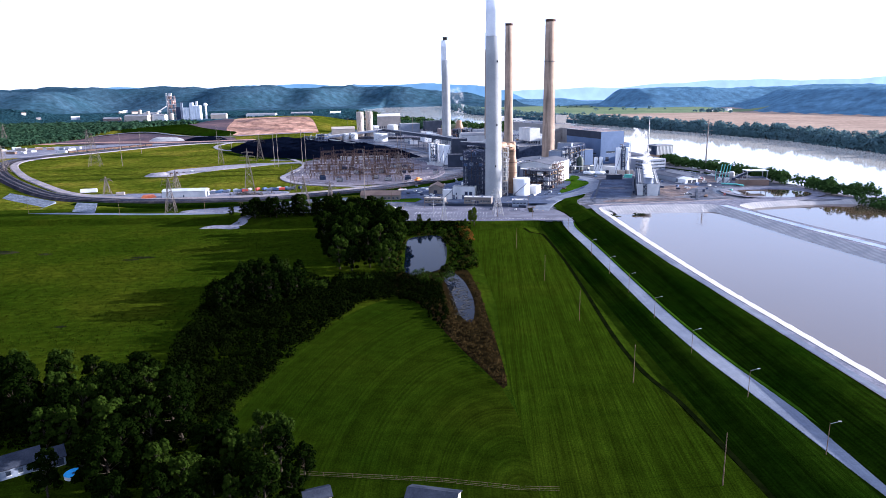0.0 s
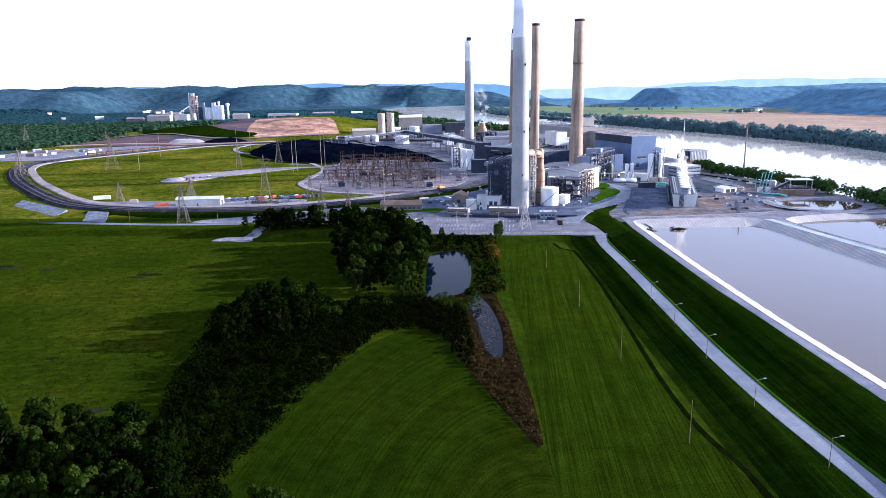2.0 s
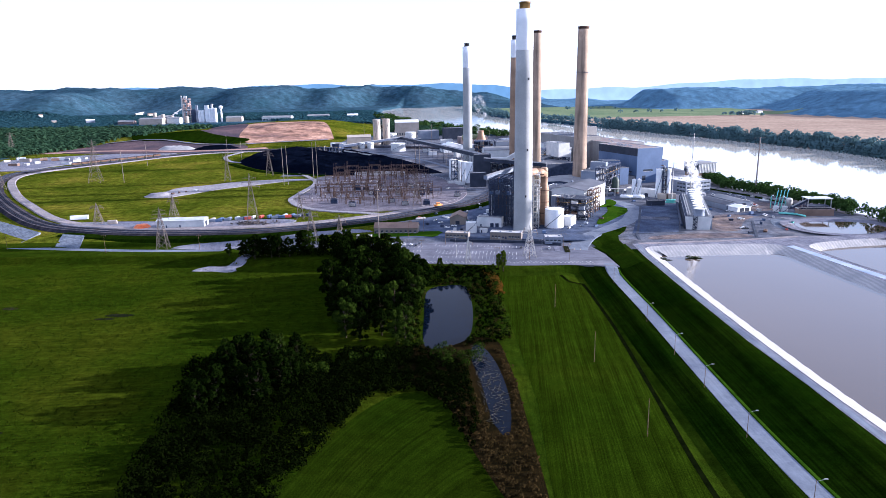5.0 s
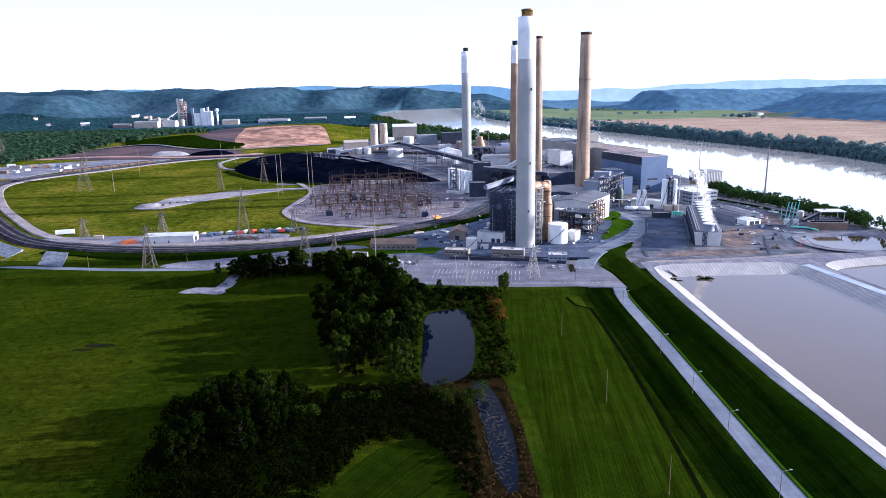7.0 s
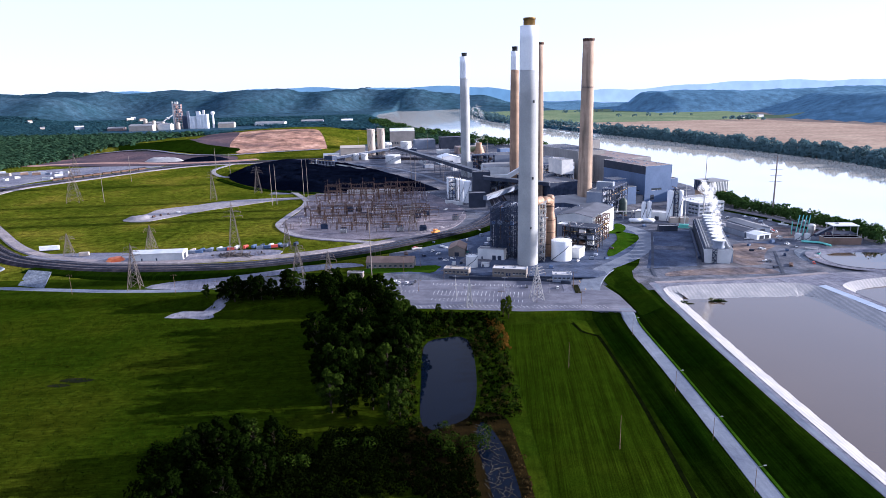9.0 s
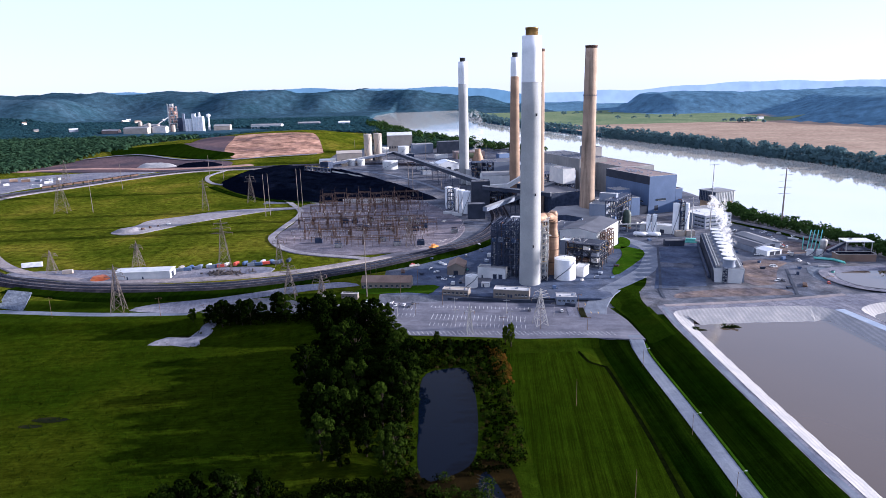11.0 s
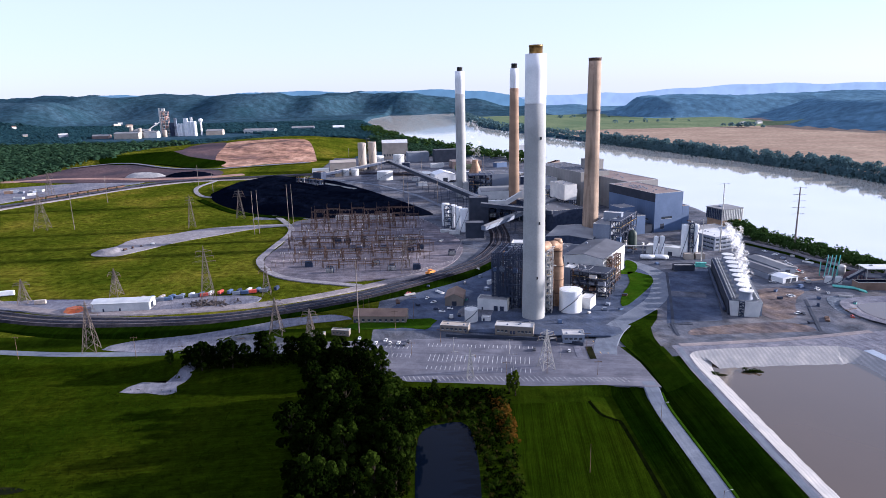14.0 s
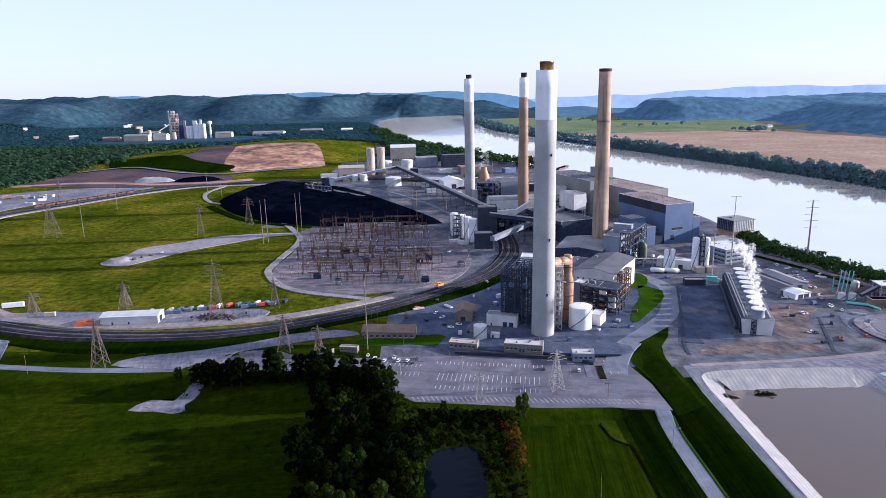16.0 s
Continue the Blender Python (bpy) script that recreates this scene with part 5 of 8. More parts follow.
building("site_shed", "small tan site shed by the lot", -138, -26, -10, 12, 4, 3.5, SHADE_TAN, CREAM, windows=windows_row("s", 1, 4, 2.5, 1.1, 1, 0.9), category="shed")
building("long_warehouse", "long white metal warehouse inside the rail loop", -325, 33, 3, 42, 14, 6, WHITE2, WHITE2, z=0.9, style="gable", rise=1.8, doors=[("e", 4, 0, 5, 4.5), ("s", 8, 0, 1.2, 2.2), ("s", 20, 0, 1.2, 2.2)], category="warehouse")

# east yard
building("lime_shed", "white shed below the lime silos", 133, 168, -33, 33, 12, 8, WHITE2, WHITE2, doors=[("s", 20, 0, 4, 4)], category="shed")
for x, y, r, h in ((136.5, 152, 2.2, 19), (142.5, 153, 2.2, 19)):
    tank("lime_silo", x, y, 0, r, h, WHITE, "slim white lime silo", 0.5, "lime silos", category="silo")
for x, y in ((162.5, 151), (172, 151)):
    tank("tall_silo", x, y, 0, 3.2, 30, WHITE, "tall white twin silo with top platform", 0.3, "tall silos", category="silo")
steel_frame("silo_steelwork", "steel stair frame between the tall silos", 165.5, 148, 0, 1, 1, 7, 4, 5, 4.6, STEEL, pipes=3, clad=0.4)
building("silo_base_house", "tan block at the tall silos' foot", 160, 141, -5, 8, 7, 5, CREAM, CREAM, category="shed")
building("silo_base_house", "tan block at the tall silos' foot", 170, 141, -5, 8, 7, 5, CREAM, CREAM, category="shed")
for x, y in ((122, 148), (134, 146)):
    h = thing("pressure_tank", x, y, 0, -20, "horizontal white pressure tank", "tank", "pressure tanks")
    part("vessel", Mesh().tube((0, 0, 2.4), (11, 0, 2.4), 2.2, n=18).tube((-1, 0, 2.4), (0, 0, 2.4), 1.2, 2.2, n=18).tube((11, 0, 2.4), (12, 0, 2.4), 2.2, 1.2, n=18), WHITE, h, "", True)
    for u in (2, 9):
        part("saddle", Mesh().box(u - 0.4, u + 0.4, -1.6, 1.6, -0.2, 1.2), CONCRETE, h)
building("dark_container", "dark blue flat-roofed electrical house", 137, 104, -5, 17, 7, 5, NAVY, GREYROOF, doors=[("s", 3, 0, 1.2, 2.2)], category="building")
building("admin_office", "grey three-storey office with ribbon windows", 198.7, 169.5, 21, 33.5, 33, 13.5, GREYWALL, WHITE2, windows=windows_row("s", 1.5, 7, 4.5, 1.8, 3.8, 1.7) + windows_row("s", 1.5, 7, 4.5, 5.8, 3.8, 1.7) + windows_row("s", 1.5, 7, 4.5, 9.8, 3.8, 1.7) + windows_row("w", 1.5, 3, 4.6, 1.8, 3.8, 1.7) + windows_row("w", 1.5, 3, 4.6, 5.8, 3.8, 1.7) + windows_row("w", 1.5, 3, 4.6, 9.8, 3.8, 1.7), vents=5, category="office")
sh = thing("screen_house", 246, 261, 0, 20, "brick screen house with slatted concrete upper storey", "building")
part("lower_wall", Mesh().box(1, 26, 1, 25, -1, 10), BRICK, sh)
part("upper_wall", Mesh().box(0, 27, 0, 26, 10, 21.6), CONCRETE, sh)
part("roof", Mesh().box(-0.6, 27.6, -0.6, 26.6, 21.6, 22.3), GREYROOF, sh)
part("hatch", Mesh().box(9, 13, 14, 18, 22.2, 23.4), GREYWALL, sh)
for k in range(12):
    part("fin", Mesh().box(0.2 + k * 2.34, 0.9 + k * 2.34, -0.6, 0.05, 10.2, 21.4), WHITE2, sh)
for k in range(10):
    part("louvre", Mesh().box(-0.6, 0.05, 0.4 + k * 2.6, 1.9 + k * 2.6, 10.2, 21.4), STEEL, sh)
building("wall_annex", "long low annex behind the office", 196, 216, 22, 44, 16, 10, BLUEWALL, GREYROOF)
building("machine_shed", "dark-roofed machine shed in the east yard", 202, 72, 15, 15, 40, 5, GREYWALL, DARKROOF, style="gable", rise=1.8, along="y", doors=[("s", 5, 0, 4.5, 4)], category="shed")
building("store_shed", "grey-green roofed store shed", 218, 84, 12, 15, 42, 5, GREYWALL, GREYROOF, style="gable", rise=1.8, along="y", doors=[("s", 5, 0, 4.5, 4)], category="shed")
building("white_canopy", "small white metal canopy shed", 208, 60, 20, 16, 12, 4, WHITE, WHITE, style="gable", rise=1.6, along="y", doors=[("s", 3, 0, 5, 3.5), ("s", 9, 0, 5, 3.5)], category="shed")

# cooling tower
ct = thing("cooling_tower", 135.5, -10, 0, -17, "long mechanical cooling tower with a row of fan stacks", "cooling tower")
L, W = 118, 17.5
part("casing", Mesh().add([(0, 0, -2.5), (W, 0, -2.5), (W, L, -2.5), (0, L, -2.5), (-1.8, -0.5, 11), (W + 1.8, -0.5, 11), (W + 1.8, L + 0.5, 11), (-1.8, L + 0.5, 11)],
                          [(0, 3, 2, 1), (4, 5, 6, 7), (0, 1, 5, 4), (1, 2, 6, 5), (2, 3, 7, 6), (3, 0, 4, 7)]), WHITE2, ct)
# west louvres get a darker colour that stands for that side's shade
for k in range(15):
    part("louvre", Mesh().box(-2.1, -0.2, 1 + k * 7.8, 8.3 + k * 7.8, 0.4, 10.4), NAVY, ct)
    part("louvre", Mesh().box(W + 0.2, W + 2.1, 1 + k * 7.8, 8.3 + k * 7.8, 0.6, 10), GREYWALL, ct)
part("deck", Mesh().box(-1.7, W + 1.7, -0.4, L + 0.4, 11, 11.12), mat("tower_deck", (0.08, 0.09, 0.11), (0.14, 0.15, 0.17), 0.3, 0.8), ct)
for k in range(9):
    m = Mesh()
    y = 6.5 + k * 13
    m.loft(9.4, y, [(11, 4.9), (12, 4.4), (13.4, 4.1), (15, 4.1), (16.2, 4.3), (16.8, 4.5), (16.8, 4.25), (14, 4.0)], 28, True)
    fs = part("fan_stack", m, GREYWALL, ct, "flared pale blue fan stack", True)
    part("rim", Mesh().loft(9.4, y, [(16.6, 4.55), (16.6, 4.75), (17.0, 4.75), (17.0, 4.3)], 28, True), WHITE2, fs, "dull white rim", True)
    part("hub", Mesh().cone(9.4, y, 13.2, 14.4, 0.9, 0.7, 12), STEEL, fs)
part("pipe", Mesh().tube((-3.7, 6, 2.5), (-3.7, L - 2, 2.5), 1.2, n=12), STEEL, ct)
for u in (0.6, 2.4, W - 0.6):
    part("header_pipe", Mesh().tube((u, 3, 11.8), (u, L - 3, 11.8), 0.5, n=10), GALV, ct)
part("walkway", Mesh().box(-1.6, 0, 0, L, 11.12, 11.3).box(-1.7, -1.6, 0, L, 12.1, 12.2), STEEL, ct)
st = part("stair", Mesh().box(4.6, 4.8, -2.2, -2, -2.3, 12.2).box(7.8, 8, -2.2, -2, -2.3, 12.2).box(4.6, 4.8, -0.75, -0.55, -2.3, 12.2).box(7.8, 8, -0.75, -0.55, -2.3, 12.2), STEEL, ct)
for k in range(6):
    u = (4.9, 7.7) if k % 2 else (7.7, 4.9)
    part("flight", Mesh().bar((u[0], -1.4, -2.2 + k * 2.2), (u[1], -1.4, k * 2.2), 0.5), STEEL, st)
    part("landing", Mesh().box(4.6, 8, -2.2, -0.6, k * 2.2, k * 2.2 + 0.15), STEEL, st)

# ---- coal yard, conveyors and the northern plant ----


def heap(name, outline, base, top, slope, material, label, category, seed, cell=5.0, kind=""):
    """A loose pile: height grows from its edge and is broken by gullies."""
    lp = ccw(ring(outline, 10))
    P = np.array([(p.x, p.y) for p in lp])
    Q = np.roll(P, -1, 0)
    x0, y0 = P.min(0)
    x1, y1 = P.max(0)
    xs, ys = np.arange(x0, x1 + cell, cell), np.arange(y0, y1 + cell, cell)
    gx, gy = np.meshgrid(xs, ys)
    pt = np.stack([gx.ravel(), gy.ravel()], 1)
    d = np.full(len(pt), 1e9)
    ins = np.zeros(len(pt), bool)
    for a, b in zip(P, Q):
        e = b - a
        t = np.clip(((pt - a) @ e) / (e @ e), 0, 1)
        d = np.minimum(d, np.hypot(*(pt - a - t[:, None] * e).T))
        ins ^= ((a[1] > pt[:, 1]) != (b[1] > pt[:, 1])) & (pt[:, 0] < (b[0] - a[0]) * (pt[:, 1] - a[1]) / (b[1] - a[1] + 1e-9) + a[0])
    d = np.where(ins, d, -d)
    nz = np.array([noise.noise(Vector((x / 30 + seed, y / 30, seed))) + 0.4 * noise.noise(Vector((x / 9, y / 9 + seed, 0))) for x, y in pt])
    z = base + np.minimum(np.maximum(d * slope, -2), top * (0.85 + 0.3 * nz)) + 0.6 * nz * np.clip(d / 6, 0, 1)
    nx = len(xs)
    m = Mesh()
    m.v = [(float(a), float(b), float(c)) for (a, b), c in zip(pt, z)]
    ok = d > -cell * 1.6
    for j in range(len(ys) - 1):
        for i in range(nx - 1):
            k = j * nx + i
            if ok[k] and ok[k + 1] and ok[k + nx] and ok[k + nx + 1]:
                m.f.append((k, k + 1, k + nx + 1, k + nx))
    used = sorted({i for f in m.f for i in f})
    at = {u: i for i, u in enumerate(used)}
    m.v, m.f = [m.v[u] for u in used], [tuple(at[i] for i in f) for f in m.f]
    return tagged(new(name, m.data(name, material)), label, category, "", kind)


heap("coal_pile", [(-424, 640), (-380, 764), (-295, 756), (-200, 660), (-122, 520), (-72, 410), (-82, 386), (-196, 384), (-290, 420), (-380, 520)], 0.3, 13, 0.4, COAL, "vast black coal pile with graded slopes", "coal", 3.0, kind="stuff")
heap("white_heap", [(-672, 872), (-640, 892), (-590, 872), (-600, 852), (-650, 850)], 0.4, 9, 0.6, LINER, "long heap of pale gypsum", "heap", 5.0, kind="stuff")
heap("dark_heap", [(-590, 850), (-560, 885), (-500, 880), (-520, 850)], 0.4, 10, 0.5, COAL, "dark spoil heap beside the gypsum", "heap", 9.0, kind="stuff")

ribbon("coal_verge", [(-420, 560), (-386, 510), (-330, 440), (-260, 398), (-232, 388)], 9, 0.9, LEVEE, "strip of rough grass below the coal pile", "verge", 1.0, 2)
ribbon("reclaim_track", [(-300, 786), (-230, 740), (-160, 672), (-104, 576), (-72, 500), (-52, 440)], 5, 0.7, ROADTOP, "pale curved track behind the coal pile", "road", 0.6, 1)
steel_frame("stackout_trestle", "dark stacking trestle on top of the coal pile", -290, 640, -38, 7, 1, 3, 8, 6, 6.5, STEEL, pipes=8, clad=0.3)
gallery("reclaim_boom", (-236, 596, 15), (-180, 560, 9), 2.2, 1.6, GALV, "pale reclaim boom lying over the coal pile", 2)
gallery("main_conveyor", (-156, 930, 9), (-14, 330, 27), 7, 5, NAVY, "long dark covered conveyor climbing to the boilers", 14)
gallery("coal_conveyor", (-270, 760, 7), (-156, 930, 10), 5, 4, STEEL, "dark stacking conveyor beside the coal pile", 6)
gallery("cross_conveyor", (-16, 244, 10), (108, 372, 27), 6, 4.5, GREYWALL, "pale inclined conveyor gallery", 6)
gallery("feed_conveyor", (-14, 300, 26), (60, 262, 22), 5, 4, NAVY, "dark feed conveyor to the boiler hall", 3)
building("transfer_tower", "dark clad conveyor transfer tower", -34, 250, 0, 19, 14, 17, NAVY, DARKROOF, category="tower")
building("crusher_house", "black crusher house under the conveyors", -26, 322, 0, 22, 20, 32, NAVY, DARKROOF, category="tower")
building("stackout_house", "rusty transfer house above the coal pile", -282, 748, -30, 18, 14, 16, STEEL, RUST, category="tower")
for k, (x, y) in enumerate([(-54, 322), (-46, 310), (-40, 296), (-34, 286)]):
    tank("ash_silo", x, y, 0, 4.6, 26, WHITE, "tall white ash silo beside the tracks", 0.2, "ash silos", category="silo")
steel_frame("silo_stairs", "steel stair tower between the ash silos", -56, 300, 0, 2, 1, 6, 4, 4, 4.6, STEEL, pipes=4, clad=0.2)
for x, y, r in ((-60, 280, 14), (-52, 274, -8)):
    building("switchgear_cabin", "low white switchgear cabin", x, y, r, 12, 6, 3.5, WHITE2, WHITE2, category="shed", group="switchgear cabins")
# unit beside the far stack
building("scrubber_block", "white and grey scrubber block with sloping roof", -10, 356, 5, 62, 26, 34, WHITE2, GREYROOF, style="gable", rise=4, along="x", windows=windows_row("s", 4, 9, 6.4, 22, 3, 1.4), vents=6)
steel_frame("scrubber_steelwork", "dark steelwork in front of the scrubber block", -10, 334, 5, 7, 2, 3, 8.6, 9, 6.2, STEEL, pipes=20, clad=0.5)
sd_ = thing("scrubber_duct", -4, 331, 0, 5, "pale rectangular flue duct climbing the scrubber's face", "duct")
part("duct", Mesh().box(0, 22, -3, 2, 21, 27), WHITE2, sd_)
part("riser", Mesh().add([(22, -3, 21), (22, 2, 21), (22, 2, 27), (22, -3, 27), (40, -3, 31), (40, 2, 31), (40, 2, 37), (40, -3, 37)], [(0, 1, 2, 3), (7, 6, 5, 4), (0, 3, 7, 4), (1, 5, 6, 2), (3, 2, 6, 7), (0, 4, 5, 1)]), WHITE2, sd_)
for k in range(5):
    part("hanger", Mesh().box(2 + 4.6 * k, 2.5 + 4.6 * k, -3.2, 2.2, 18.4, 21), STEEL, sd_)
steel_frame("stack_steelwork", "steelwork at the far stack's foot", -16, 500, 0, 4, 3, 5, 8, 8, 7, STEEL, pipes=10, clad=0.6)
building("stack_lift_house", "white casing at the far stack's foot", -24, 514, 0, 10, 12, 23, WHITE2, WHITE2)
building("scrubber_north", "grey process block behind the far stack", 10, 545, 10, 50, 40, 30, GREYWALL, DARKROOF, vents=8)
v = thing("reaction_vessel", 0, 620, 0, 0, "rust-brown conical reaction vessel", "vessel")
part("vessel", Mesh().loft(0, 0, [(0, 11), (22, 11), (32, 8), (40, 5), (44, 5)], 28, True), COPPER, v, "", True)
part("duct", Mesh().tube((0, 0, 34), (-32, 4, 32), 4.5, n=16), mat("olive_duct", (0.12, 0.13, 0.06), (0.18, 0.19, 0.1), 0.3), v)
building("white_hall", "white hall with shallow gable roof", -64, 690, 12, 36, 40, 12, WHITE, WHITE, style="gable", rise=5, along="y", category="hall", doors=[("s", 14, 0, 8, 7)])
tank("thickener_tank", -153, 742, 0, 14, 15, WHITE2, "broad white thickener tank", 0.05)
for x, y in ((-207, 889), (-188, 905)):
    tank("tall_lime_silo", x, y, 0, 8, 54, CREAM, "tall buff concrete lime silo", 0.12, "lime storage silos", category="silo")
steel_frame("elevator_steelwork", "dark bucket elevator beside the silos", -200, 912, 0, 1, 1, 10, 7, 7, 6, STEEL, pipes=4, clad=0.5)
building("lime_hall", "cream metal lime preparation hall", -266, 850, 8, 50, 36, 20, CREAM, CREAM, style="gable", rise=4, doors=[("s", 8, 0, 8, 8)], category="hall")
building("lime_annex", "pale flat-roofed annex beside the hall", -300, 842, 8, 32, 26, 9, WHITE2, WHITE2, category="hall")
for x, y, r, h in ((-232, 812, 7, 12), (-214, 812, 7, 12), (-186, 990, 14, 18), (-140, 985, 12, 20)):
    tank("process_tank", x, y, 0, r, h, WHITE2, "white steel process tank with railing", 0.08, "process tanks")
building("gypsum_hall", "tall white gypsum storage hall", -182, 1095, 5, 58, 44, 36, CREAM, WHITE2, style="gable", rise=6, windows=windows_row("s", 4, 9, 6, 6, 3, 5), category="hall")
building("north_workshop", "grey workshop near the river", -120, 1020, 10, 46, 36, 20, GREYWALL, GREYROOF, vents=4, category="hall")
building("dark_workshop", "dark industrial block near the river", -62, 1000, 10, 52, 30, 26, NAVY, DARKROOF, vents=4, category="hall")
building("river_workshop", "mauve process building by the bank", -28, 880, 10, 60, 36, 14, RED_ROOF, RED_ROOF, vents=6, category="hall")
basin(4, [(-150, 830), (-110, 860), (-60, 840), (-50, 800), (-90, 780), (-140, 795)], 0.8, 0.2, 6, GRAVEL, BASIN, "gravel edge of a clarifier pond")
basin(5, [(10, 800), (60, 830), (110, 790), (80, 740), (30, 750)], 0.8, 0.2, 6, GRAVEL, BASIN, "gravel edge of a clarifier pond")
# river loading dock
dk = thing("barge_loader", 110, 960, 0, 12, "pale steel barge unloader at the river bank", "unloader")
for u, vv in ((0, 0), (24, 0), (0, 16), (24, 16)):
    part("leg", Mesh().box(u - 0.8, u + 0.8, vv - 0.8, vv + 0.8, -14, 26), GALV, dk)
part("house", Mesh().box(-4, 28, -3, 19, 26, 36), WHITE2, dk)
part("boom", Mesh().box(28, 62, 5, 10, 27, 31), GALV, dk)
bg = thing("barge", 190, 1010, -12, 60, "long rust-brown moored barge", "barge")
part("hull", Mesh().add([(0, 0, -0.5), (60, 0, -0.5), (60, 11, -0.5), (0, 11, -0.5), (-2, 0, 3), (62, 0, 3), (62, 11, 3), (-2, 11, 3)], [(0, 3, 2, 1), (0, 1, 5, 4), (1, 2, 6, 5), (2, 3, 7, 6), (3, 0, 4, 7)]), RUST, bg)
part("cargo", Mesh().box(1, 59, 1, 10, 0, 2.6), COAL, bg)

# ---- switchyard ----


def gantry(w, h, x, y, z, rot):
    g = thing("switchyard_gantry", x, y, z, rot, "rusty lattice switchyard gantry with insulators", "gantry", "switchyard gantries")
    for u in (0, w):
        m = Mesh()
        s = 0.7
        for a, b in ((-s, -s), (s, -s), (s, s), (-s, s)):
            m.bar((u + a, b, -0.5), (u + a * 0.5, b * 0.5, h), 0.26)
        n = int(h / 2.2)
        for k in range(n):
            f0, f1 = 1 - 0.5 * k / n, 1 - 0.5 * (k + 1) / n
            z0, z1 = h * k / n, h * (k + 1) / n
            m.bar((u - s * f0, -s * f0, z0), (u + s * f1, -s * f1, z1), 0.1).bar((u - s * f0, s * f0, z0), (u + s * f1, s * f1, z1), 0.1)
            m.bar((u - s * f0, s * f0, z0), (u - s * f1, -s * f1, z1), 0.1).bar((u + s * f0, -s * f0, z0), (u + s * f1, s * f1, z1), 0.1)
        m.bar((u, 0, h), (u, 0, h + 6), 0.2)
        part("column", m, RUST, g)
    m = Mesh()
    for b in (-0.5, 0.5):
        for zz in (h - 1.2, h):
            m.bar((0, b, zz), (w, b, zz), 0.24)
    n = int(w / 1.8)
    for k in range(n):
        u0, u1 = w * k / n, w * (k + 1) / n
        m.bar((u0, -0.5, h - 1.2), (u1, -0.5, h), 0.1).bar((u0, 0.5, h), (u1, 0.5, h - 1.2), 0.1)
    part("beam", m, RUST, g)
    for k in range(3):
        u = w * (k + 0.5) / 3
        q = Mesh()
        for j in range(5):
            q.cone(u, 0, h - 1.6 - j * 0.4, h - 1.4 - j * 0.4, 0.28, 0.16, 8)
        part("insulator", q, BROWNROOF, g)
    return g


def bus_support(x, y, z, rot):
    b = thing("bus_support", x, y, z, rot, "grey bus support with stacked insulators", "bus support", "bus supports")
    part("stand", Mesh().bar((-1.6, 0, -0.5), (-1.6, 0, 4.2), 0.22).bar((1.6, 0, -0.5), (1.6, 0, 4.2), 0.22).bar((-2.2, 0, 4.2), (2.2, 0, 4.2), 0.26), RUST, b)
    for u in (-1.8, 0, 1.8):
        q = Mesh()
        q.loft(u, 0, [(4.2 + j * 0.3 + d, r) for j in range(6) for d, r in ((0, 0.14), (0.1, 0.3), (0.2, 0.14))], 8, True)
        part("insulator", q, GALV, b)
    return b


def transformer(x, y, z, rot):
    t = thing("transformer", x, y, z, rot, "grey power transformer with radiator banks", "transformer", "transformers")
    part("tank", Mesh().box(0, 7, 0, 3.4, -0.3, 4.2), STEEL, t)
    for k in range(6):
        part("radiator", Mesh().box(0.3 + k * 1.1, 1.0 + k * 1.1, -1.4, -0.1, 0.6, 3.8), GALV, t)
    for u in (1.5, 3.5, 5.5):
        part("bushing", Mesh().loft(u, 1.7, [(4.2, 0.3), (5.2, 0.22), (6.4, 0.12)], 10, True), BROWNROOF, t)
    part("conservator", Mesh().tube((0.6, 3, 5.2), (6.4, 3, 5.2), 0.6, n=12), STEEL, t)
    return t


rng = random.Random(11)
g0 = gantry(15, 15, -215, 350, 0.8, -2)
for y, n, x0, hs in ((350, 8, -215, 1.0), (326, 7, -205, 1.15), (300, 8, -218, 0.95), (262, 9, -222, 0.8), (222, 9, -216, 0.85), (196, 9, -206, 0.8), (168, 8, -200, 0.75), (366, 8, -214, 1.3), (312, 8, -210, 1.0), (338, 8, -208, 1.1), (236, 9, -220, 0.75), (182, 8, -204, 0.7), (140, 5, -170, 0.6)):
    for k in range(n):
        x = x0 + k * 15.2
        if (y == 350 and k == 0) or rng.random() < 0.2:
            continue
        c = copy_thing(g0, pose(x, y + rng.uniform(-3, 3), 0.8, 0, 0, -2 + rng.uniform(-2, 2)))
        c.scale = (1, 1, hs * 0.75 * rng.uniform(0.9, 1.15))
b0 = bus_support(-210, 340, 0.8, 0)
for y in (336, 314, 288, 276, 250, 238, 210, 182, 154):
    for k in range(17):
        if rng.random() < 0.3:
            continue
        copy_thing(b0, pose(-216 + k * 8.3 + rng.uniform(-1.5, 1.5), y + rng.uniform(-2, 2), 0.8, 0, 0, rng.choice((0, 90))))


def bus_run(x0, x1, y, h):
    """A rigid bus on tall posts."""
    b = thing("bus_run", x0, y, 0.8, 0, "long rusty bus on tall steel posts", "bus", "bus runs")
    n = max(2, int((x1 - x0) / 6))
    for k in range(n + 1):
        u = (x1 - x0) * k / n
        part("post", Mesh().bar((u, 0, -0.4), (u, 0, h + 1.2 * (k % 3 == 0)), 0.24), RUST, b)
    for v in (-0.7, 0.0, 0.7):
        part("conductor", Mesh().tube((-2, v, h), (x1 - x0 + 2, v, h), 0.11, n=6), RUST, b)
    for k in range(n):
        u = (x1 - x0) * (k + 0.5) / n
        part("insulator", Mesh().cone(u, 0, h - 1.6, h, 0.22, 0.16, 8), BROWNROOF, b)
    return b


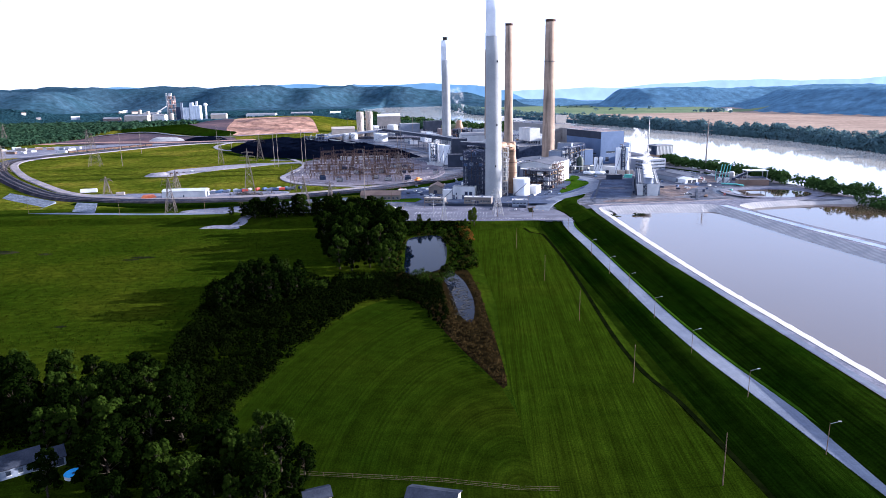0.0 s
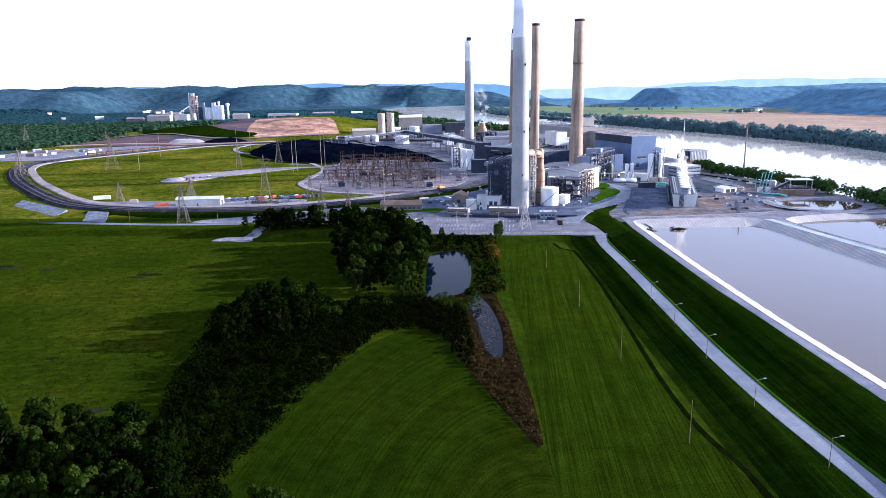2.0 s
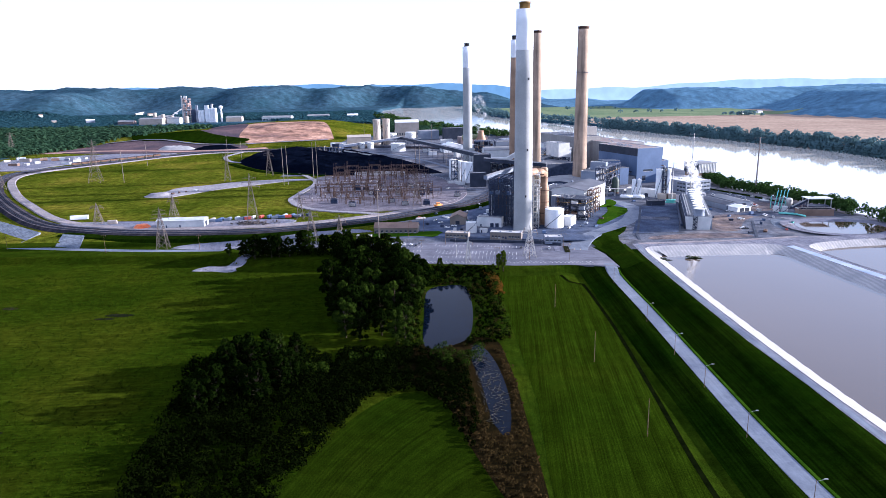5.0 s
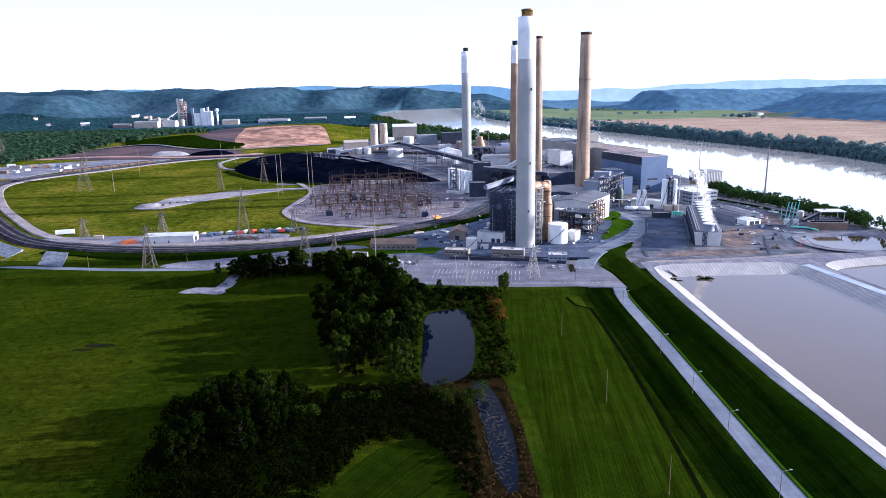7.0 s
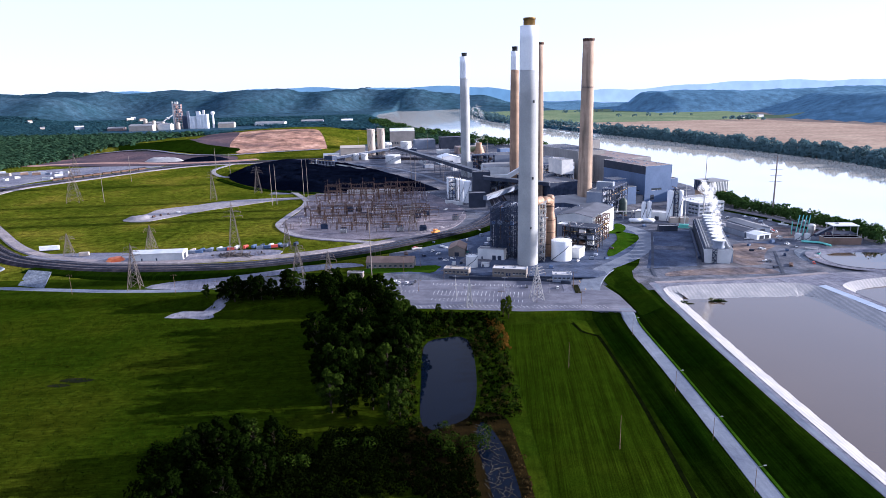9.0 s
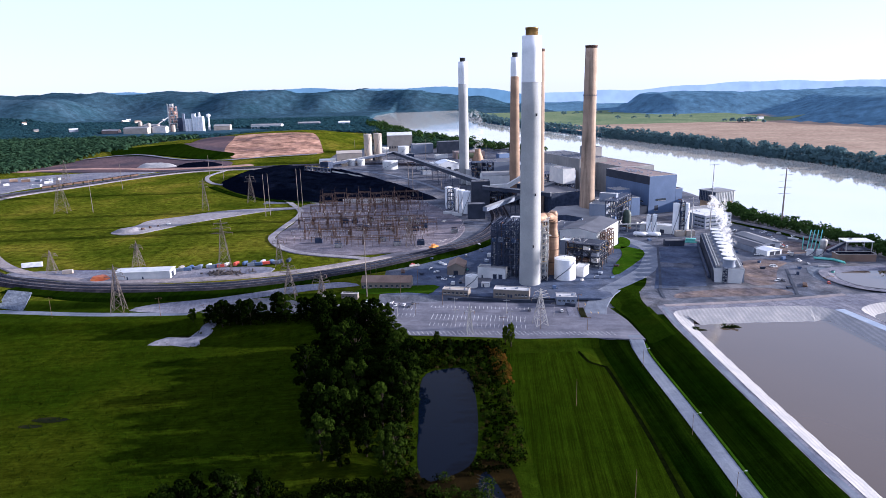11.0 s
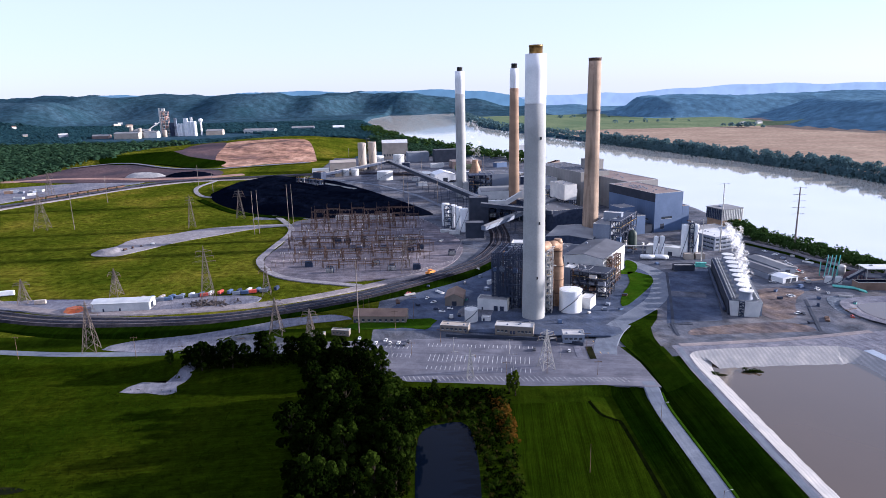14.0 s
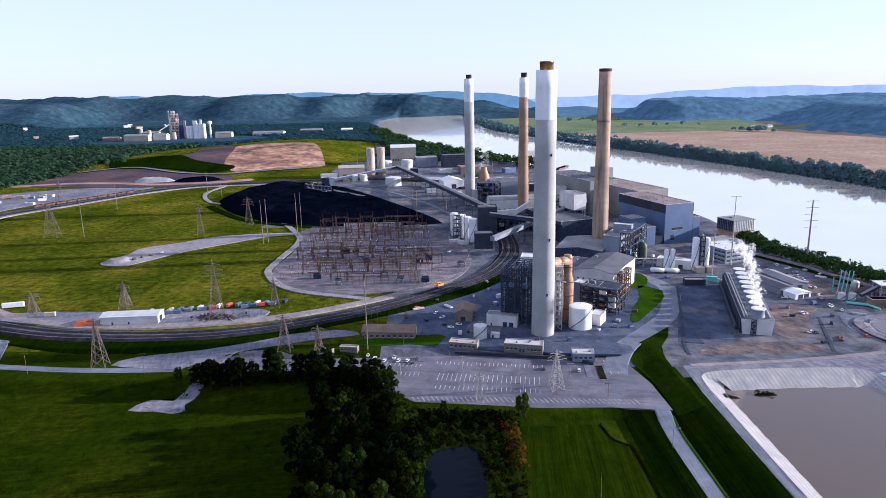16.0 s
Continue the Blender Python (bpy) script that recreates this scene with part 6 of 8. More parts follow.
for x0, x1, y, h in ((-204, -88, 243, 7), (-202, -73, 207, 9), (-196, -73, 163, 8), (-162, -104, 128, 7), (-214, -90, 308, 9), (-212, -96, 330, 10), (-200, -84, 190, 6), (-206, -80, 222, 6), (-208, -92, 282, 7), (-190, -90, 148, 6)):
    bus_run(x0, x1, y, h)
t0 = transformer(-176, 244, 0.8, 0)
for x, y in ((-166, 244), (-156, 244), (-146, 244), (-128, 250), (-110, 248), (-180, 150), (-126, 148), (-94, 232), (-88, 196), (-153, 203), (-140, 203), (-122, 202), (-81, 132), (-55, 177), (-79, 208), (-165, 126), (-110, 128)):
    copy_thing(t0, pose(x, y, 0.8, 0, 0, rng.choice((0, 0, 180))))
building("control_house", "long pale switchyard control house", -190, 372, 0, 70, 8, 4.5, WHITE2, GREYROOF, z=0.8, category="building")
building("relay_house", "low relay house in the switchyard", -106, 246, 0, 9, 6, 3.5, GREYWALL, GREYROOF, z=0.8, category="building")


def fence(name, points, h, material, label, gap=9.0):
    f = thing(name, points[0][0], points[0][1], 0, 0, label, "fence")
    o = Vector((points[0][0], points[0][1]))
    m = Mesh()
    for a, b in zip(points, points[1:]):
        a, b = Vector(a), Vector(b)
        n = max(1, int((b - a).length / gap))
        for i in range(n):
            p, q = a.lerp(b, i / n), a.lerp(b, (i + 1) / n)
            zp, zq = lz(p.x, p.y), lz(q.x, q.y)
            p, q = p - o, q - o
            m.bar((p.x, p.y, zp - 0.3), (p.x, p.y, zp + h), 0.12)
            m.bar((p.x, p.y, zp + h), (q.x, q.y, zq + h), 0.06)
            m.bar((p.x, p.y, zp + h * 0.5), (q.x, q.y, zq + h * 0.5), 0.05)
            m.bar((p.x, p.y, zp + 0.15), (q.x, q.y, zq + 0.15), 0.05)
    tagged(part("posts_and_rails", m, material, f), "", "", "", "stuff")
    return f


fence("yard_fence", [(-102, 384), (-66, 322), (-40, 232), (-52, 152), (-90, 114)], 2.4, GALV, "grey chain-link fence round the switchyard")
fence("field_fence", [(-104, -455), (-62, -461), (-41, -466), (-30, -467)], 1.3, WOOD, "weathered wire field fence", 4)

# ---- pylons and poles ----


PYLON_STEEL = mat("weathered_pylon_steel", (0.1, 0.08, 0.07), (0.18, 0.15, 0.13), 0.3, 0.8, 0.0, spec=0.2)


def pylon(x, y, z, h, base, arms, label, material=RUST):
    p = thing("transmission_pylon", x, y, z, rng.uniform(-15, 15), label, "pylon", "transmission pylons")
    wz = h * 0.72
    tw = base * 0.13

    def half(zz):
        return base / 2 + (tw - base / 2) * min(1, zz / wz)

    for a, b in ((-1, -1), (1, -1), (1, 1), (-1, 1)):
        part("leg", Mesh().bar((a * half(0), b * half(0), -0.6), (a * tw, b * tw, wz), 0.3).bar((a * tw, b * tw, wz), (0, 0, h), 0.22), material, p)
    m = Mesh()
    zs = [0, h * 0.2, h * 0.37, h * 0.5, h * 0.61, wz, h * 0.8, h * 0.88]
    for z0, z1 in zip(zs, zs[1:]):
        r0, r1 = half(z0), half(z1)
        if z0 >= wz:
            r0, r1 = tw * (h - z0) / (h - wz), tw * (h - z1) / (h - wz)
        for (a, b), (c, d) in zip(((-1, -1), (1, -1), (1, 1), (-1, 1)), ((1, -1), (1, 1), (-1, 1), (-1, -1))):
            m.bar((a * r0, b * r0, z0), (c * r1, d * r1, z1), 0.17).bar((c * r0, d * r0, z0), (a * r1, b * r1, z1), 0.17)
            m.bar((a * r1, b * r1, z1), (c * r1, d * r1, z1), 0.13)
    part("lattice", m, material, p)
    for k in range(arms):
        zz = wz + (h - wz) * (0.05 + 0.3 * k)
        w = base * (0.75 - 0.12 * k)
        m = Mesh()
        for s in (-1, 1):
            m.bar((0, -0.4, zz), (s * w, 0, zz + 0.3), 0.2).bar((0, 0.4, zz), (s * w, 0, zz + 0.3), 0.2).bar((0, 0, zz + 1.6), (s * w, 0, zz + 0.3), 0.17)
        arm = part("crossarm", m, material, p)
        for s in (-1, 1):
            part("insulator", Mesh().tube((s * w, 0, zz + 0.3), (s * w, 0, zz - 1.6), 0.12, n=6), BROWNROOF, arm)
    return p


for x, y, h, b, a in ((-241, 43, 47, 11, 3), (-291, -37, 34, 9, 3), (-175, -22, 26, 9, 3), (-149, -40, 26, 8, 3), (-326, 76, 23, 8, 2), (-203, 68, 26, 7, 2), (-545, 360, 47, 16, 3), (-360, 350, 40, 8, 3), (-316, 402, 38, 10, 3), (-392, 62, 20, 8, 2), (-640, 300, 38, 12, 3), (-690, 640, 40, 12, 3), (-1000, 900, 42, 13, 3), (-94, 122, 34, 9, 3), (-5, -84, 24, 8, 3), (-50, -96, 19, 4, 1)):
    lot = -100 < y < -50
    pylon(x, y, lz(x, y) + (0.5 if y > 0 else 0), h, b, a, "grey galvanised lattice pylon in the parking lot" if lot else "weathered steel lattice transmission pylon", GALV if lot else PYLON_STEEL)


STEEL_POLE = mat("weathered_pole_steel", (0.12, 0.1, 0.09), (0.19, 0.16, 0.14), 0.3, 0.7)


def mast(x, y, h, r, label, material, crossarms=0, name="utility_pole", category="pole", group="utility poles", lean=0.0):
    p = thing(name, x, y, lz(x, y), 0, label, category, group)
    part("shaft", Mesh().tube((0, 0, -0.5), (lean, 0, h), r, r * 0.55, n=10), material, p)
    for k in range(crossarms):
        zz = h - 0.8 - k * h * 0.1
        part("crossarm", Mesh().bar((-1.4 - r * 5, 0, zz), (1.4 + r * 5, 0, zz + 0.1), 0.18 + r * 0.1), material, p)
        for u in (-1, 1):
            part("insulator", Mesh().cone(u * (1.2 + r * 3.5), 0, zz - 0.7, zz, 0.1, 0.14, 8), BROWNROOF, p)
    return p


for x, y, h in ((-120, -23, 50), (-505, 357, 46), (-272, 300, 50), (-268, 306, 50), (-239, 330, 52), (-235, 336, 52), (-110, 500, 40), (-62, 470, 38), (-100, 395, 42), (-160, 760, 40), (-44, 274, 36), (-420, 620, 36), (-240, 940, 40), (-90, 880, 42), (20, 700, 44), (-560, 560, 40), (-470, 700, 38)):
    mast(x, y, h, 0.4, "tall slim grey steel mast", STEEL_POLE, 2 if (x, y) == (-44, 274) else 0, "steel_mast", "mast", "steel masts")
mast(271, 161, 61, 0.95, "tall steel transmission monopole by the river", STEEL_POLE, 5, "transmission_monopole", "pole", "river monopoles")
mast(202, 165, 66, 0.7, "slender steel mast behind the office", GALV, 1, "transmission_monopole", "pole", "river monopoles")
mast(169, 127, 40, 0.5, "steel monopole in the east yard", GALV, 2, "transmission_monopole", "pole", "river monopoles")
for x, y, h in ((-3.3, -186, 14), (1.9, -265, 15), (6.1, -333, 15), (10.6, -401, 15), (14.8, -467, 16)):
    mast(x, y, h, 0.17, "plain weathered wooden utility pole", WOOD, 0, group="field poles")
for x, y, h in ((-257, -50, 14), (-332, -47, 15), (-222, -64, 13), (-190, -52, 12), (-420, -30, 14), (-120, 10, 16), (-116, 10, 16), (-84, -3, 18), (-96, -20, 14), (-6, -92, 14), (-30, -100, 12), (24, -60, 12), (-66, -40, 10), (22, -96, 9), (-120, -60, 9), (-84, -60, 9), (70, 90, 10), (62, 30, 10)):
    mast(x, y, h, 0.16, "weathered wooden utility pole with crossarm", WOOD, 1)


def street_lamp(x, y, h):
    p = thing("street_lamp", x, y, lz(x, y), 0, "tall roadside lamp on a thin pole", "street lamp", "street lamps")
    part("pole", Mesh().tube((0, 0, -0.4), (0, 0, h), 0.13, 0.08, n=8), WOOD, p)
    arm = part("arm", Mesh().tube((0, 0, h - 0.4), (2.6, 0, h + 0.3), 0.06, n=6), GALV, p)
    part("lantern", Mesh().box(2.3, 3.3, -0.2, 0.2, h + 0.2, h + 0.42), GALV, arm)
    return p


for x, y in ((40, -149), (39.3, -221), (38.9, -265), (39.3, -300), (39, -340), (39.6, -382), (43.6, -421), (48.6, -458)):
    street_lamp(x, y, 10)

# ---- foliage ----


def leaves(name, C, R, V, k, size, material, seed, flat=0.5, peak=0.28, lift=0.0):
    """Leaf tufts over lumpy crowns. C: centres, R: half widths, V: half heights; k tufts a crown, of the given size (a share of R, or metres if negative)."""
    r = np.random.RandomState(seed)
    C, R, V = np.asarray(C, float), np.asarray(R, float), np.asarray(V, float)
    n = len(C)
    d = r.normal(size=(n, k, 3))
    d /= np.linalg.norm(d, axis=2, keepdims=True)
    d[..., 2] = np.where(d[..., 2] < -0.35, -d[..., 2], d[..., 2])
    lobe = r.normal(size=(n, 6, 3))
    lobe /= np.linalg.norm(lobe, axis=2, keepdims=True)
    bulge = 0.72 + 0.36 * np.max(np.einsum("nkc,nlc->nkl", d, lobe), 2)
    rad = bulge * r.uniform(0.7, 1.06, (n, k))
    pos = C[:, None] + d * rad[..., None] * np.stack([R, R, V], 1)[:, None]
    nor = d + np.array((0, 0, lift)) + r.normal(scale=flat, size=(n, k, 3))
    nor /= np.linalg.norm(nor, axis=2, keepdims=True)
    t = np.cross(nor, r.normal(size=(n, k, 3)))
    t /= np.linalg.norm(t, axis=2, keepdims=True) + 1e-9
    b = np.cross(nor, t)
    s = (np.full((n, 1), -size) if size < 0 else size * R[:, None]) * r.uniform(0.6, 1.3, (n, k))
    t, b = t * s[..., None], b * (s * r.uniform(0.55, 1.0, (n, k)))[..., None]
    up = nor * (s * peak)[..., None]
    q = np.stack([pos - t - b * 0.4, pos + t * 0.2 - b + up, pos + t + b * 0.3, pos - t * 0.1 + b + up], 2).reshape(-1, 3)
    i = np.arange(n * k)[:, None] * 4
    f = np.concatenate([i + [0, 1, 3], i + [1, 2, 3]], 1).reshape(-1, 3)
    me = bpy.data.meshes.new(name)
    me.vertices.add(len(q))
    me.vertices.foreach_set("co", q.ravel())
    me.loops.add(f.size)
    me.loops.foreach_set("vertex_index", f.ravel().astype(np.int32))
    me.polygons.add(len(f))
    me.polygons.foreach_set("loop_start", np.arange(0, f.size, 3, dtype=np.int32))
    me.update(calc_edges=True)
    me.materials.append(material)
    return me


def make_tree(seed, h, r, material, label, name="tree", tufts=105, slim=1.0):
    """A broadleaf tree: tapered trunk, limbs, and a crown of leaf tufts round the limb ends."""
    g = random.Random(seed)
    t = thing(name, 0, 0, 0, 0, label, "tree", "trees")
    m = Mesh()
    lean = Vector((g.uniform(-0.06, 0.06), g.uniform(-0.06, 0.06), 1))
    p = Vector((0, 0, -0.5))
    for k in range(5):
        q = Vector((0, 0, 0)) + lean * (h * 0.8 * (k + 1) / 5) + Vector((g.uniform(-0.2, 0.2), g.uniform(-0.2, 0.2), 0))
        m.tube(p, q, 0.028 * h * (1 - k * 0.17), 0.028 * h * (1 - (k + 1) * 0.17), 7)
        p = q
    part("trunk", m, BARK, t)
    C, R, V = [], [], []
    m = Mesh()
    for k in range(22):
        z = h * (0.12 + 0.72 * (k + g.uniform(0, 1)) / 22)
        a = k * 2.4 + g.uniform(-0.5, 0.5)
        reach = r * math.sin(math.pi * min(1.0, 0.22 + 0.72 * z / h)) ** 0.7 * g.uniform(0.5, 0.98)
        e = Vector((math.cos(a) * reach * slim, math.sin(a) * reach * slim, z + g.uniform(0, 0.08) * h))
        m.tube(lean * (z * 0.75), e, 0.008 * h, 0.002 * h, 5)
        C.append(e), R.append(r * slim ** 0.5 * g.uniform(0.27, 0.44)), V.append(r * g.uniform(0.24, 0.38))
    C.append(lean * h * 0.86), R.append(r * 0.4 * slim), V.append(h * 0.14)
    tagged(part("branchwork", m, BARK, t), "", "", "", "stuff")
    ob = new("crown", leaves("crown", C, R, V, tufts, -0.5, material, seed))
    ob.parent = t
    return t


def inside(poly, n, seed, gap, hole=()):
    """Scattered places in an outline, kept apart."""
    g = random.Random(seed)
    xs, ys = [p[0] for p in poly], [p[1] for p in poly]
    out, tries = [], 0
    while len(out) < n and tries < 6000:
        tries += 1
        x, y = g.uniform(min(xs), max(xs)), g.uniform(min(ys), max(ys))
        c = True
        for lp, want in ((poly, True), (list(hole), False)):
            o = False
            for (x0, y0), (x1, y1) in zip(lp, lp[1:] + lp[:1]):
                if (y0 > y) != (y1 > y) and x < (x1 - x0) * (y - y0) / (y1 - y0) + x0:
                    o = not o
            c = c and o == want
        if c and all((x - a) ** 2 + (y - b) ** 2 > gap * gap for a, b in out):
            out.append((x, y))
    return out


KINDS = [make_tree(21 + k, 18, 4.9, LEAF_NEAR, "tall broadleaf tree in a dense clump, shade in its dark green") for k in range(3)]
KINDS += [make_tree(31 + k, 18, 4.5, LEAF_BRIGHT, "broadleaf tree in a dense clump, sunlight in its brighter green") for k in range(2)]
KINDS += [make_tree(41, 18, 4.6, leaf_mat("poplar_foliage", (0.022, 0.038, 0.003), (0.05, 0.07, 0.006)), "slim bright green poplar beside the lot", slim=0.55)]
first = list(KINDS)
CLUMP = [(-138, -98), (-112, -104), (-88, -112), (-82, -150), (-84, -200), (-86, -238), (-118, -236), (-136, -190)]
ROW = [(-222, -60), (-200, -54), (-140, -54), (-112, -62), (-96, -96), (-138, -96), (-150, -72), (-218, -74)]
DARKCLUMP = [(-182, -290), (-176, -264), (-136, -258), (-130, -276), (-142, -300), (-166, -312)]
SOUTH = [(-240, -402), (-205, -392), (-160, -404), (-146, -412), (-140, -440), (-150, -470), (-165, -436), (-178, -432), (-205, -440), (-235, -470)]
SOUTH2 = [(-126, -438), (-112, -440), (-98, -456), (-104, -474), (-150, -486), (-146, -470), (-136, -450)]
g = random.Random(5)
spots = [(x, y, g.uniform(0.75, 1.45)) for x, y in inside(CLUMP, 78, 1, 4.6)] + [(x, y, g.uniform(0.7, 1.05)) for x, y in inside(ROW, 42, 2, 4.4)]
spots += [(x, y, g.uniform(0.75, 1.05)) for x, y in inside(DARKCLUMP, 18, 3, 4.5)] + [(x, y, g.uniform(0.75, 1.1)) for x, y in inside(SOUTH, 48, 4, 5.4)]
spots += [(x, y, g.uniform(0.6, 0.95)) for x, y in inside(SOUTH2, 24, 6, 4.8)] + [(-30, -113, 0.6), (-27, -115, 0.8), (-70, -112, 0.45), (-62, -116, 0.4), (-230, -64, 0.55), (-163, -446, 0.8), (-158, -440, 0.9), (-170, -462, 0.8), (-160, -458, 0.9), (-176, -438, 0.85), (-184, -436, 0.8)]
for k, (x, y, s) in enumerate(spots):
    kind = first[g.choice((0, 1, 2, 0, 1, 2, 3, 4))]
    # the sunward east side mostly gets the brighter-leaved copies
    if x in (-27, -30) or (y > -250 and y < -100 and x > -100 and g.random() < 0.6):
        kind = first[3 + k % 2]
    if (x, y) in ((-27, -115), (-30, -113)):
        kind = first[5]
    m4 = pose(x, y, lz(x, y), 0, 0, g.uniform(0, 360))
    c = copy_thing(kind, m4)
    c.scale = (s * g.uniform(0.85, 1.1), s * g.uniform(0.85, 1.1), s)
for t, (x, y) in zip(first, ((-100, -160), (-126, -140), (-112, -214), (-92, -180), (-90, -128), (-34, -116))):
    t.matrix_basis = pose(x, y, lz(x, y), 0, 0, 30)
    t.scale = (1.1, 1.1, 1.15) if x < -40 else (0.4, 0.4, 0.35)

# thickets and reeds
THICK = [(-170, -345), (-166, -322), (-122, -318), (-118, -245), (-82, -248), (-92, -276), (-105, -316), (-120, -356), (-128, -394), (-133, -418), (-150, -416), (-166, -392)]


def thicket(name, pts, seed, r0, r1, k, size, material, label, category="shrubs", tall=0.8):
    q = random.Random(seed)
    R = [q.uniform(r0, r1) for _ in pts]
    V = [a * q.uniform(tall * 0.8, tall * 1.25) for a in R]
    C = [(x, y, lz(x, y) + v * 0.6) for (x, y), v in zip(pts, V)]
    return tagged(new(name, leaves(name, C, R, V, k, size, material, seed)), label, category, "", "stuff")


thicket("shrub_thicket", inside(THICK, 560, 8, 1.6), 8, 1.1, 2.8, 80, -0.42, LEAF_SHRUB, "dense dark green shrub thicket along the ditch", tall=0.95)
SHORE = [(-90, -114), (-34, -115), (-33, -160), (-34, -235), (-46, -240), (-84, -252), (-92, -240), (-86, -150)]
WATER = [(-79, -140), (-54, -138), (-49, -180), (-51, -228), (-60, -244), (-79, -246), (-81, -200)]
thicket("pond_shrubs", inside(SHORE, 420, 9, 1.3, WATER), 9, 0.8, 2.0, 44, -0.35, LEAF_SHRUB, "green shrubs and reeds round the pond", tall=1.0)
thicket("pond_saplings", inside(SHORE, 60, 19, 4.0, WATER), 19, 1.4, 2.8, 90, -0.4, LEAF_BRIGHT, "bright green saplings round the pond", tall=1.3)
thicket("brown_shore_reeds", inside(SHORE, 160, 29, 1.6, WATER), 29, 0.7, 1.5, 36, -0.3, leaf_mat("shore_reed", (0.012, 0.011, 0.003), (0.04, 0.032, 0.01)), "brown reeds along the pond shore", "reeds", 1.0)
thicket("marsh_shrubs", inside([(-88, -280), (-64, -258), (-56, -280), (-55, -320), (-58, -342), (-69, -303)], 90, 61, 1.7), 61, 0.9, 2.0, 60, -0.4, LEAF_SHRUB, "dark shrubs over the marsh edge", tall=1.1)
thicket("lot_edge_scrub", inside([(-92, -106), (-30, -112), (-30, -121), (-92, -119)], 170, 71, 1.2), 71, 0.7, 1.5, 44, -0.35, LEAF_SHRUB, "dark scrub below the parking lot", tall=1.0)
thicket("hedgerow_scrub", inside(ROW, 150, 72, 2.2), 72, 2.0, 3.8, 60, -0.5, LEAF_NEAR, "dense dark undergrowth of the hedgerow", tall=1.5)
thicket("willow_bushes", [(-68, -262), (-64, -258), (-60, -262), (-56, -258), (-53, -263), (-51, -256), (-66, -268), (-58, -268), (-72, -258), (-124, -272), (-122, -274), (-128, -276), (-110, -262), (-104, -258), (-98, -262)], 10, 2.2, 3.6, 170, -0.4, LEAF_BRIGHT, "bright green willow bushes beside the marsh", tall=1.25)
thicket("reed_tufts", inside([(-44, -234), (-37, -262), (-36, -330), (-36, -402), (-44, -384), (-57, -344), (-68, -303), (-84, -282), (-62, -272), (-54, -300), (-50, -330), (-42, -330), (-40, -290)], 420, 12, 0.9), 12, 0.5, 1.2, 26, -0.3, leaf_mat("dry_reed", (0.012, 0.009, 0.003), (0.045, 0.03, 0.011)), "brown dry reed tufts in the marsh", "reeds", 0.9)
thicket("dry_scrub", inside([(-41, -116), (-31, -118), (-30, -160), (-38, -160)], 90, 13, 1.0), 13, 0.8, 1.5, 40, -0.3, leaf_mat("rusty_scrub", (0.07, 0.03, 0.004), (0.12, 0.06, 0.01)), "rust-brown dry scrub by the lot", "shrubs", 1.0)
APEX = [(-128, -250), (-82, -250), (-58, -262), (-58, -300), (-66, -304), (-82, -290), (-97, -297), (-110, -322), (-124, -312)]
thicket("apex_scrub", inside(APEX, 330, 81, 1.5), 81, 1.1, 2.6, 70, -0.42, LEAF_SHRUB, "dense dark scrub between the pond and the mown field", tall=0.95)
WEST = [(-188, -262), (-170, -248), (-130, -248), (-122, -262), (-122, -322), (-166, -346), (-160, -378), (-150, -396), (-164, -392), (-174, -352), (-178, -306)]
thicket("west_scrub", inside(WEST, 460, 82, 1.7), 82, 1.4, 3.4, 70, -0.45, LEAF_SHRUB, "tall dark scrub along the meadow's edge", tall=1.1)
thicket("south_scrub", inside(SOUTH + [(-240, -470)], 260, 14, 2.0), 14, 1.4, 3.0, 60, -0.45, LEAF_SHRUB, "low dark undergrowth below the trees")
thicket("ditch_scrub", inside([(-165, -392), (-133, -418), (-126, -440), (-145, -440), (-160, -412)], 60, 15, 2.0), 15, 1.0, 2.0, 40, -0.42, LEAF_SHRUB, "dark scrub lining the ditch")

MEADOW = [(-430, -100), (-270, -84), (-215, -92), (-140, -104), (-140, -180), (-122, -245), (-125, -300), (-172, -312), (-180, -395), (-240, -398), (-330, -330), (-430, -200)]
GRASS_BLADE = leaf_mat("meadow_tuft", (0.008, 0.017, 0.0006), (0.022, 0.03, 0.0015))
q = np.random.RandomState(51)
mx_, my_ = q.uniform(-430, -120, 9000), q.uniform(-398, -84, 9000)
ok = np.zeros(9000, bool)
for (x0, y0), (x1, y1) in zip(MEADOW, MEADOW[1:] + MEADOW[:1]):
    ok ^= ((y0 > my_) != (y1 > my_)) & (mx_ < (x1 - x0) * (my_ - y0) / (y1 - y0 + 1e-9) + x0)
mx_, my_ = mx_[ok], my_[ok]
mr_ = q.uniform(0.25, 0.8, len(mx_))
tagged(new("meadow_tufts", leaves("meadow_tufts", np.stack([mx_, my_, land(mx_, my_) + mr_ * 0.1], 1), mr_, mr_ * 0.55, 7, -0.26, GRASS_BLADE, 52)), "uneven grass tussocks across the meadow", "grass", "", "stuff")
q = random.Random(53)
m = Mesh()
for x, y in inside([(-53, -242), (-45, -262), (-42, -300), (-46, -328), (-51, -318), (-53, -285), (-56, -255)], 150, 54, 0.7):
    a, r = q.choice((0.5, 1.2, 1.9, 2.6)) + q.uniform(-0.3, 0.3), q.uniform(0.6, 2.6)
    m.bar((x - r * math.cos(a), y - r * math.sin(a), -5.86), (x + r * math.cos(a), y + r * math.sin(a), -5.84), 0.13)
setting("marsh_debris", m, mat("bleached_reed", (0.03, 0.028, 0.022), (0.07, 0.064, 0.052), 0.5, 0.9), "pale dead reed stalks floating in the channel", "debris", kind="stuff")


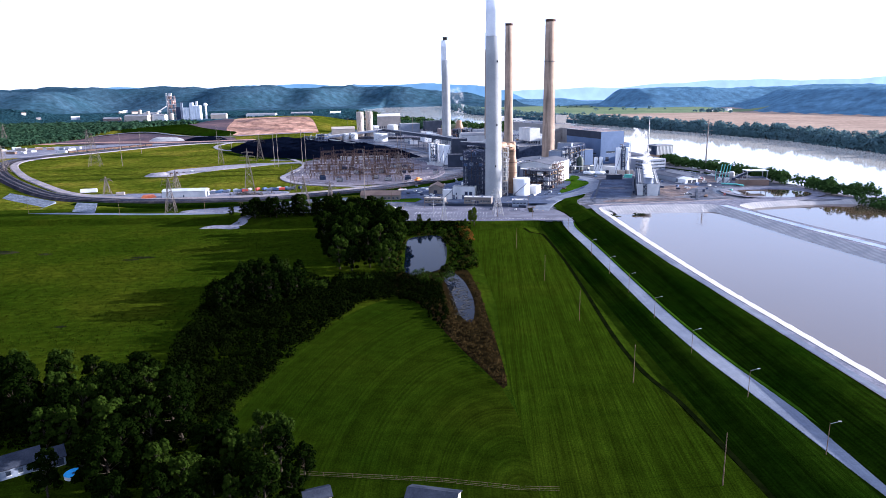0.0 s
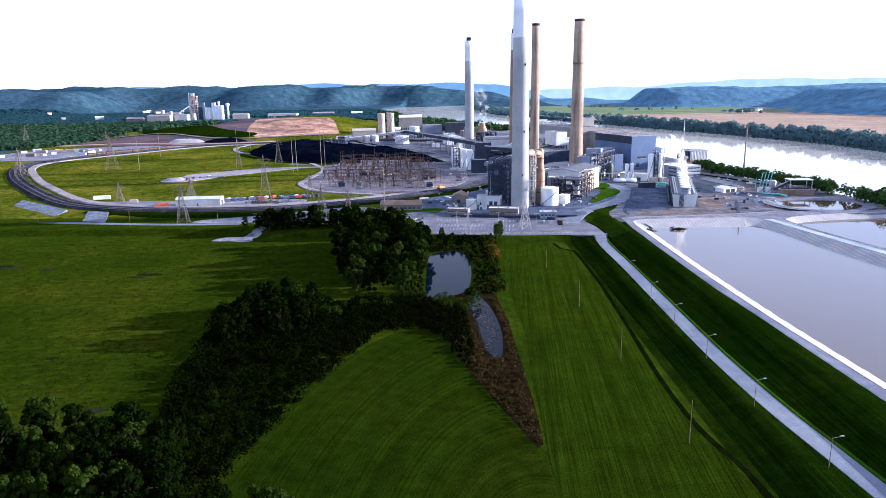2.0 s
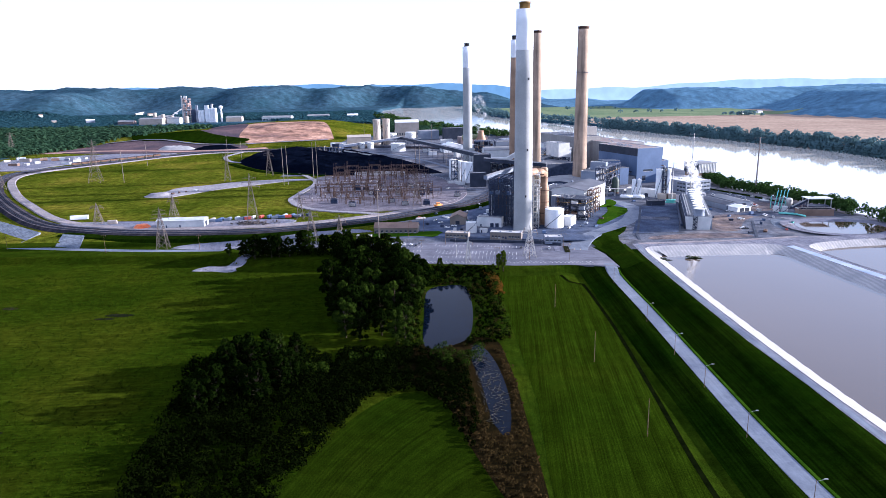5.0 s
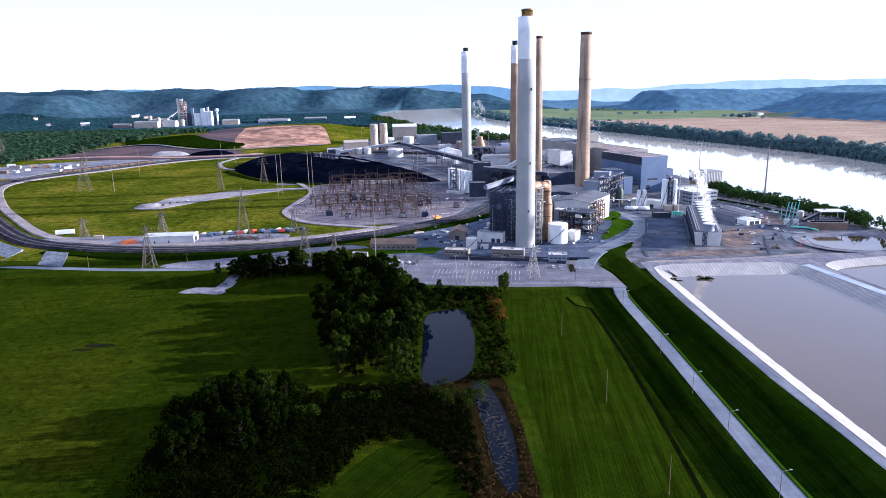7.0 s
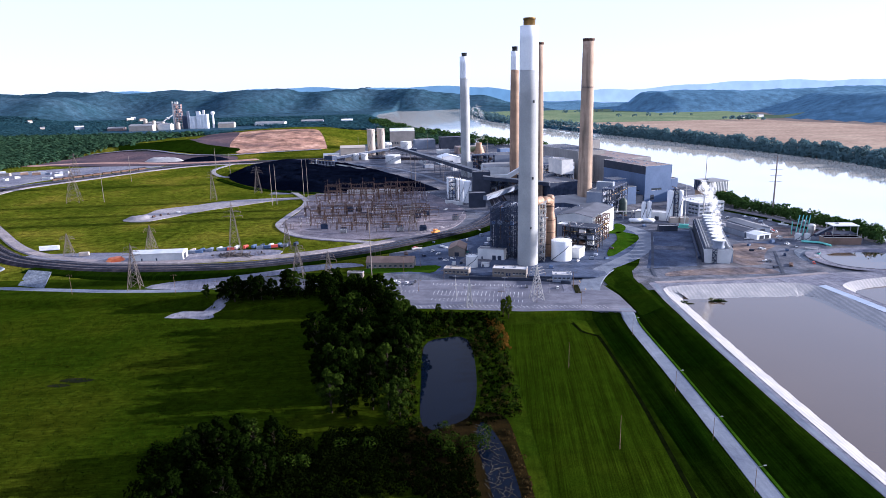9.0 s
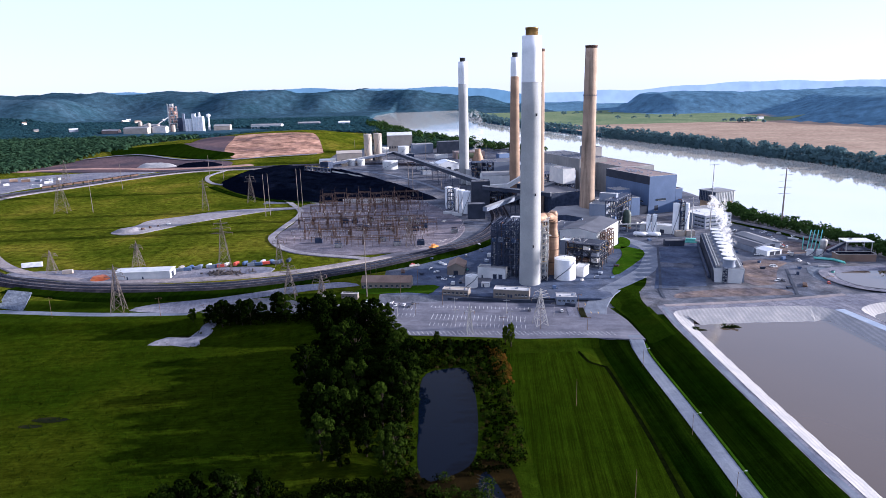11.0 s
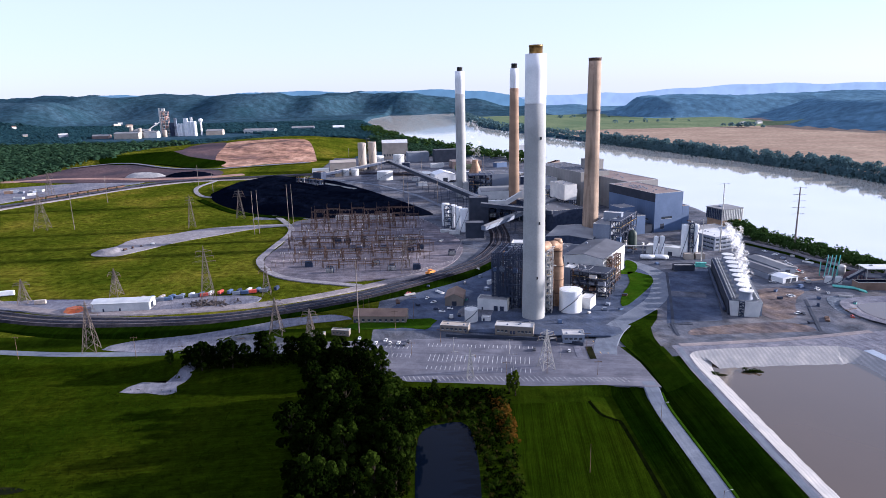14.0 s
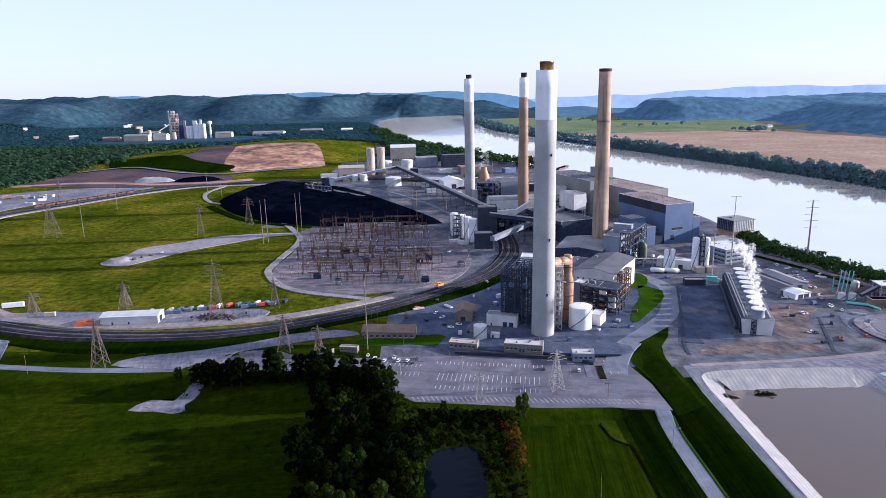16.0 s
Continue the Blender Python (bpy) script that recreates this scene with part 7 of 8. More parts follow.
# river banks
def along(xs, ys, y0, y1, step, off0, off1, seed):
    q = random.Random(seed)
    out, y = [], y0
    while y < y1:
        for _ in range(2):
            out.append((float(np.interp(y, ys, xs)) + q.uniform(off0, off1), y + q.uniform(-step, step)))
        y += step
    return out


def woods(name, pts, r0, r1, k, size, material, label, seed, h=1.2):
    q = random.Random(seed)
    R = [q.uniform(r0, r1) for _ in pts]
    V = [r * q.uniform(h * 0.8, h * 1.2) for r in R]
    C = [(x, y, lz(x, y) + v * 0.75) for (x, y), v in zip(pts, V)]
    return tagged(new(name, leaves(name, C, R, V, k, size, material, seed)), label, "trees", "", "stuff")


near_bank = [p for p in along(BANK_X, BANK_Y, -420, 300, 2.2, -17, 1, 3) if not (14 < p[1] < 34)]
woods("bank_trees", near_bank, 3.2, 6.0, 80, 0.21, LEAF_MID, "dense green trees along the near river bank", 31)
woods("upstream_bank_trees", along(BANK_X, BANK_Y, 940, 2300, 9, -70, 6, 4) + along(BANK_X, BANK_Y, 1000, 1500, 10, -40, 4, 14), 5, 9, 46, 0.3, LEAF_MID, "dense green trees on the wooded upstream bank", 32)
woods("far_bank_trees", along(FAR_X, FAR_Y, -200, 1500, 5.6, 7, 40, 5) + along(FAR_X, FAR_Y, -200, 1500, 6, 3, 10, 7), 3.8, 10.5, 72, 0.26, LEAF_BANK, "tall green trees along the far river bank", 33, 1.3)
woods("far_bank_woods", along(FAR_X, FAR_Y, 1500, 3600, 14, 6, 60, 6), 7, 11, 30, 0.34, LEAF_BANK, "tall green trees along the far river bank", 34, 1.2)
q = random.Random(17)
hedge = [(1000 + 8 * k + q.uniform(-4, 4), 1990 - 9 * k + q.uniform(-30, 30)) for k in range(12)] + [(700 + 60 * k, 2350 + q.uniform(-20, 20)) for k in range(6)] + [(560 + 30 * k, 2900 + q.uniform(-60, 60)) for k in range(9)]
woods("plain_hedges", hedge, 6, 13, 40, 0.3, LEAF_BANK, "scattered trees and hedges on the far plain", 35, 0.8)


# distant forest
def forest(seed):
    q = np.random.RandomState(seed)
    pts = []
    y = 560.0
    while y < 4330:
        s = 5.2 + (y + 600) / 235
        half = 0.74 * (y + 660)
        n = int(2 * half / s)
        x = -half + s * (np.arange(n) + q.uniform(-0.45, 0.45, n))
        pts.append(np.stack([x, y + s * q.uniform(-0.5, 0.5, n), np.full(n, s)], 1))
        y += s * 0.95
    P = np.concatenate(pts)
    x, y = P[:, 0], P[:, 1]
    bank, far = np.interp(y, BANK_Y, BANK_X), np.interp(y, FAR_Y, FAR_X)
    west = ((x < bank - 8) | (y > 3960)) & (y > np.interp(x, [-1500, -900, -850, -620, -560, -300, -200, -150, -60], [560, 760, 1090, 1240, 1700, 1500, 1260, 1160, 1120]))
    west &= np.hypot((x + 470) / np.where(x > -470, 185, 330), (y - 1420) / 330) > 1.36
    west &= np.hypot((x + 1010) / 330, (y - 2030) / 230) > 1
    west &= ~((np.abs(x + 760) < 120) & (np.abs(y - 1330) < 90))
    east = (x > 1215 + np.abs(y - 1950) * 0.33) | ((x > 880 + np.abs(y - 3100) * 0.35) & (y > 2740)) | ((x > far) & (y > 3650))
    return P[west | east]


P = forest(2)
fz = land(P[:, 0], P[:, 1])
qr = np.random.RandomState(4)
FR = P[:, 2] * qr.uniform(0.5, 0.85, len(P))
FV = np.minimum(FR * 1.0, 10) * qr.uniform(0.7, 1.3, len(P))
EASTERN = P[:, 0] > np.interp(P[:, 1], FAR_Y, FAR_X)
# each layer takes the leaf colour tinted with haze for its distance
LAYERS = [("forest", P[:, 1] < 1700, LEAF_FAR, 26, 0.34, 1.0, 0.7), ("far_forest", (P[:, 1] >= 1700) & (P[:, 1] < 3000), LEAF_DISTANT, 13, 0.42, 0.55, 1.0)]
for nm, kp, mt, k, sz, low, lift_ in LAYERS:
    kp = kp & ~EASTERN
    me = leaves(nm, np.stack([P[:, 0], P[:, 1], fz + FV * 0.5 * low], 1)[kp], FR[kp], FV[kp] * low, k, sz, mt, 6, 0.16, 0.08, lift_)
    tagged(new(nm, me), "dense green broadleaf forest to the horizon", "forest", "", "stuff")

# ---- cement works in the distance ----
PINK = mat("works_pink", (0.36, 0.22, 0.18), (0.48, 0.32, 0.27), 0.05)
cw = thing("preheater_tower", -1090, 2140, 0, 8, "tall rusty preheater tower of the cement works", "tower")
for k in range(9):
    part("floor", Mesh().box(-1, 25, -1, 19, 9.4 + 10 * k, 10.2 + 10 * k), WHITE2, cw)
for u, v_ in ((0, 0), (12, 0), (24, 0), (0, 18), (12, 18), (24, 18)):
    part("column", Mesh().box(u - 0.9, u + 0.9, v_ - 0.9, v_ + 0.9, -0.5, 94), PINK, cw)
for k in range(5):
    part("cyclone", Mesh().loft(7 + 9 * (k % 2), 9, [(12 + 16 * k, 1.5), (20 + 16 * k, 5), (26 + 16 * k, 5), (27 + 16 * k, 3)], 14, True), PINK, cw)
part("top_house", Mesh().box(2, 14, 2, 14, 94, 103), WHITE2, cw)
part("side_frame", Mesh().box(27, 44, 0, 18, -0.5, 50), STEEL, cw)
part("elevator", Mesh().box(44, 52, 2, 12, -0.5, 66), GREYWALL, cw)
part("stack", Mesh().cone(-7, 10, -0.5, 104, 3.2, 2.6, 16), WHITE2, cw)
for k in range(6):
    tank("cement_silo", -1022 + 11.5 * k + 6 * (k > 1), 2125 - 10 * (k // 3), 0, 7.2, 46 + 8 * (k > 1), WHITE, "tall white cement silo", 0.1, "cement silos", False, "silo")
building("silo_headhouse", "white headhouse above the cement silos", -998, 2112, 0, 14, 12, 66, WHITE, WHITE2, category="tower")
building("silo_headhouse", "pale lift house between the cement silos", -976, 2122, 0, 7, 7, 70, WHITE2, GREYROOF, category="tower")
tw = thing("water_tower", -946, 2150, 0, 0, "white pedestal water tower", "water tower")
part("pedestal", Mesh().cone(0, 0, -0.5, 52, 4, 3, 16), WHITE, tw)
part("bowl", Mesh().loft(0, 0, [(50, 3), (53, 7), (57, 8), (61, 7), (63.5, 2)], 20, True), WHITE, tw, "", True)
gallery("works_conveyor", (-1160, 2110, 8), (-1096, 2138, 52), 5, 4, WHITE2, "pale inclined conveyor of the cement works", 3)
gallery("works_conveyor", (-1230, 2090, 10), (-1130, 2120, 26), 5, 4, GREYWALL, "grey inclined conveyor of the cement works", 3)
for x, y, h_ in ((-1150, 2080, 34), (-1120, 2090, 28), (-1190, 2100, 40), (-1066, 2100, 24)):
    tank("works_bin", x, y, 0, 7, h_, CREAM, "buff storage bin of the cement works", 0.3, "works bins", False, "silo")
for x, y, w_, d_, h_, m_, lb in ((-1225, 2030, 90, 40, 20, CREAM, "long cream works shed"), (-1180, 2090, 60, 40, 26, GREYWALL, "grey works building"), (-1330, 2080, 60, 30, 10, RED_ROOF, "low mauve works shed"), (-1130, 2060, 50, 30, 20, WHITE2, "pale works building"), (-925, 2135, 60, 50, 16, CREAM, "cream works shed"), (-800, 2200, 120, 40, 12, WHITE2, "long pale works shed"), (-640, 2330, 90, 36, 10, GREYWALL, "long grey works shed"), (-470, 2320, 46, 30, 10, WHITE, "white domed storage shed")):
    building("works_building", lb + " at the cement plant", x, y, q.uniform(-8, 8), w_, d_, h_, m_, GREYROOF if m_ is not WHITE else WHITE, style="gable", rise=5, category="shed")
q = random.Random(23)
for k in range(26):
    x, y = q.uniform(-3000, -1300), q.uniform(1400, 3000)
    building("distant_house", "small pale house in the distant woods", x, y, q.uniform(0, 90), q.uniform(14, 34), q.uniform(10, 18), q.uniform(12, 17), q.choice((WHITE2, CREAM, GREYWALL)), q.choice((GREYROOF, WHITE2, BROWNROOF)), style="gable", rise=4, z=lz(x, y), category="house")
for x, y in ((1100, 2080), (1180, 2120)):
    building("farm_barn", "small white barn on the far plain", x, y, 20, 24, 14, 7, WHITE2, GREYROOF, style="gable", rise=4, z=lz(x, y), category="barn")

# ---- parking lot, cars and yard clutter ----
m = Mesh()


def stall_row(x0, y0, x1, y1, depth, skew=0.0, gap=2.75):
    a, b = Vector((x0, y0)), Vector((x1, y1))
    d = (b - a).normalized()
    s = Vector((-d.y, d.x)) * depth + d * skew
    w_ = d * 0.1
    n = int((b - a).length / gap)
    for i in range(n + 1):
        p = a + d * gap * i
        m.add([(e.x, e.y, -1.86) for e in (p - w_, p + w_, p + s + w_, p + s - w_)], [(0, 1, 2, 3)])


stall_row(-74, -46, -6, -56, 5.2)
stall_row(-73, -64, -12, -73.5, 5.2)
stall_row(-73, -64, -12, -73.5, -5.2)
stall_row(-75, -81, -15, -90, 5.2)
stall_row(-86, -96, 40, -106, 6.0, -2.5)
stall_row(-128, -42, -84, -50, 5.2)
stall_row(-118, -58, -84, -63, 5.2)
for y0 in (-50, -53, -56):
    m.add([(30, y0, -1.86), (42, y0 - 1.4, -1.86), (42, y0 - 1.1, -1.86), (30, y0 + 0.3, -1.86)], [(0, 1, 2, 3)])
setting("stall_markings", m, PAINT_LINE, "worn white parking stall lines", "markings", kind="stuff")
m = Mesh()
for x in (31.5, 36):
    m.add([(x, -66, -1.85), (x + 0.25, -66, -1.85), (x + 0.25, -44, -1.85), (x, -44, -1.85)], [(0, 1, 2, 3)])
setting("lane_lines", m, YELLOW, "yellow lane lines at the gate", "markings")
slab("planting_bed", [(23, -73), (27, -73), (28.5, -54), (24.5, -54)], -1.72, MARSH, "dark planted bed beside the gate", "bed")
for x, y in ((-96, -62), (-58, -56), (-58, -78), (-24, -62), (-24, -84), (6, -70)):
    mast(x, y, 10, 0.14, "thin steel light pole in the parking lot", GALV, 1, "light_pole", "light pole", "lot light poles")
slab("gate_island", [(16, -70), (20, -70), (21.5, -52), (17.5, -52)], -1.75, GRAVEL, "narrow kerbed island at the gate", "kerb")
wl = Mesh()
for a, b in zip(((-62, -30), (-6, -40.5), (8, -43)), ((-6, -40.5), (8, -43), (24, -52))):
    a, b = Vector(a), Vector(b)
    n_ = Vector((-(b - a).y, (b - a).x)).normalized() * 0.8
    wl.add([(*(a + n_), -2.2), (*(b + n_), -2.2), (*(b - n_), -2.2), (*(a - n_), -2.2), (*(a + n_), 0.2), (*(b + n_), 0.2), (*(b - n_), 0.2), (*(a - n_), 0.2)], [(4, 5, 6, 7), (0, 4, 7, 3), (3, 7, 6, 2), (2, 6, 5, 1), (1, 5, 4, 0)])
setting("retaining_wall", wl, NAVY, "dark retaining wall behind the lot", "wall")
heap("riprap", [(-88, -100), (-40, -106), (-20, -110.5), (-20, -113), (-60, -110), (-90, -104)], -4.6, 2.2, 0.8, GRAVEL, "pale riprap stones below the lot", "riprap", 4.0, 1.2, "stuff")
for pts in ([(129.7, 102), (118, 64), (106.2, 25.3), (95, -10), (90.7, -22.8)], [(90, -23), (86.5, -44), (84.8, -60.9)], [(84.8, -60.9), (126, -57), (168, -52.5), (209, -47.5)], [(91.3, -23), (97, -24.2), (103, -25.4)], [(203.4, 18.9), (190, -15), (175.9, -51)]):
    ribbon("drain_channel", pts, 2.0, 0.3, NAVY, "dark drainage trench in the yard", "trench", 0.3)
ribbon("berm_road", [(80, -64), (110, -62.5), (140, -60.5), (175, -56), (207, -50.5)], 4.5, 1.72, TRACK, "pale gravel road on the basin's berm", "road", 0.1)
for k, (x, y, w_, d_, r_) in enumerate(((112, 8, 26, 16, -17), (122, 40, 30, 14, -17), (132, 70, 26, 18, -17), (190, 10, 36, 20, -14), (205, 45, 28, 16, 12), (255, 110, 30, 40, 10), (70, 72, 18, 30, -32), (-40, 12, 24, 18, -14), (-72, 44, 18, 24, -30), (-10, 90, 22, 18, 40))):
    ca, sa = math.cos(radians(r_)), math.sin(radians(r_))
    q_ = random.Random(k)
    lp_ = [(x + ca * u * w_ / 2 - sa * v_ * d_ / 2, y + sa * u * w_ / 2 + ca * v_ * d_ / 2) for u, v_ in ((-1, -1), (0, -1.1), (1, -0.9), (1.05, 0.1), (0.95, 1), (0.1, 0.92), (-0.9, 1.05), (-1.06, 0.2))]
    slab("worn_patch", lp_, 0.135 + 0.004 * k, YARD if k % 2 else ASPHALT, "worn and stained patch of yard paving", "yard", 0.1)


DUST = surface("brown_dust", (0.075, 0.07, 0.082), (0.12, 0.1, 0.098), (0.19, 0.145, 0.12), 0.05, 20, period=2.0, stretch=6, streak=0.2, mottle=0.4, spot=0.12, grain=0.3)
for k, lp_ in enumerate(([(160, -20), (158, 0), (168, 26), (182, 46), (200, 50), (214, 40), (200, 24), (188, 4), (178, -16)], [(96, -46), (100, -34), (128, -28), (160, -26), (176, -34), (172, -46), (130, -50)], [(226, 66), (232, 96), (246, 112), (262, 104), (268, 84), (252, 70)], [(240, 18), (226, 26), (216, 12), (212, -10), (220, -28), (226, -24), (221, -4), (228, 10)])):
    slab("dust_patch", ring(lp_, 4), 0.182 + 0.004 * k, DUST if k < 3 else SLOPE_STONE, "brown dusty ground worn by traffic" if k < 3 else "pale stone slope beside the small pond", "yard", 0.1)


def make_car(paint, label, pickup=False):
    c = thing("pickup_truck" if pickup else "car", 0, 0, 0, 0, label, "pickup" if pickup else "car", "parked vehicles")
    m = Mesh()
    m.add([(-2.35, -0.9, 0.35), (2.35, -0.9, 0.35), (2.35, 0.9, 0.35), (-2.35, 0.9, 0.35), (-2.3, -0.86, 0.95), (2.3, -0.86, 0.85), (2.3, 0.86, 0.85), (-2.3, 0.86, 0.95)],
          [(0, 3, 2, 1), (4, 5, 6, 7), (0, 1, 5, 4), (1, 2, 6, 5), (2, 3, 7, 6), (3, 0, 4, 7)])
    if pickup:
        m.box(-2.3, -0.5, -0.88, -0.75, 0.9, 1.25).box(-2.3, -0.5, 0.75, 0.88, 0.9, 1.25)
    part("body", m, paint, c)
    x0 = -0.45 if pickup else -1.9
    m = Mesh().add([(x0, -0.8, 0.9), (1.2, -0.8, 0.88), (1.2, 0.8, 0.88), (x0, 0.8, 0.9), (x0 + 0.4, -0.66, 1.5), (0.5, -0.66, 1.5), (0.5, 0.66, 1.5), (x0 + 0.4, 0.66, 1.5)],
                   [(4, 5, 6, 7), (0, 1, 5, 4), (1, 2, 6, 5), (2, 3, 7, 6), (3, 0, 4, 7)])
    part("cabin_glass", m, GLASS, c)
    part("roof", Mesh().box(x0 + 0.42, 0.48, -0.64, 0.64, 1.5, 1.56), paint, c)
    for x in (-1.45, 1.45):
        for y in (-0.85, 0.85):
            w_ = part("wheel", Mesh().tube((x, y - 0.1, 0.33), (x, y + 0.1, 0.33), 0.33, n=12), RUBBER, c)
            part("rim", Mesh().tube((x, y - 0.12, 0.33), (x, y + 0.12, 0.33), 0.2, n=10), GALV, w_)
    for y in (-0.6, 0.6):
        part("headlight", Mesh().box(2.3, 2.37, y - 0.2, y + 0.2, 0.6, 0.78), GLASS, c)
    return c


cars = [make_car(CARPAINT, "white pickup truck parked in the yard", True), make_car(CARPAINT, "white car parked in the lot"), make_car(CARDARK, "dark car parked in the lot"), make_car(REDP, "red car parked in the yard")]
q = random.Random(31)
park = [(-119, -29.5, 0, -1.9), (-114.4, -35, 1, -1.9), (-107.8, -39, 1, -1.9), (-101.6, -34.5, 0, -1.9), (-98.7, -40, 1, -1.9), (-93, -40, 1, -1.9), (-88.8, -43, 2, -1.9), (-86.8, -37, 2, -1.9), (13, -60.8, 1, -1.9), (-8, -57, 2, -1.9)]
park += [(x, y, q.choice((0, 1, 1, 2, 3)), 0.1) for x, y in ((198.6, 28), (185, -12), (228, 32), (223, 156), (243, 161), (249, 150), (233.6, 106), (236, 100), (238, 94), (239, 88), (212.6, 66), (-48, -15), (-58, 20), (-64, 14), (28, 122), (-30, 126), (222, 120), (200, 118), (197, 112), (195, 106), (226, 44), (214, -20), (61, 40), (-70, 36), (-75, 46))]
park += [(x, y, q.choice((0, 1, 1, 1)), 0.1) for x, y in ((224.4, 159), (243.7, 162.3), (245.8, 147.6), (242.9, 122.7), (242.2, 116.2), (241.5, 108.9), (239.8, 101.8), (236.3, 92), (201.5, 64), (195.9, 27), (181.6, -10.6), (225.5, 40.8), (265.9, 128.6), (249.5, 72))]
for x, y, k, z in park:
    copy_thing(cars[k], pose(x, y, z, 0, 0, q.choice((75, 80, 85, 260)) if y < -20 else q.uniform(0, 360)))
for c, (x, y) in zip(cars, ((-60, 118), (232, 70), (217, 72), (-90, 60))):
    c.matrix_basis = pose(x, y, 0.12 if x < 200 else 0.1, 0, 0, 40)


def crate(x, y, z, rot, w_, h_, material, label):
    c = thing("equipment_skid", x, y, z, rot, label, "skid", "equipment skids")
    part("base", Mesh().box(-w_, w_, -w_ * 0.6, w_ * 0.6, -0.1, 0.3), STEEL, c)
    part("casing", Mesh().box(-w_ * 0.9, w_ * 0.5, -w_ * 0.5, w_ * 0.5, 0.3, h_, 0.05), material, c)
    part("drum", Mesh().tube((w_ * 0.55, -w_ * 0.4, 0.8), (w_ * 0.55, w_ * 0.4, 0.8), 0.45, n=10), GALV, c)
    return c


def box_unit(name, x, y, z, rot, w_, d_, h_, material, label, category, group=""):
    b = thing(name, x, y, z, rot, label, category, group)
    mm = Mesh().box(0, w_, 0, d_, 0.3, h_)
    part("body", mm, material, b)
    for k in range(int(w_ / 0.9)):
        part("rib", Mesh().box(0.3 + k * 0.9, 0.5 + k * 0.9, -0.06, 0.01, 0.4, h_ - 0.1), material, b)
    part("underframe", Mesh().box(0.2, w_ - 0.2, 0.2, d_ - 0.2, -0.1, 0.3), STEEL, b)
    return b


for k, (x, y) in enumerate(((-309, 50), (-303, 51), (-297, 52), (-286, 55), (-280, 56), (-273, 60), (-262, 62), (-255, 64), (-230, 66), (-224, 68), (-218, 70), (-210, 72))):
    box_unit("storage_container", x, y, 0.9, q.uniform(0, 20), 6, 2.4, 2.6, q.choice((REDP, WHITE2, GREYWALL, GREYWALL, BLUEWALL)), "weathered steel storage container in the laydown yard", "container", "storage containers")
box_unit("semi_trailer", -428, 79, 0.9, 14, 16, 2.6, 4.0, WHITE, "long white semi-trailer parked in the loop", "trailer")
box_unit("box_trailer", -380, 55, 0.9, 10, 8, 2.5, 3.4, CREAM, "short cream box trailer", "trailer")
box_unit("tank_trailer", -25, 78, 0.1, 24, 14, 2.6, 3.6, WHITE2, "pale bus-like trailer beside the tracks", "trailer")
heap("orange_tarp_heap", [(-348, 36), (-342, 44), (-334, 42), (-334, 34), (-341, 31)], 0.9, 3.6, 1.3, TARP, "heap under an orange tarpaulin", "heap", 2.0, 1.5)
q2 = random.Random(77)
m = Mesh()
for _ in range(150):
    x, y = q2.gauss(-243, 9), q2.gauss(45, 3.2)
    a, r = q2.uniform(0, 3.14), q2.uniform(0.8, 3.2)
    if q2.random() < 0.6:
        m.bar((x - r * math.cos(a), y - r * math.sin(a), 0.85 + q2.uniform(0, 0.8)), (x + r * math.cos(a), y + r * math.sin(a), 0.95 + q2.uniform(0, 2.2)), q2.uniform(0.15, 0.5))
    else:
        m.box(x, x + q2.uniform(0.6, 2.2), y, y + q2.uniform(0.6, 2.0), 0.7, 0.9 + q2.uniform(0.5, 1.9), 0.1)
setting("scrap_pile", m, mat("scrap_metal", (0.02, 0.02, 0.024), (0.07, 0.055, 0.05), 0.4, 0.8), "dark jumble of scrap metal and beams", "scrap", kind="stuff")
for k in range(15):
    x, y = -298 + 7.2 * k, 57 + 1.35 * k + q2.uniform(-1, 1)
    box_unit("storage_container", x, y, 0.9, 78 + q2.uniform(-6, 6), 6, 2.4, 2.6, q2.choice((REDP, WHITE2, GREYWALL, GREYWALL, STEEL, BLUEWALL, CREAM)), "weathered steel storage container in the laydown yard", "container", "storage containers")
for x, y in ((-386, 244), (-380, 252), (-390, 236), (-372, 262), (-398, 232)):
    crate(x, y, 0.62, q2.uniform(0, 180), q2.uniform(1.4, 3.0), q2.uniform(1.2, 2.2), q2.choice((RUST, WHITE2, GALV)), "small abandoned plant skid on the gravel spur")
heap("rubble_heap", [(-420, 226), (-410, 246), (-396, 244), (-392, 226), (-404, 218)], 0.5, 3.5, 0.5, PADTOP, "pale rubble heap at the track's end", "heap", 8.0, 2.0)
lo = thing("track_loader", -76, 106, 2.3, 38, "orange rail car mover on the loop", "locomotive")
part("body", Mesh().box(0, 9, -1.4, 1.4, 0.9, 2.4).box(3, 6, -1.4, 1.4, 2.4, 4.0), ORANGE, lo)
part("window", Mesh().box(3.2, 5.8, -1.44, 1.44, 3.0, 3.7), GLASS, lo)
for u in (1.2, 3, 6, 7.8):
    part("wheel", Mesh().tube((u, -1.3, 0.5), (u, 1.3, 0.5), 0.5, n=12), STEEL, lo)


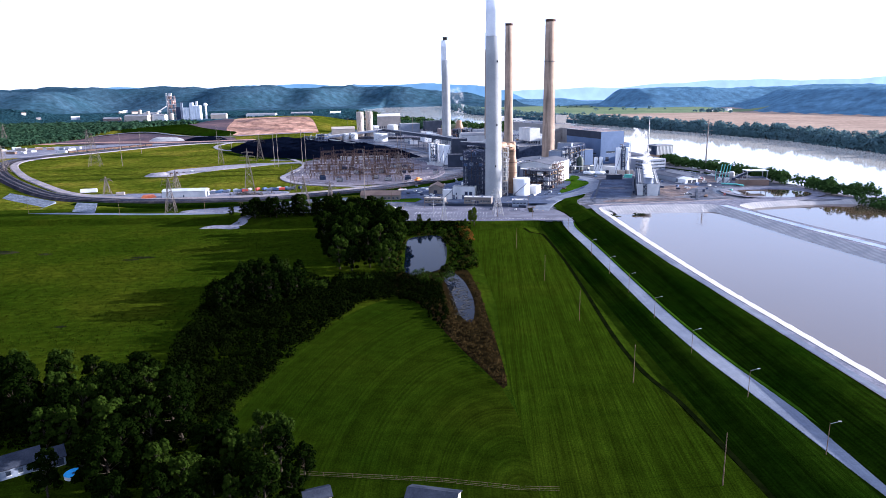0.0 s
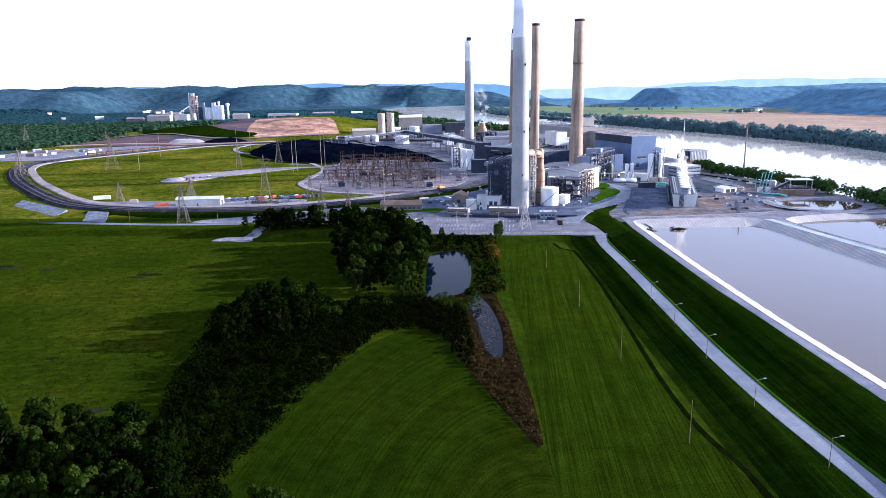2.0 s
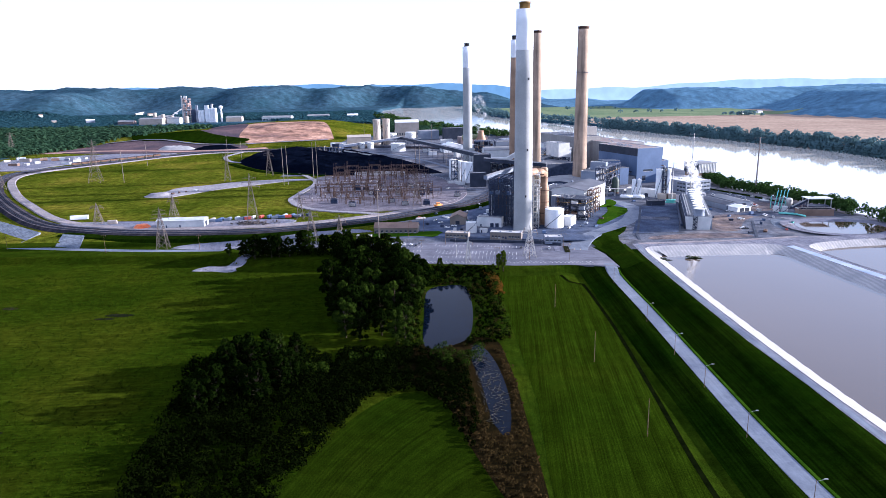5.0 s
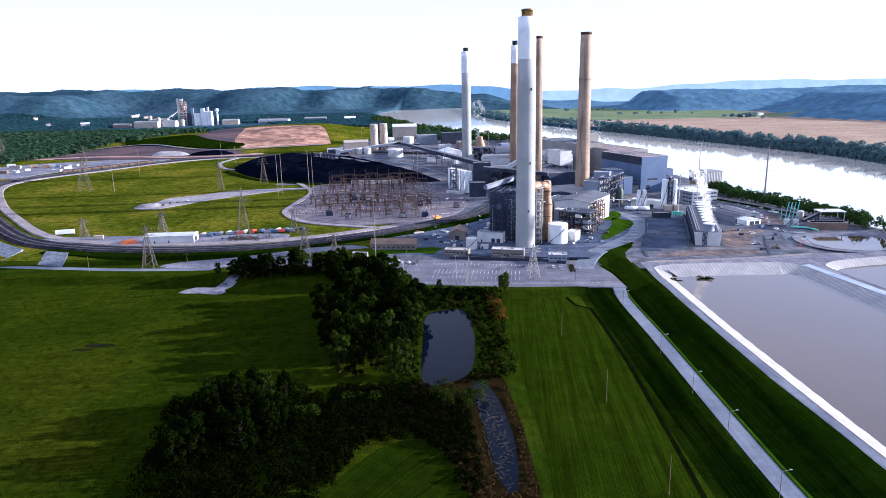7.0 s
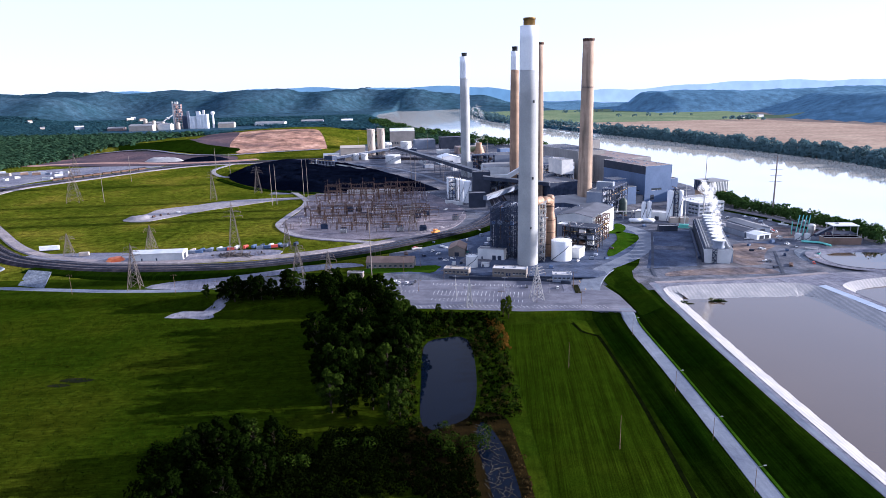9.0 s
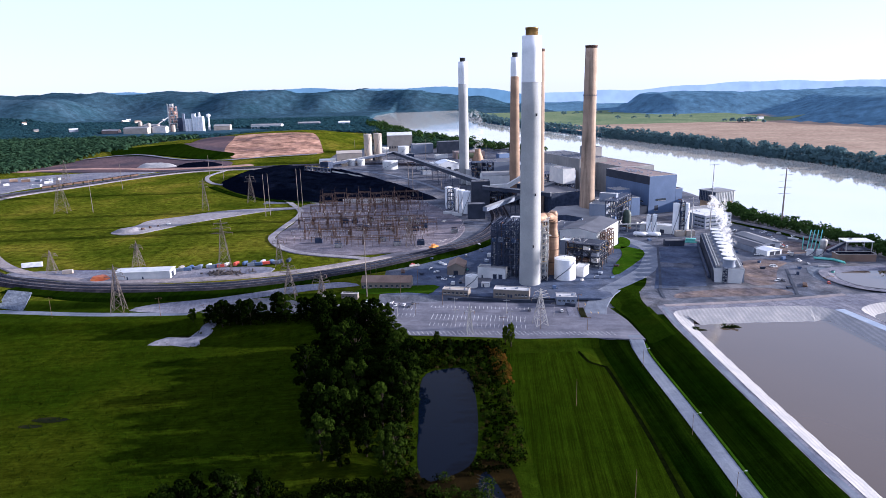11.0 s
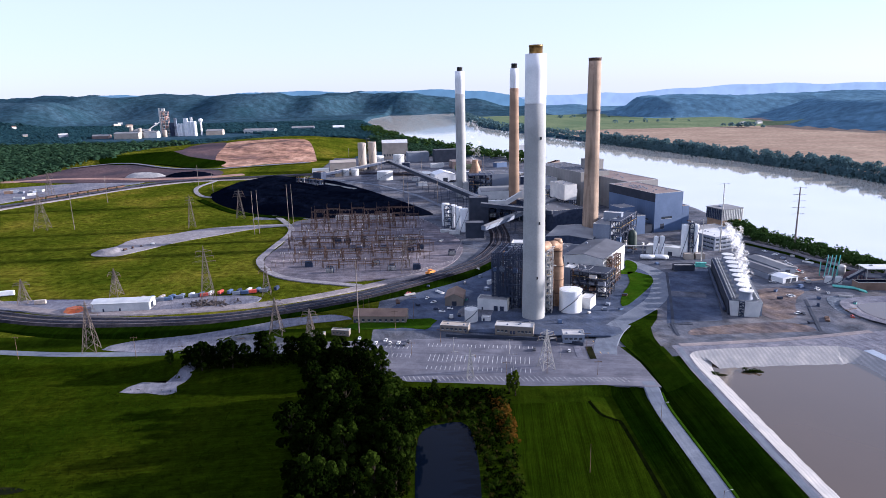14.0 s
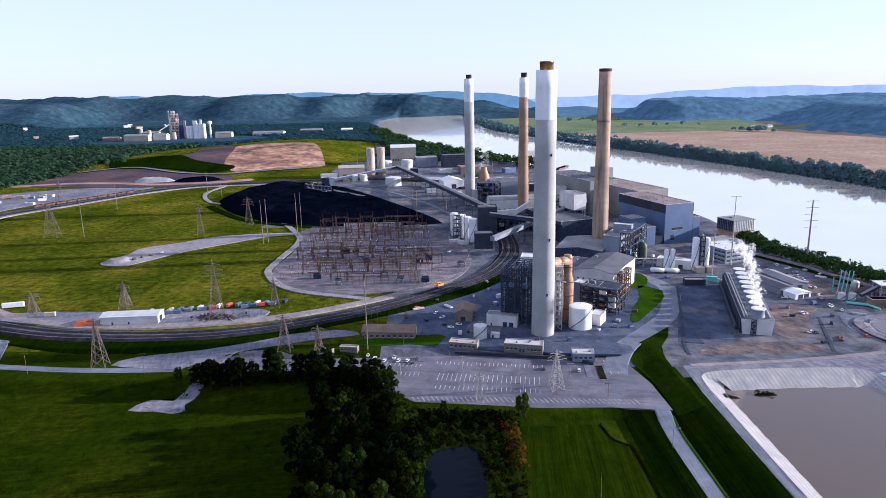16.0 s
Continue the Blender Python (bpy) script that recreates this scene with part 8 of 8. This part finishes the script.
def hopper_car(x, y, rot):
    h = thing("hopper_car", x, y, 2.45, rot, "brown loaded coal hopper car", "rail car", "hopper cars")
    part("body", Mesh().add([(1, -1.2, 1), (14.5, -1.2, 1), (14.5, 1.2, 1), (1, 1.2, 1), (0, -1.6, 4), (15.5, -1.6, 4), (15.5, 1.6, 4), (0, 1.6, 4)], [(0, 3, 2, 1), (0, 1, 5, 4), (1, 2, 6, 5), (2, 3, 7, 6), (3, 0, 4, 7), (4, 5, 6, 7)]), RUST, h)
    part("load", Mesh().box(0.6, 14.9, -1.3, 1.3, 3.9, 4.5, 0.6), COAL, h)
    for u in (2, 4, 11.5, 13.5):
        part("wheel", Mesh().tube((u, -1, 0.45), (u, 1, 0.45), 0.45, n=10), STEEL, h)
    return h


h0 = hopper_car(-690, 566, 57)
for k in range(1, 10):
    copy_thing(h0, pose(-690 + k * 9.2, 566 + k * 14.2, 2.45, 0, 0, 57))

# west yard by the rail loop's far side
q = random.Random(41)
slab("west_yard", ring([(-900, 560), (-760, 520), (-720, 600), (-640, 720), (-600, 790), (-700, 800), (-860, 720)], 12), 0.5, GRAVEL, "pale gravel contractor yard", "yard")
for k in range(16):
    x, y = q.uniform(-870, -730), q.uniform(560, 720)
    building("site_trailer", "weathered site trailer in the contractor yard", x, y, q.uniform(-20, 60), q.uniform(8, 18), q.uniform(4, 8), q.uniform(3, 5), q.choice((WHITE2, GREYWALL, BROWNROOF, CREAM)), q.choice((GREYROOF, WHITE2, BROWNROOF)), z=0.5, category="trailer", group="site trailers")

# loose things about the yards


def dumpster(x, y, z, rot, paint, label):
    d = thing("dumpster", x, y, z, rot, label, "dumpster", "dumpsters")
    body = part("body", Mesh().add([(-1.6, -0.9, 0.1), (1.6, -0.9, 0.1), (1.6, 0.9, 0.1), (-1.6, 0.9, 0.1), (-2.0, -1.0, 1.6), (2.0, -1.0, 1.6), (2.0, 1.0, 1.6), (-2.0, 1.0, 1.6)], [(0, 3, 2, 1), (4, 5, 6, 7), (0, 1, 5, 4), (1, 2, 6, 5), (2, 3, 7, 6), (3, 0, 4, 7)]), paint, d)
    part("lid", Mesh().box(-2.0, 2.0, -1.05, 1.05, 1.6, 1.7), STEEL, body)
    for u in (-1.2, 1.2):
        part("skid", Mesh().box(u - 0.15, u + 0.15, -0.9, 0.9, -0.1, 0.12), STEEL, d)
    return d


def pipe_stack(x, y, z, rot, material, label):
    p = thing("pipe_stack", x, y, z, rot, label, "pipes", "pipe stacks")
    for k in range(5):
        part("pipe", Mesh().tube((-4.5, k * 0.62, 0.3), (4.5, k * 0.62, 0.3), 0.29, n=8), material, p)
    for k in range(4):
        part("pipe", Mesh().tube((-4.5, 0.31 + k * 0.62, 0.84), (4.5, 0.31 + k * 0.62, 0.84), 0.29, n=8), material, p)
    return p


q = random.Random(67)
for x, y in ((180, -30), (186, 22), (192, 40), (214, 20), (232, 6), (208, 118), (214, 132), (236, 130), (258, 92), (270, 104), (268, 84), (182, 120), (186, 100), (178, 60), (-52, 4), (-46, 40), (-82, 30), (-20, -12), (64, 8), (76, 40), (44, 26)):
    dumpster(x, y, 0.12, q.uniform(0, 180), q.choice((RUST, TEAL, STEEL, NAVY, BLUEWALL)), "weathered steel dumpster in the service yard")
for x, y in ((196, -24), (222, -8), (236, 24), (262, 120), (276, 116), (200, 134), (-88, 56), (-96, 40), (-64, 62), (110, 168), (126, 186), (-24, 262), (-60, 240)):
    pipe_stack(x, y, 0.14 if y < 200 else 0.45, q.uniform(0, 180), q.choice((RUST, GALV, STEEL, WHITE2)), "stack of steel pipes on the yard")
for x, y in ((174, 36), (188, 74), (228, 124), (246, 134), (204, 4), (216, 48), (228, 60), (258, 140), (-58, 0), (-68, 20), (-50, 54), (-28, 64), (52, 8), (58, 20), (40, 2), (16, -16), (-6, -14), (70, 60), (82, 90), (120, 176), (130, 128), (-44, 84), (-30, 100), (-74, 76), (140, 200), (30, 130), (12, 120)):
    crate(x, y, 0.14, q.uniform(0, 180), q.uniform(1.4, 3.0), q.uniform(1.4, 2.8), q.choice((GREYWALL, WHITE2, BLUEWALL, STEEL, GALV)), "small skid-mounted plant unit on the paving")
for x, y, w_, d_, h_, mt in ((-92, 646, 16, 10, 6, GREYWALL), (-44, 604, 18, 12, 9, WHITE2), (44, 692, 22, 14, 8, CREAM), (76, 640, 14, 14, 12, STEEL), (-20, 764, 20, 12, 7, GREYWALL), (-104, 716, 14, 10, 5, WHITE2), (-250, 800, 12, 8, 5, SHADE_TAN), (60, 880, 24, 14, 9, BLUEWALL), (100, 560, 20, 12, 10, GREYWALL), (-70, 900, 26, 12, 8, WHITE2), (-130, 900, 16, 12, 11, STEEL)):
    building("process_shed", "small process shed in the northern plant", x, y, q.uniform(-10, 30), w_, d_, h_, mt, q.choice((GREYROOF, DARKROOF, PALEROOF)), z=0.2, vents=2, category="shed", group="process sheds")

# ash handling corner by the small pond
wk = thing("ash_conveyor", 249, 74, 0, -10, "green steel ash conveyor with tall hoppers", "conveyor")
for k, u in enumerate((0, 3, 6, 9)):
    part("riser", Mesh().bar((u, 0, 0), (u + 5, 8, 17), 0.6), TEAL, wk, "teal inclined riser")
for u in (-2, 12):
    part("post", Mesh().box(u - 0.3, u + 0.3, 3.7, 4.3, -0.3, 12), TEAL, wk)
part("hopper", Mesh().loft(14, 3, [(0, 1.5), (5, 3), (9, 3), (10, 2)], 16, True), GALV, wk)
pl = thing("slurry_pipe", 240, 46, 0, -20, "pale teal slurry pipes bending to the pond", "pipe")
for k in range(3):
    part("pipe", Mesh().tube((0, k * 1.6, 1.2), (14, k * 1.6 - 2, 1.2), 0.6, n=10).tube((14, k * 1.6 - 2, 1.2), (20, k * 1.6 - 12, 1.4), 0.6, n=10), TEAL, pl)
bw = building("ash_bunker", "dark open-topped ash bunker", 254, 38, -6, 30, 9, 6, BROWNROOF, COAL, category="bunker")
cp = thing("bunker_canopy", 268, 50, 0, -6, "pale canopy roof over the ash bunker", "canopy")
for u, vv in ((0, 0), (20, 0), (0, 12), (20, 12)):
    part("post", Mesh().box(u - 0.3, u + 0.3, vv - 0.3, vv + 0.3, -0.5, 13), GALV, cp)
part("roof", Mesh().box(-1, 21, -1, 13, 13, 13.6), WHITE2, cp)
part("platform", Mesh().box(0, 20, 0, 12, 6, 6.3), STEEL, cp)
gallery("ash_belt", (254, 52, 4), (276, 58, 12), 2.5, 2, STEEL, "inclined dark ash belt", 2)
for x, y, r in ((243, 58, 3), (250, 56, 3)):
    tank("ash_tank", x, y, 0, 2.6, 5, WHITE2, "small pale ash tank by the pond", 0.4)
heap("ash_heap", [(262, 72), (272, 88), (286, 84), (290, 68), (276, 64)], 0.1, 4, 0.4, SPOIL, "brown heap of ash beside the bunker", "heap", 1.0, 2.0)
gv = thing("valve_station", 160, 116, 0, -17, "green pump and valve station", "pump station")
part("frame", Mesh().box(-1, 10, 0, 5, -0.3, 1).box(0, 9, 1, 4, 1, 3.6), TEAL, gv)
part("pipe", Mesh().tube((8, 2, 2), (14, -4, 2), 0.9, n=12), GALV, gv)
for x, y in ((87, -100), (109, -97)):
    thicket("basin_weeds", [(x + q.uniform(-4, 4), y + q.uniform(-2, 2)) for _ in range(9)], int(x), 0.8, 1.8, 40, -0.3, LEAF_BRIGHT, "weedy tuft at the basin's inlet", "weeds", 0.5).location.z = 6.0
    heap("sediment_bar", [(x - 7, y - 2), (x - 3, y + 3), (x + 6, y + 2), (x + 7, y - 3)], -2.4, 1.0, 0.4, MARSH, "muddy sediment bar in the basin", "sediment", 3.0, 1.0)

for x, y, w_, d_, mt in ((-256, -186, 9, 3, MARSH), (-366, -162, 14, 6, MARSH), (-330, -170, 5, 3, MARSH), (-196, -372, 5, 2.5, MARSH), (-240, -322, 3, 1.5, MARSH), (-262, -192, 6, 2, MARSH), (-214, -388, 4, 2, MARSH)):
    slab("bare_spot", ring([(x - w_, y), (x - w_ * 0.4, y + d_ * 0.8), (x + w_ * 0.5, y + d_ * 0.6), (x + w_, y - d_ * 0.1), (x + w_ * 0.3, y - d_), (x - w_ * 0.6, y - d_ * 0.7)], 1.5), -5.93, mt, "bare worn spot in the meadow", "ground", 0.2)
# houses near the camera's start
building("dwelling", "grey house with dark blue gable roof", -190, -455, 35, 13, 8, 3.0, GREYWALL, HOUSE_ROOF, style="gable", rise=2.6, z=-6, windows=windows_row("s", 1, 3, 3, 1, 1.2, 1.2), doors=[("s", 10.5, 0, 3.6, 2.3)], category="house")
building("garage", "pale garage with grey gable roof", -179, -449, 35, 6.5, 7, 2.6, GREYWALL, HOUSE_ROOF, style="gable", rise=2.2, z=-6, doors=[("s", 2, 0, 4, 2.3)], category="garage")
building("dwelling", "dark gable-roofed house at the field's edge", -72, -476, -15, 13, 9, 3.2, CREAM, HOUSE_ROOF, style="gable", rise=2.4, z=-6, category="house")
building("garden_shed", "small pale garden shed", -98, -472, 20, 7, 5, 2.4, CREAM, HOUSE_ROOF, style="gable", rise=1.4, z=-6, category="shed")
tp = thing("tarp_pool", -168, -452, -6, 0, "round garden pool under a blue cover", "pool")
part("wall", Mesh().cone(0, 0, -0.2, 1.1, 2.6, 2.6, 24), WHITE2, tp)
part("cover", Mesh().loft(0, 0, [(1.1, 2.65), (1.25, 2.2), (1.1, 0.5)], 24, True), mat("blue_cover", (0.03, 0.2, 0.45), (0.05, 0.28, 0.55), 0.5), tp)


# steam
def plume(name, path, r0, r1, n, seed, label, material, k=44):
    """Drifting vapour: many soft flakes round a bent line."""
    q = random.Random(seed)
    C, R = [], []
    for i in range(n):
        t = i / (n - 1)
        a, b = Vector(path[0]).lerp(Vector(path[1]), t), Vector(path[1]).lerp(Vector(path[2]), t)
        p, r = a.lerp(b, t), r0 + (r1 - r0) * t
        C.append(p + Vector((q.gauss(0, r * 0.25), q.gauss(0, r * 0.25), q.gauss(0, r * 0.2)))), R.append(r * q.uniform(0.5, 0.9))
    return tagged(new(name, leaves(name, C, R, R, k, 0.6, material, seed, 1.5)), label, "steam", "", "stuff")


plume("steam", [(146.4, -6, 17.2), (147, -2, 34), (138, 8, 58)], 3.2, 5.6, 52, 3, "white steam rising from the cooling tower", STEAM, 9)
plume("far_steam", [(0, 640, 38), (4, 650, 60), (-2, 660, 92)], 6, 13, 10, 5, "thin white steam behind the far stack", THIN_STEAM, 9)
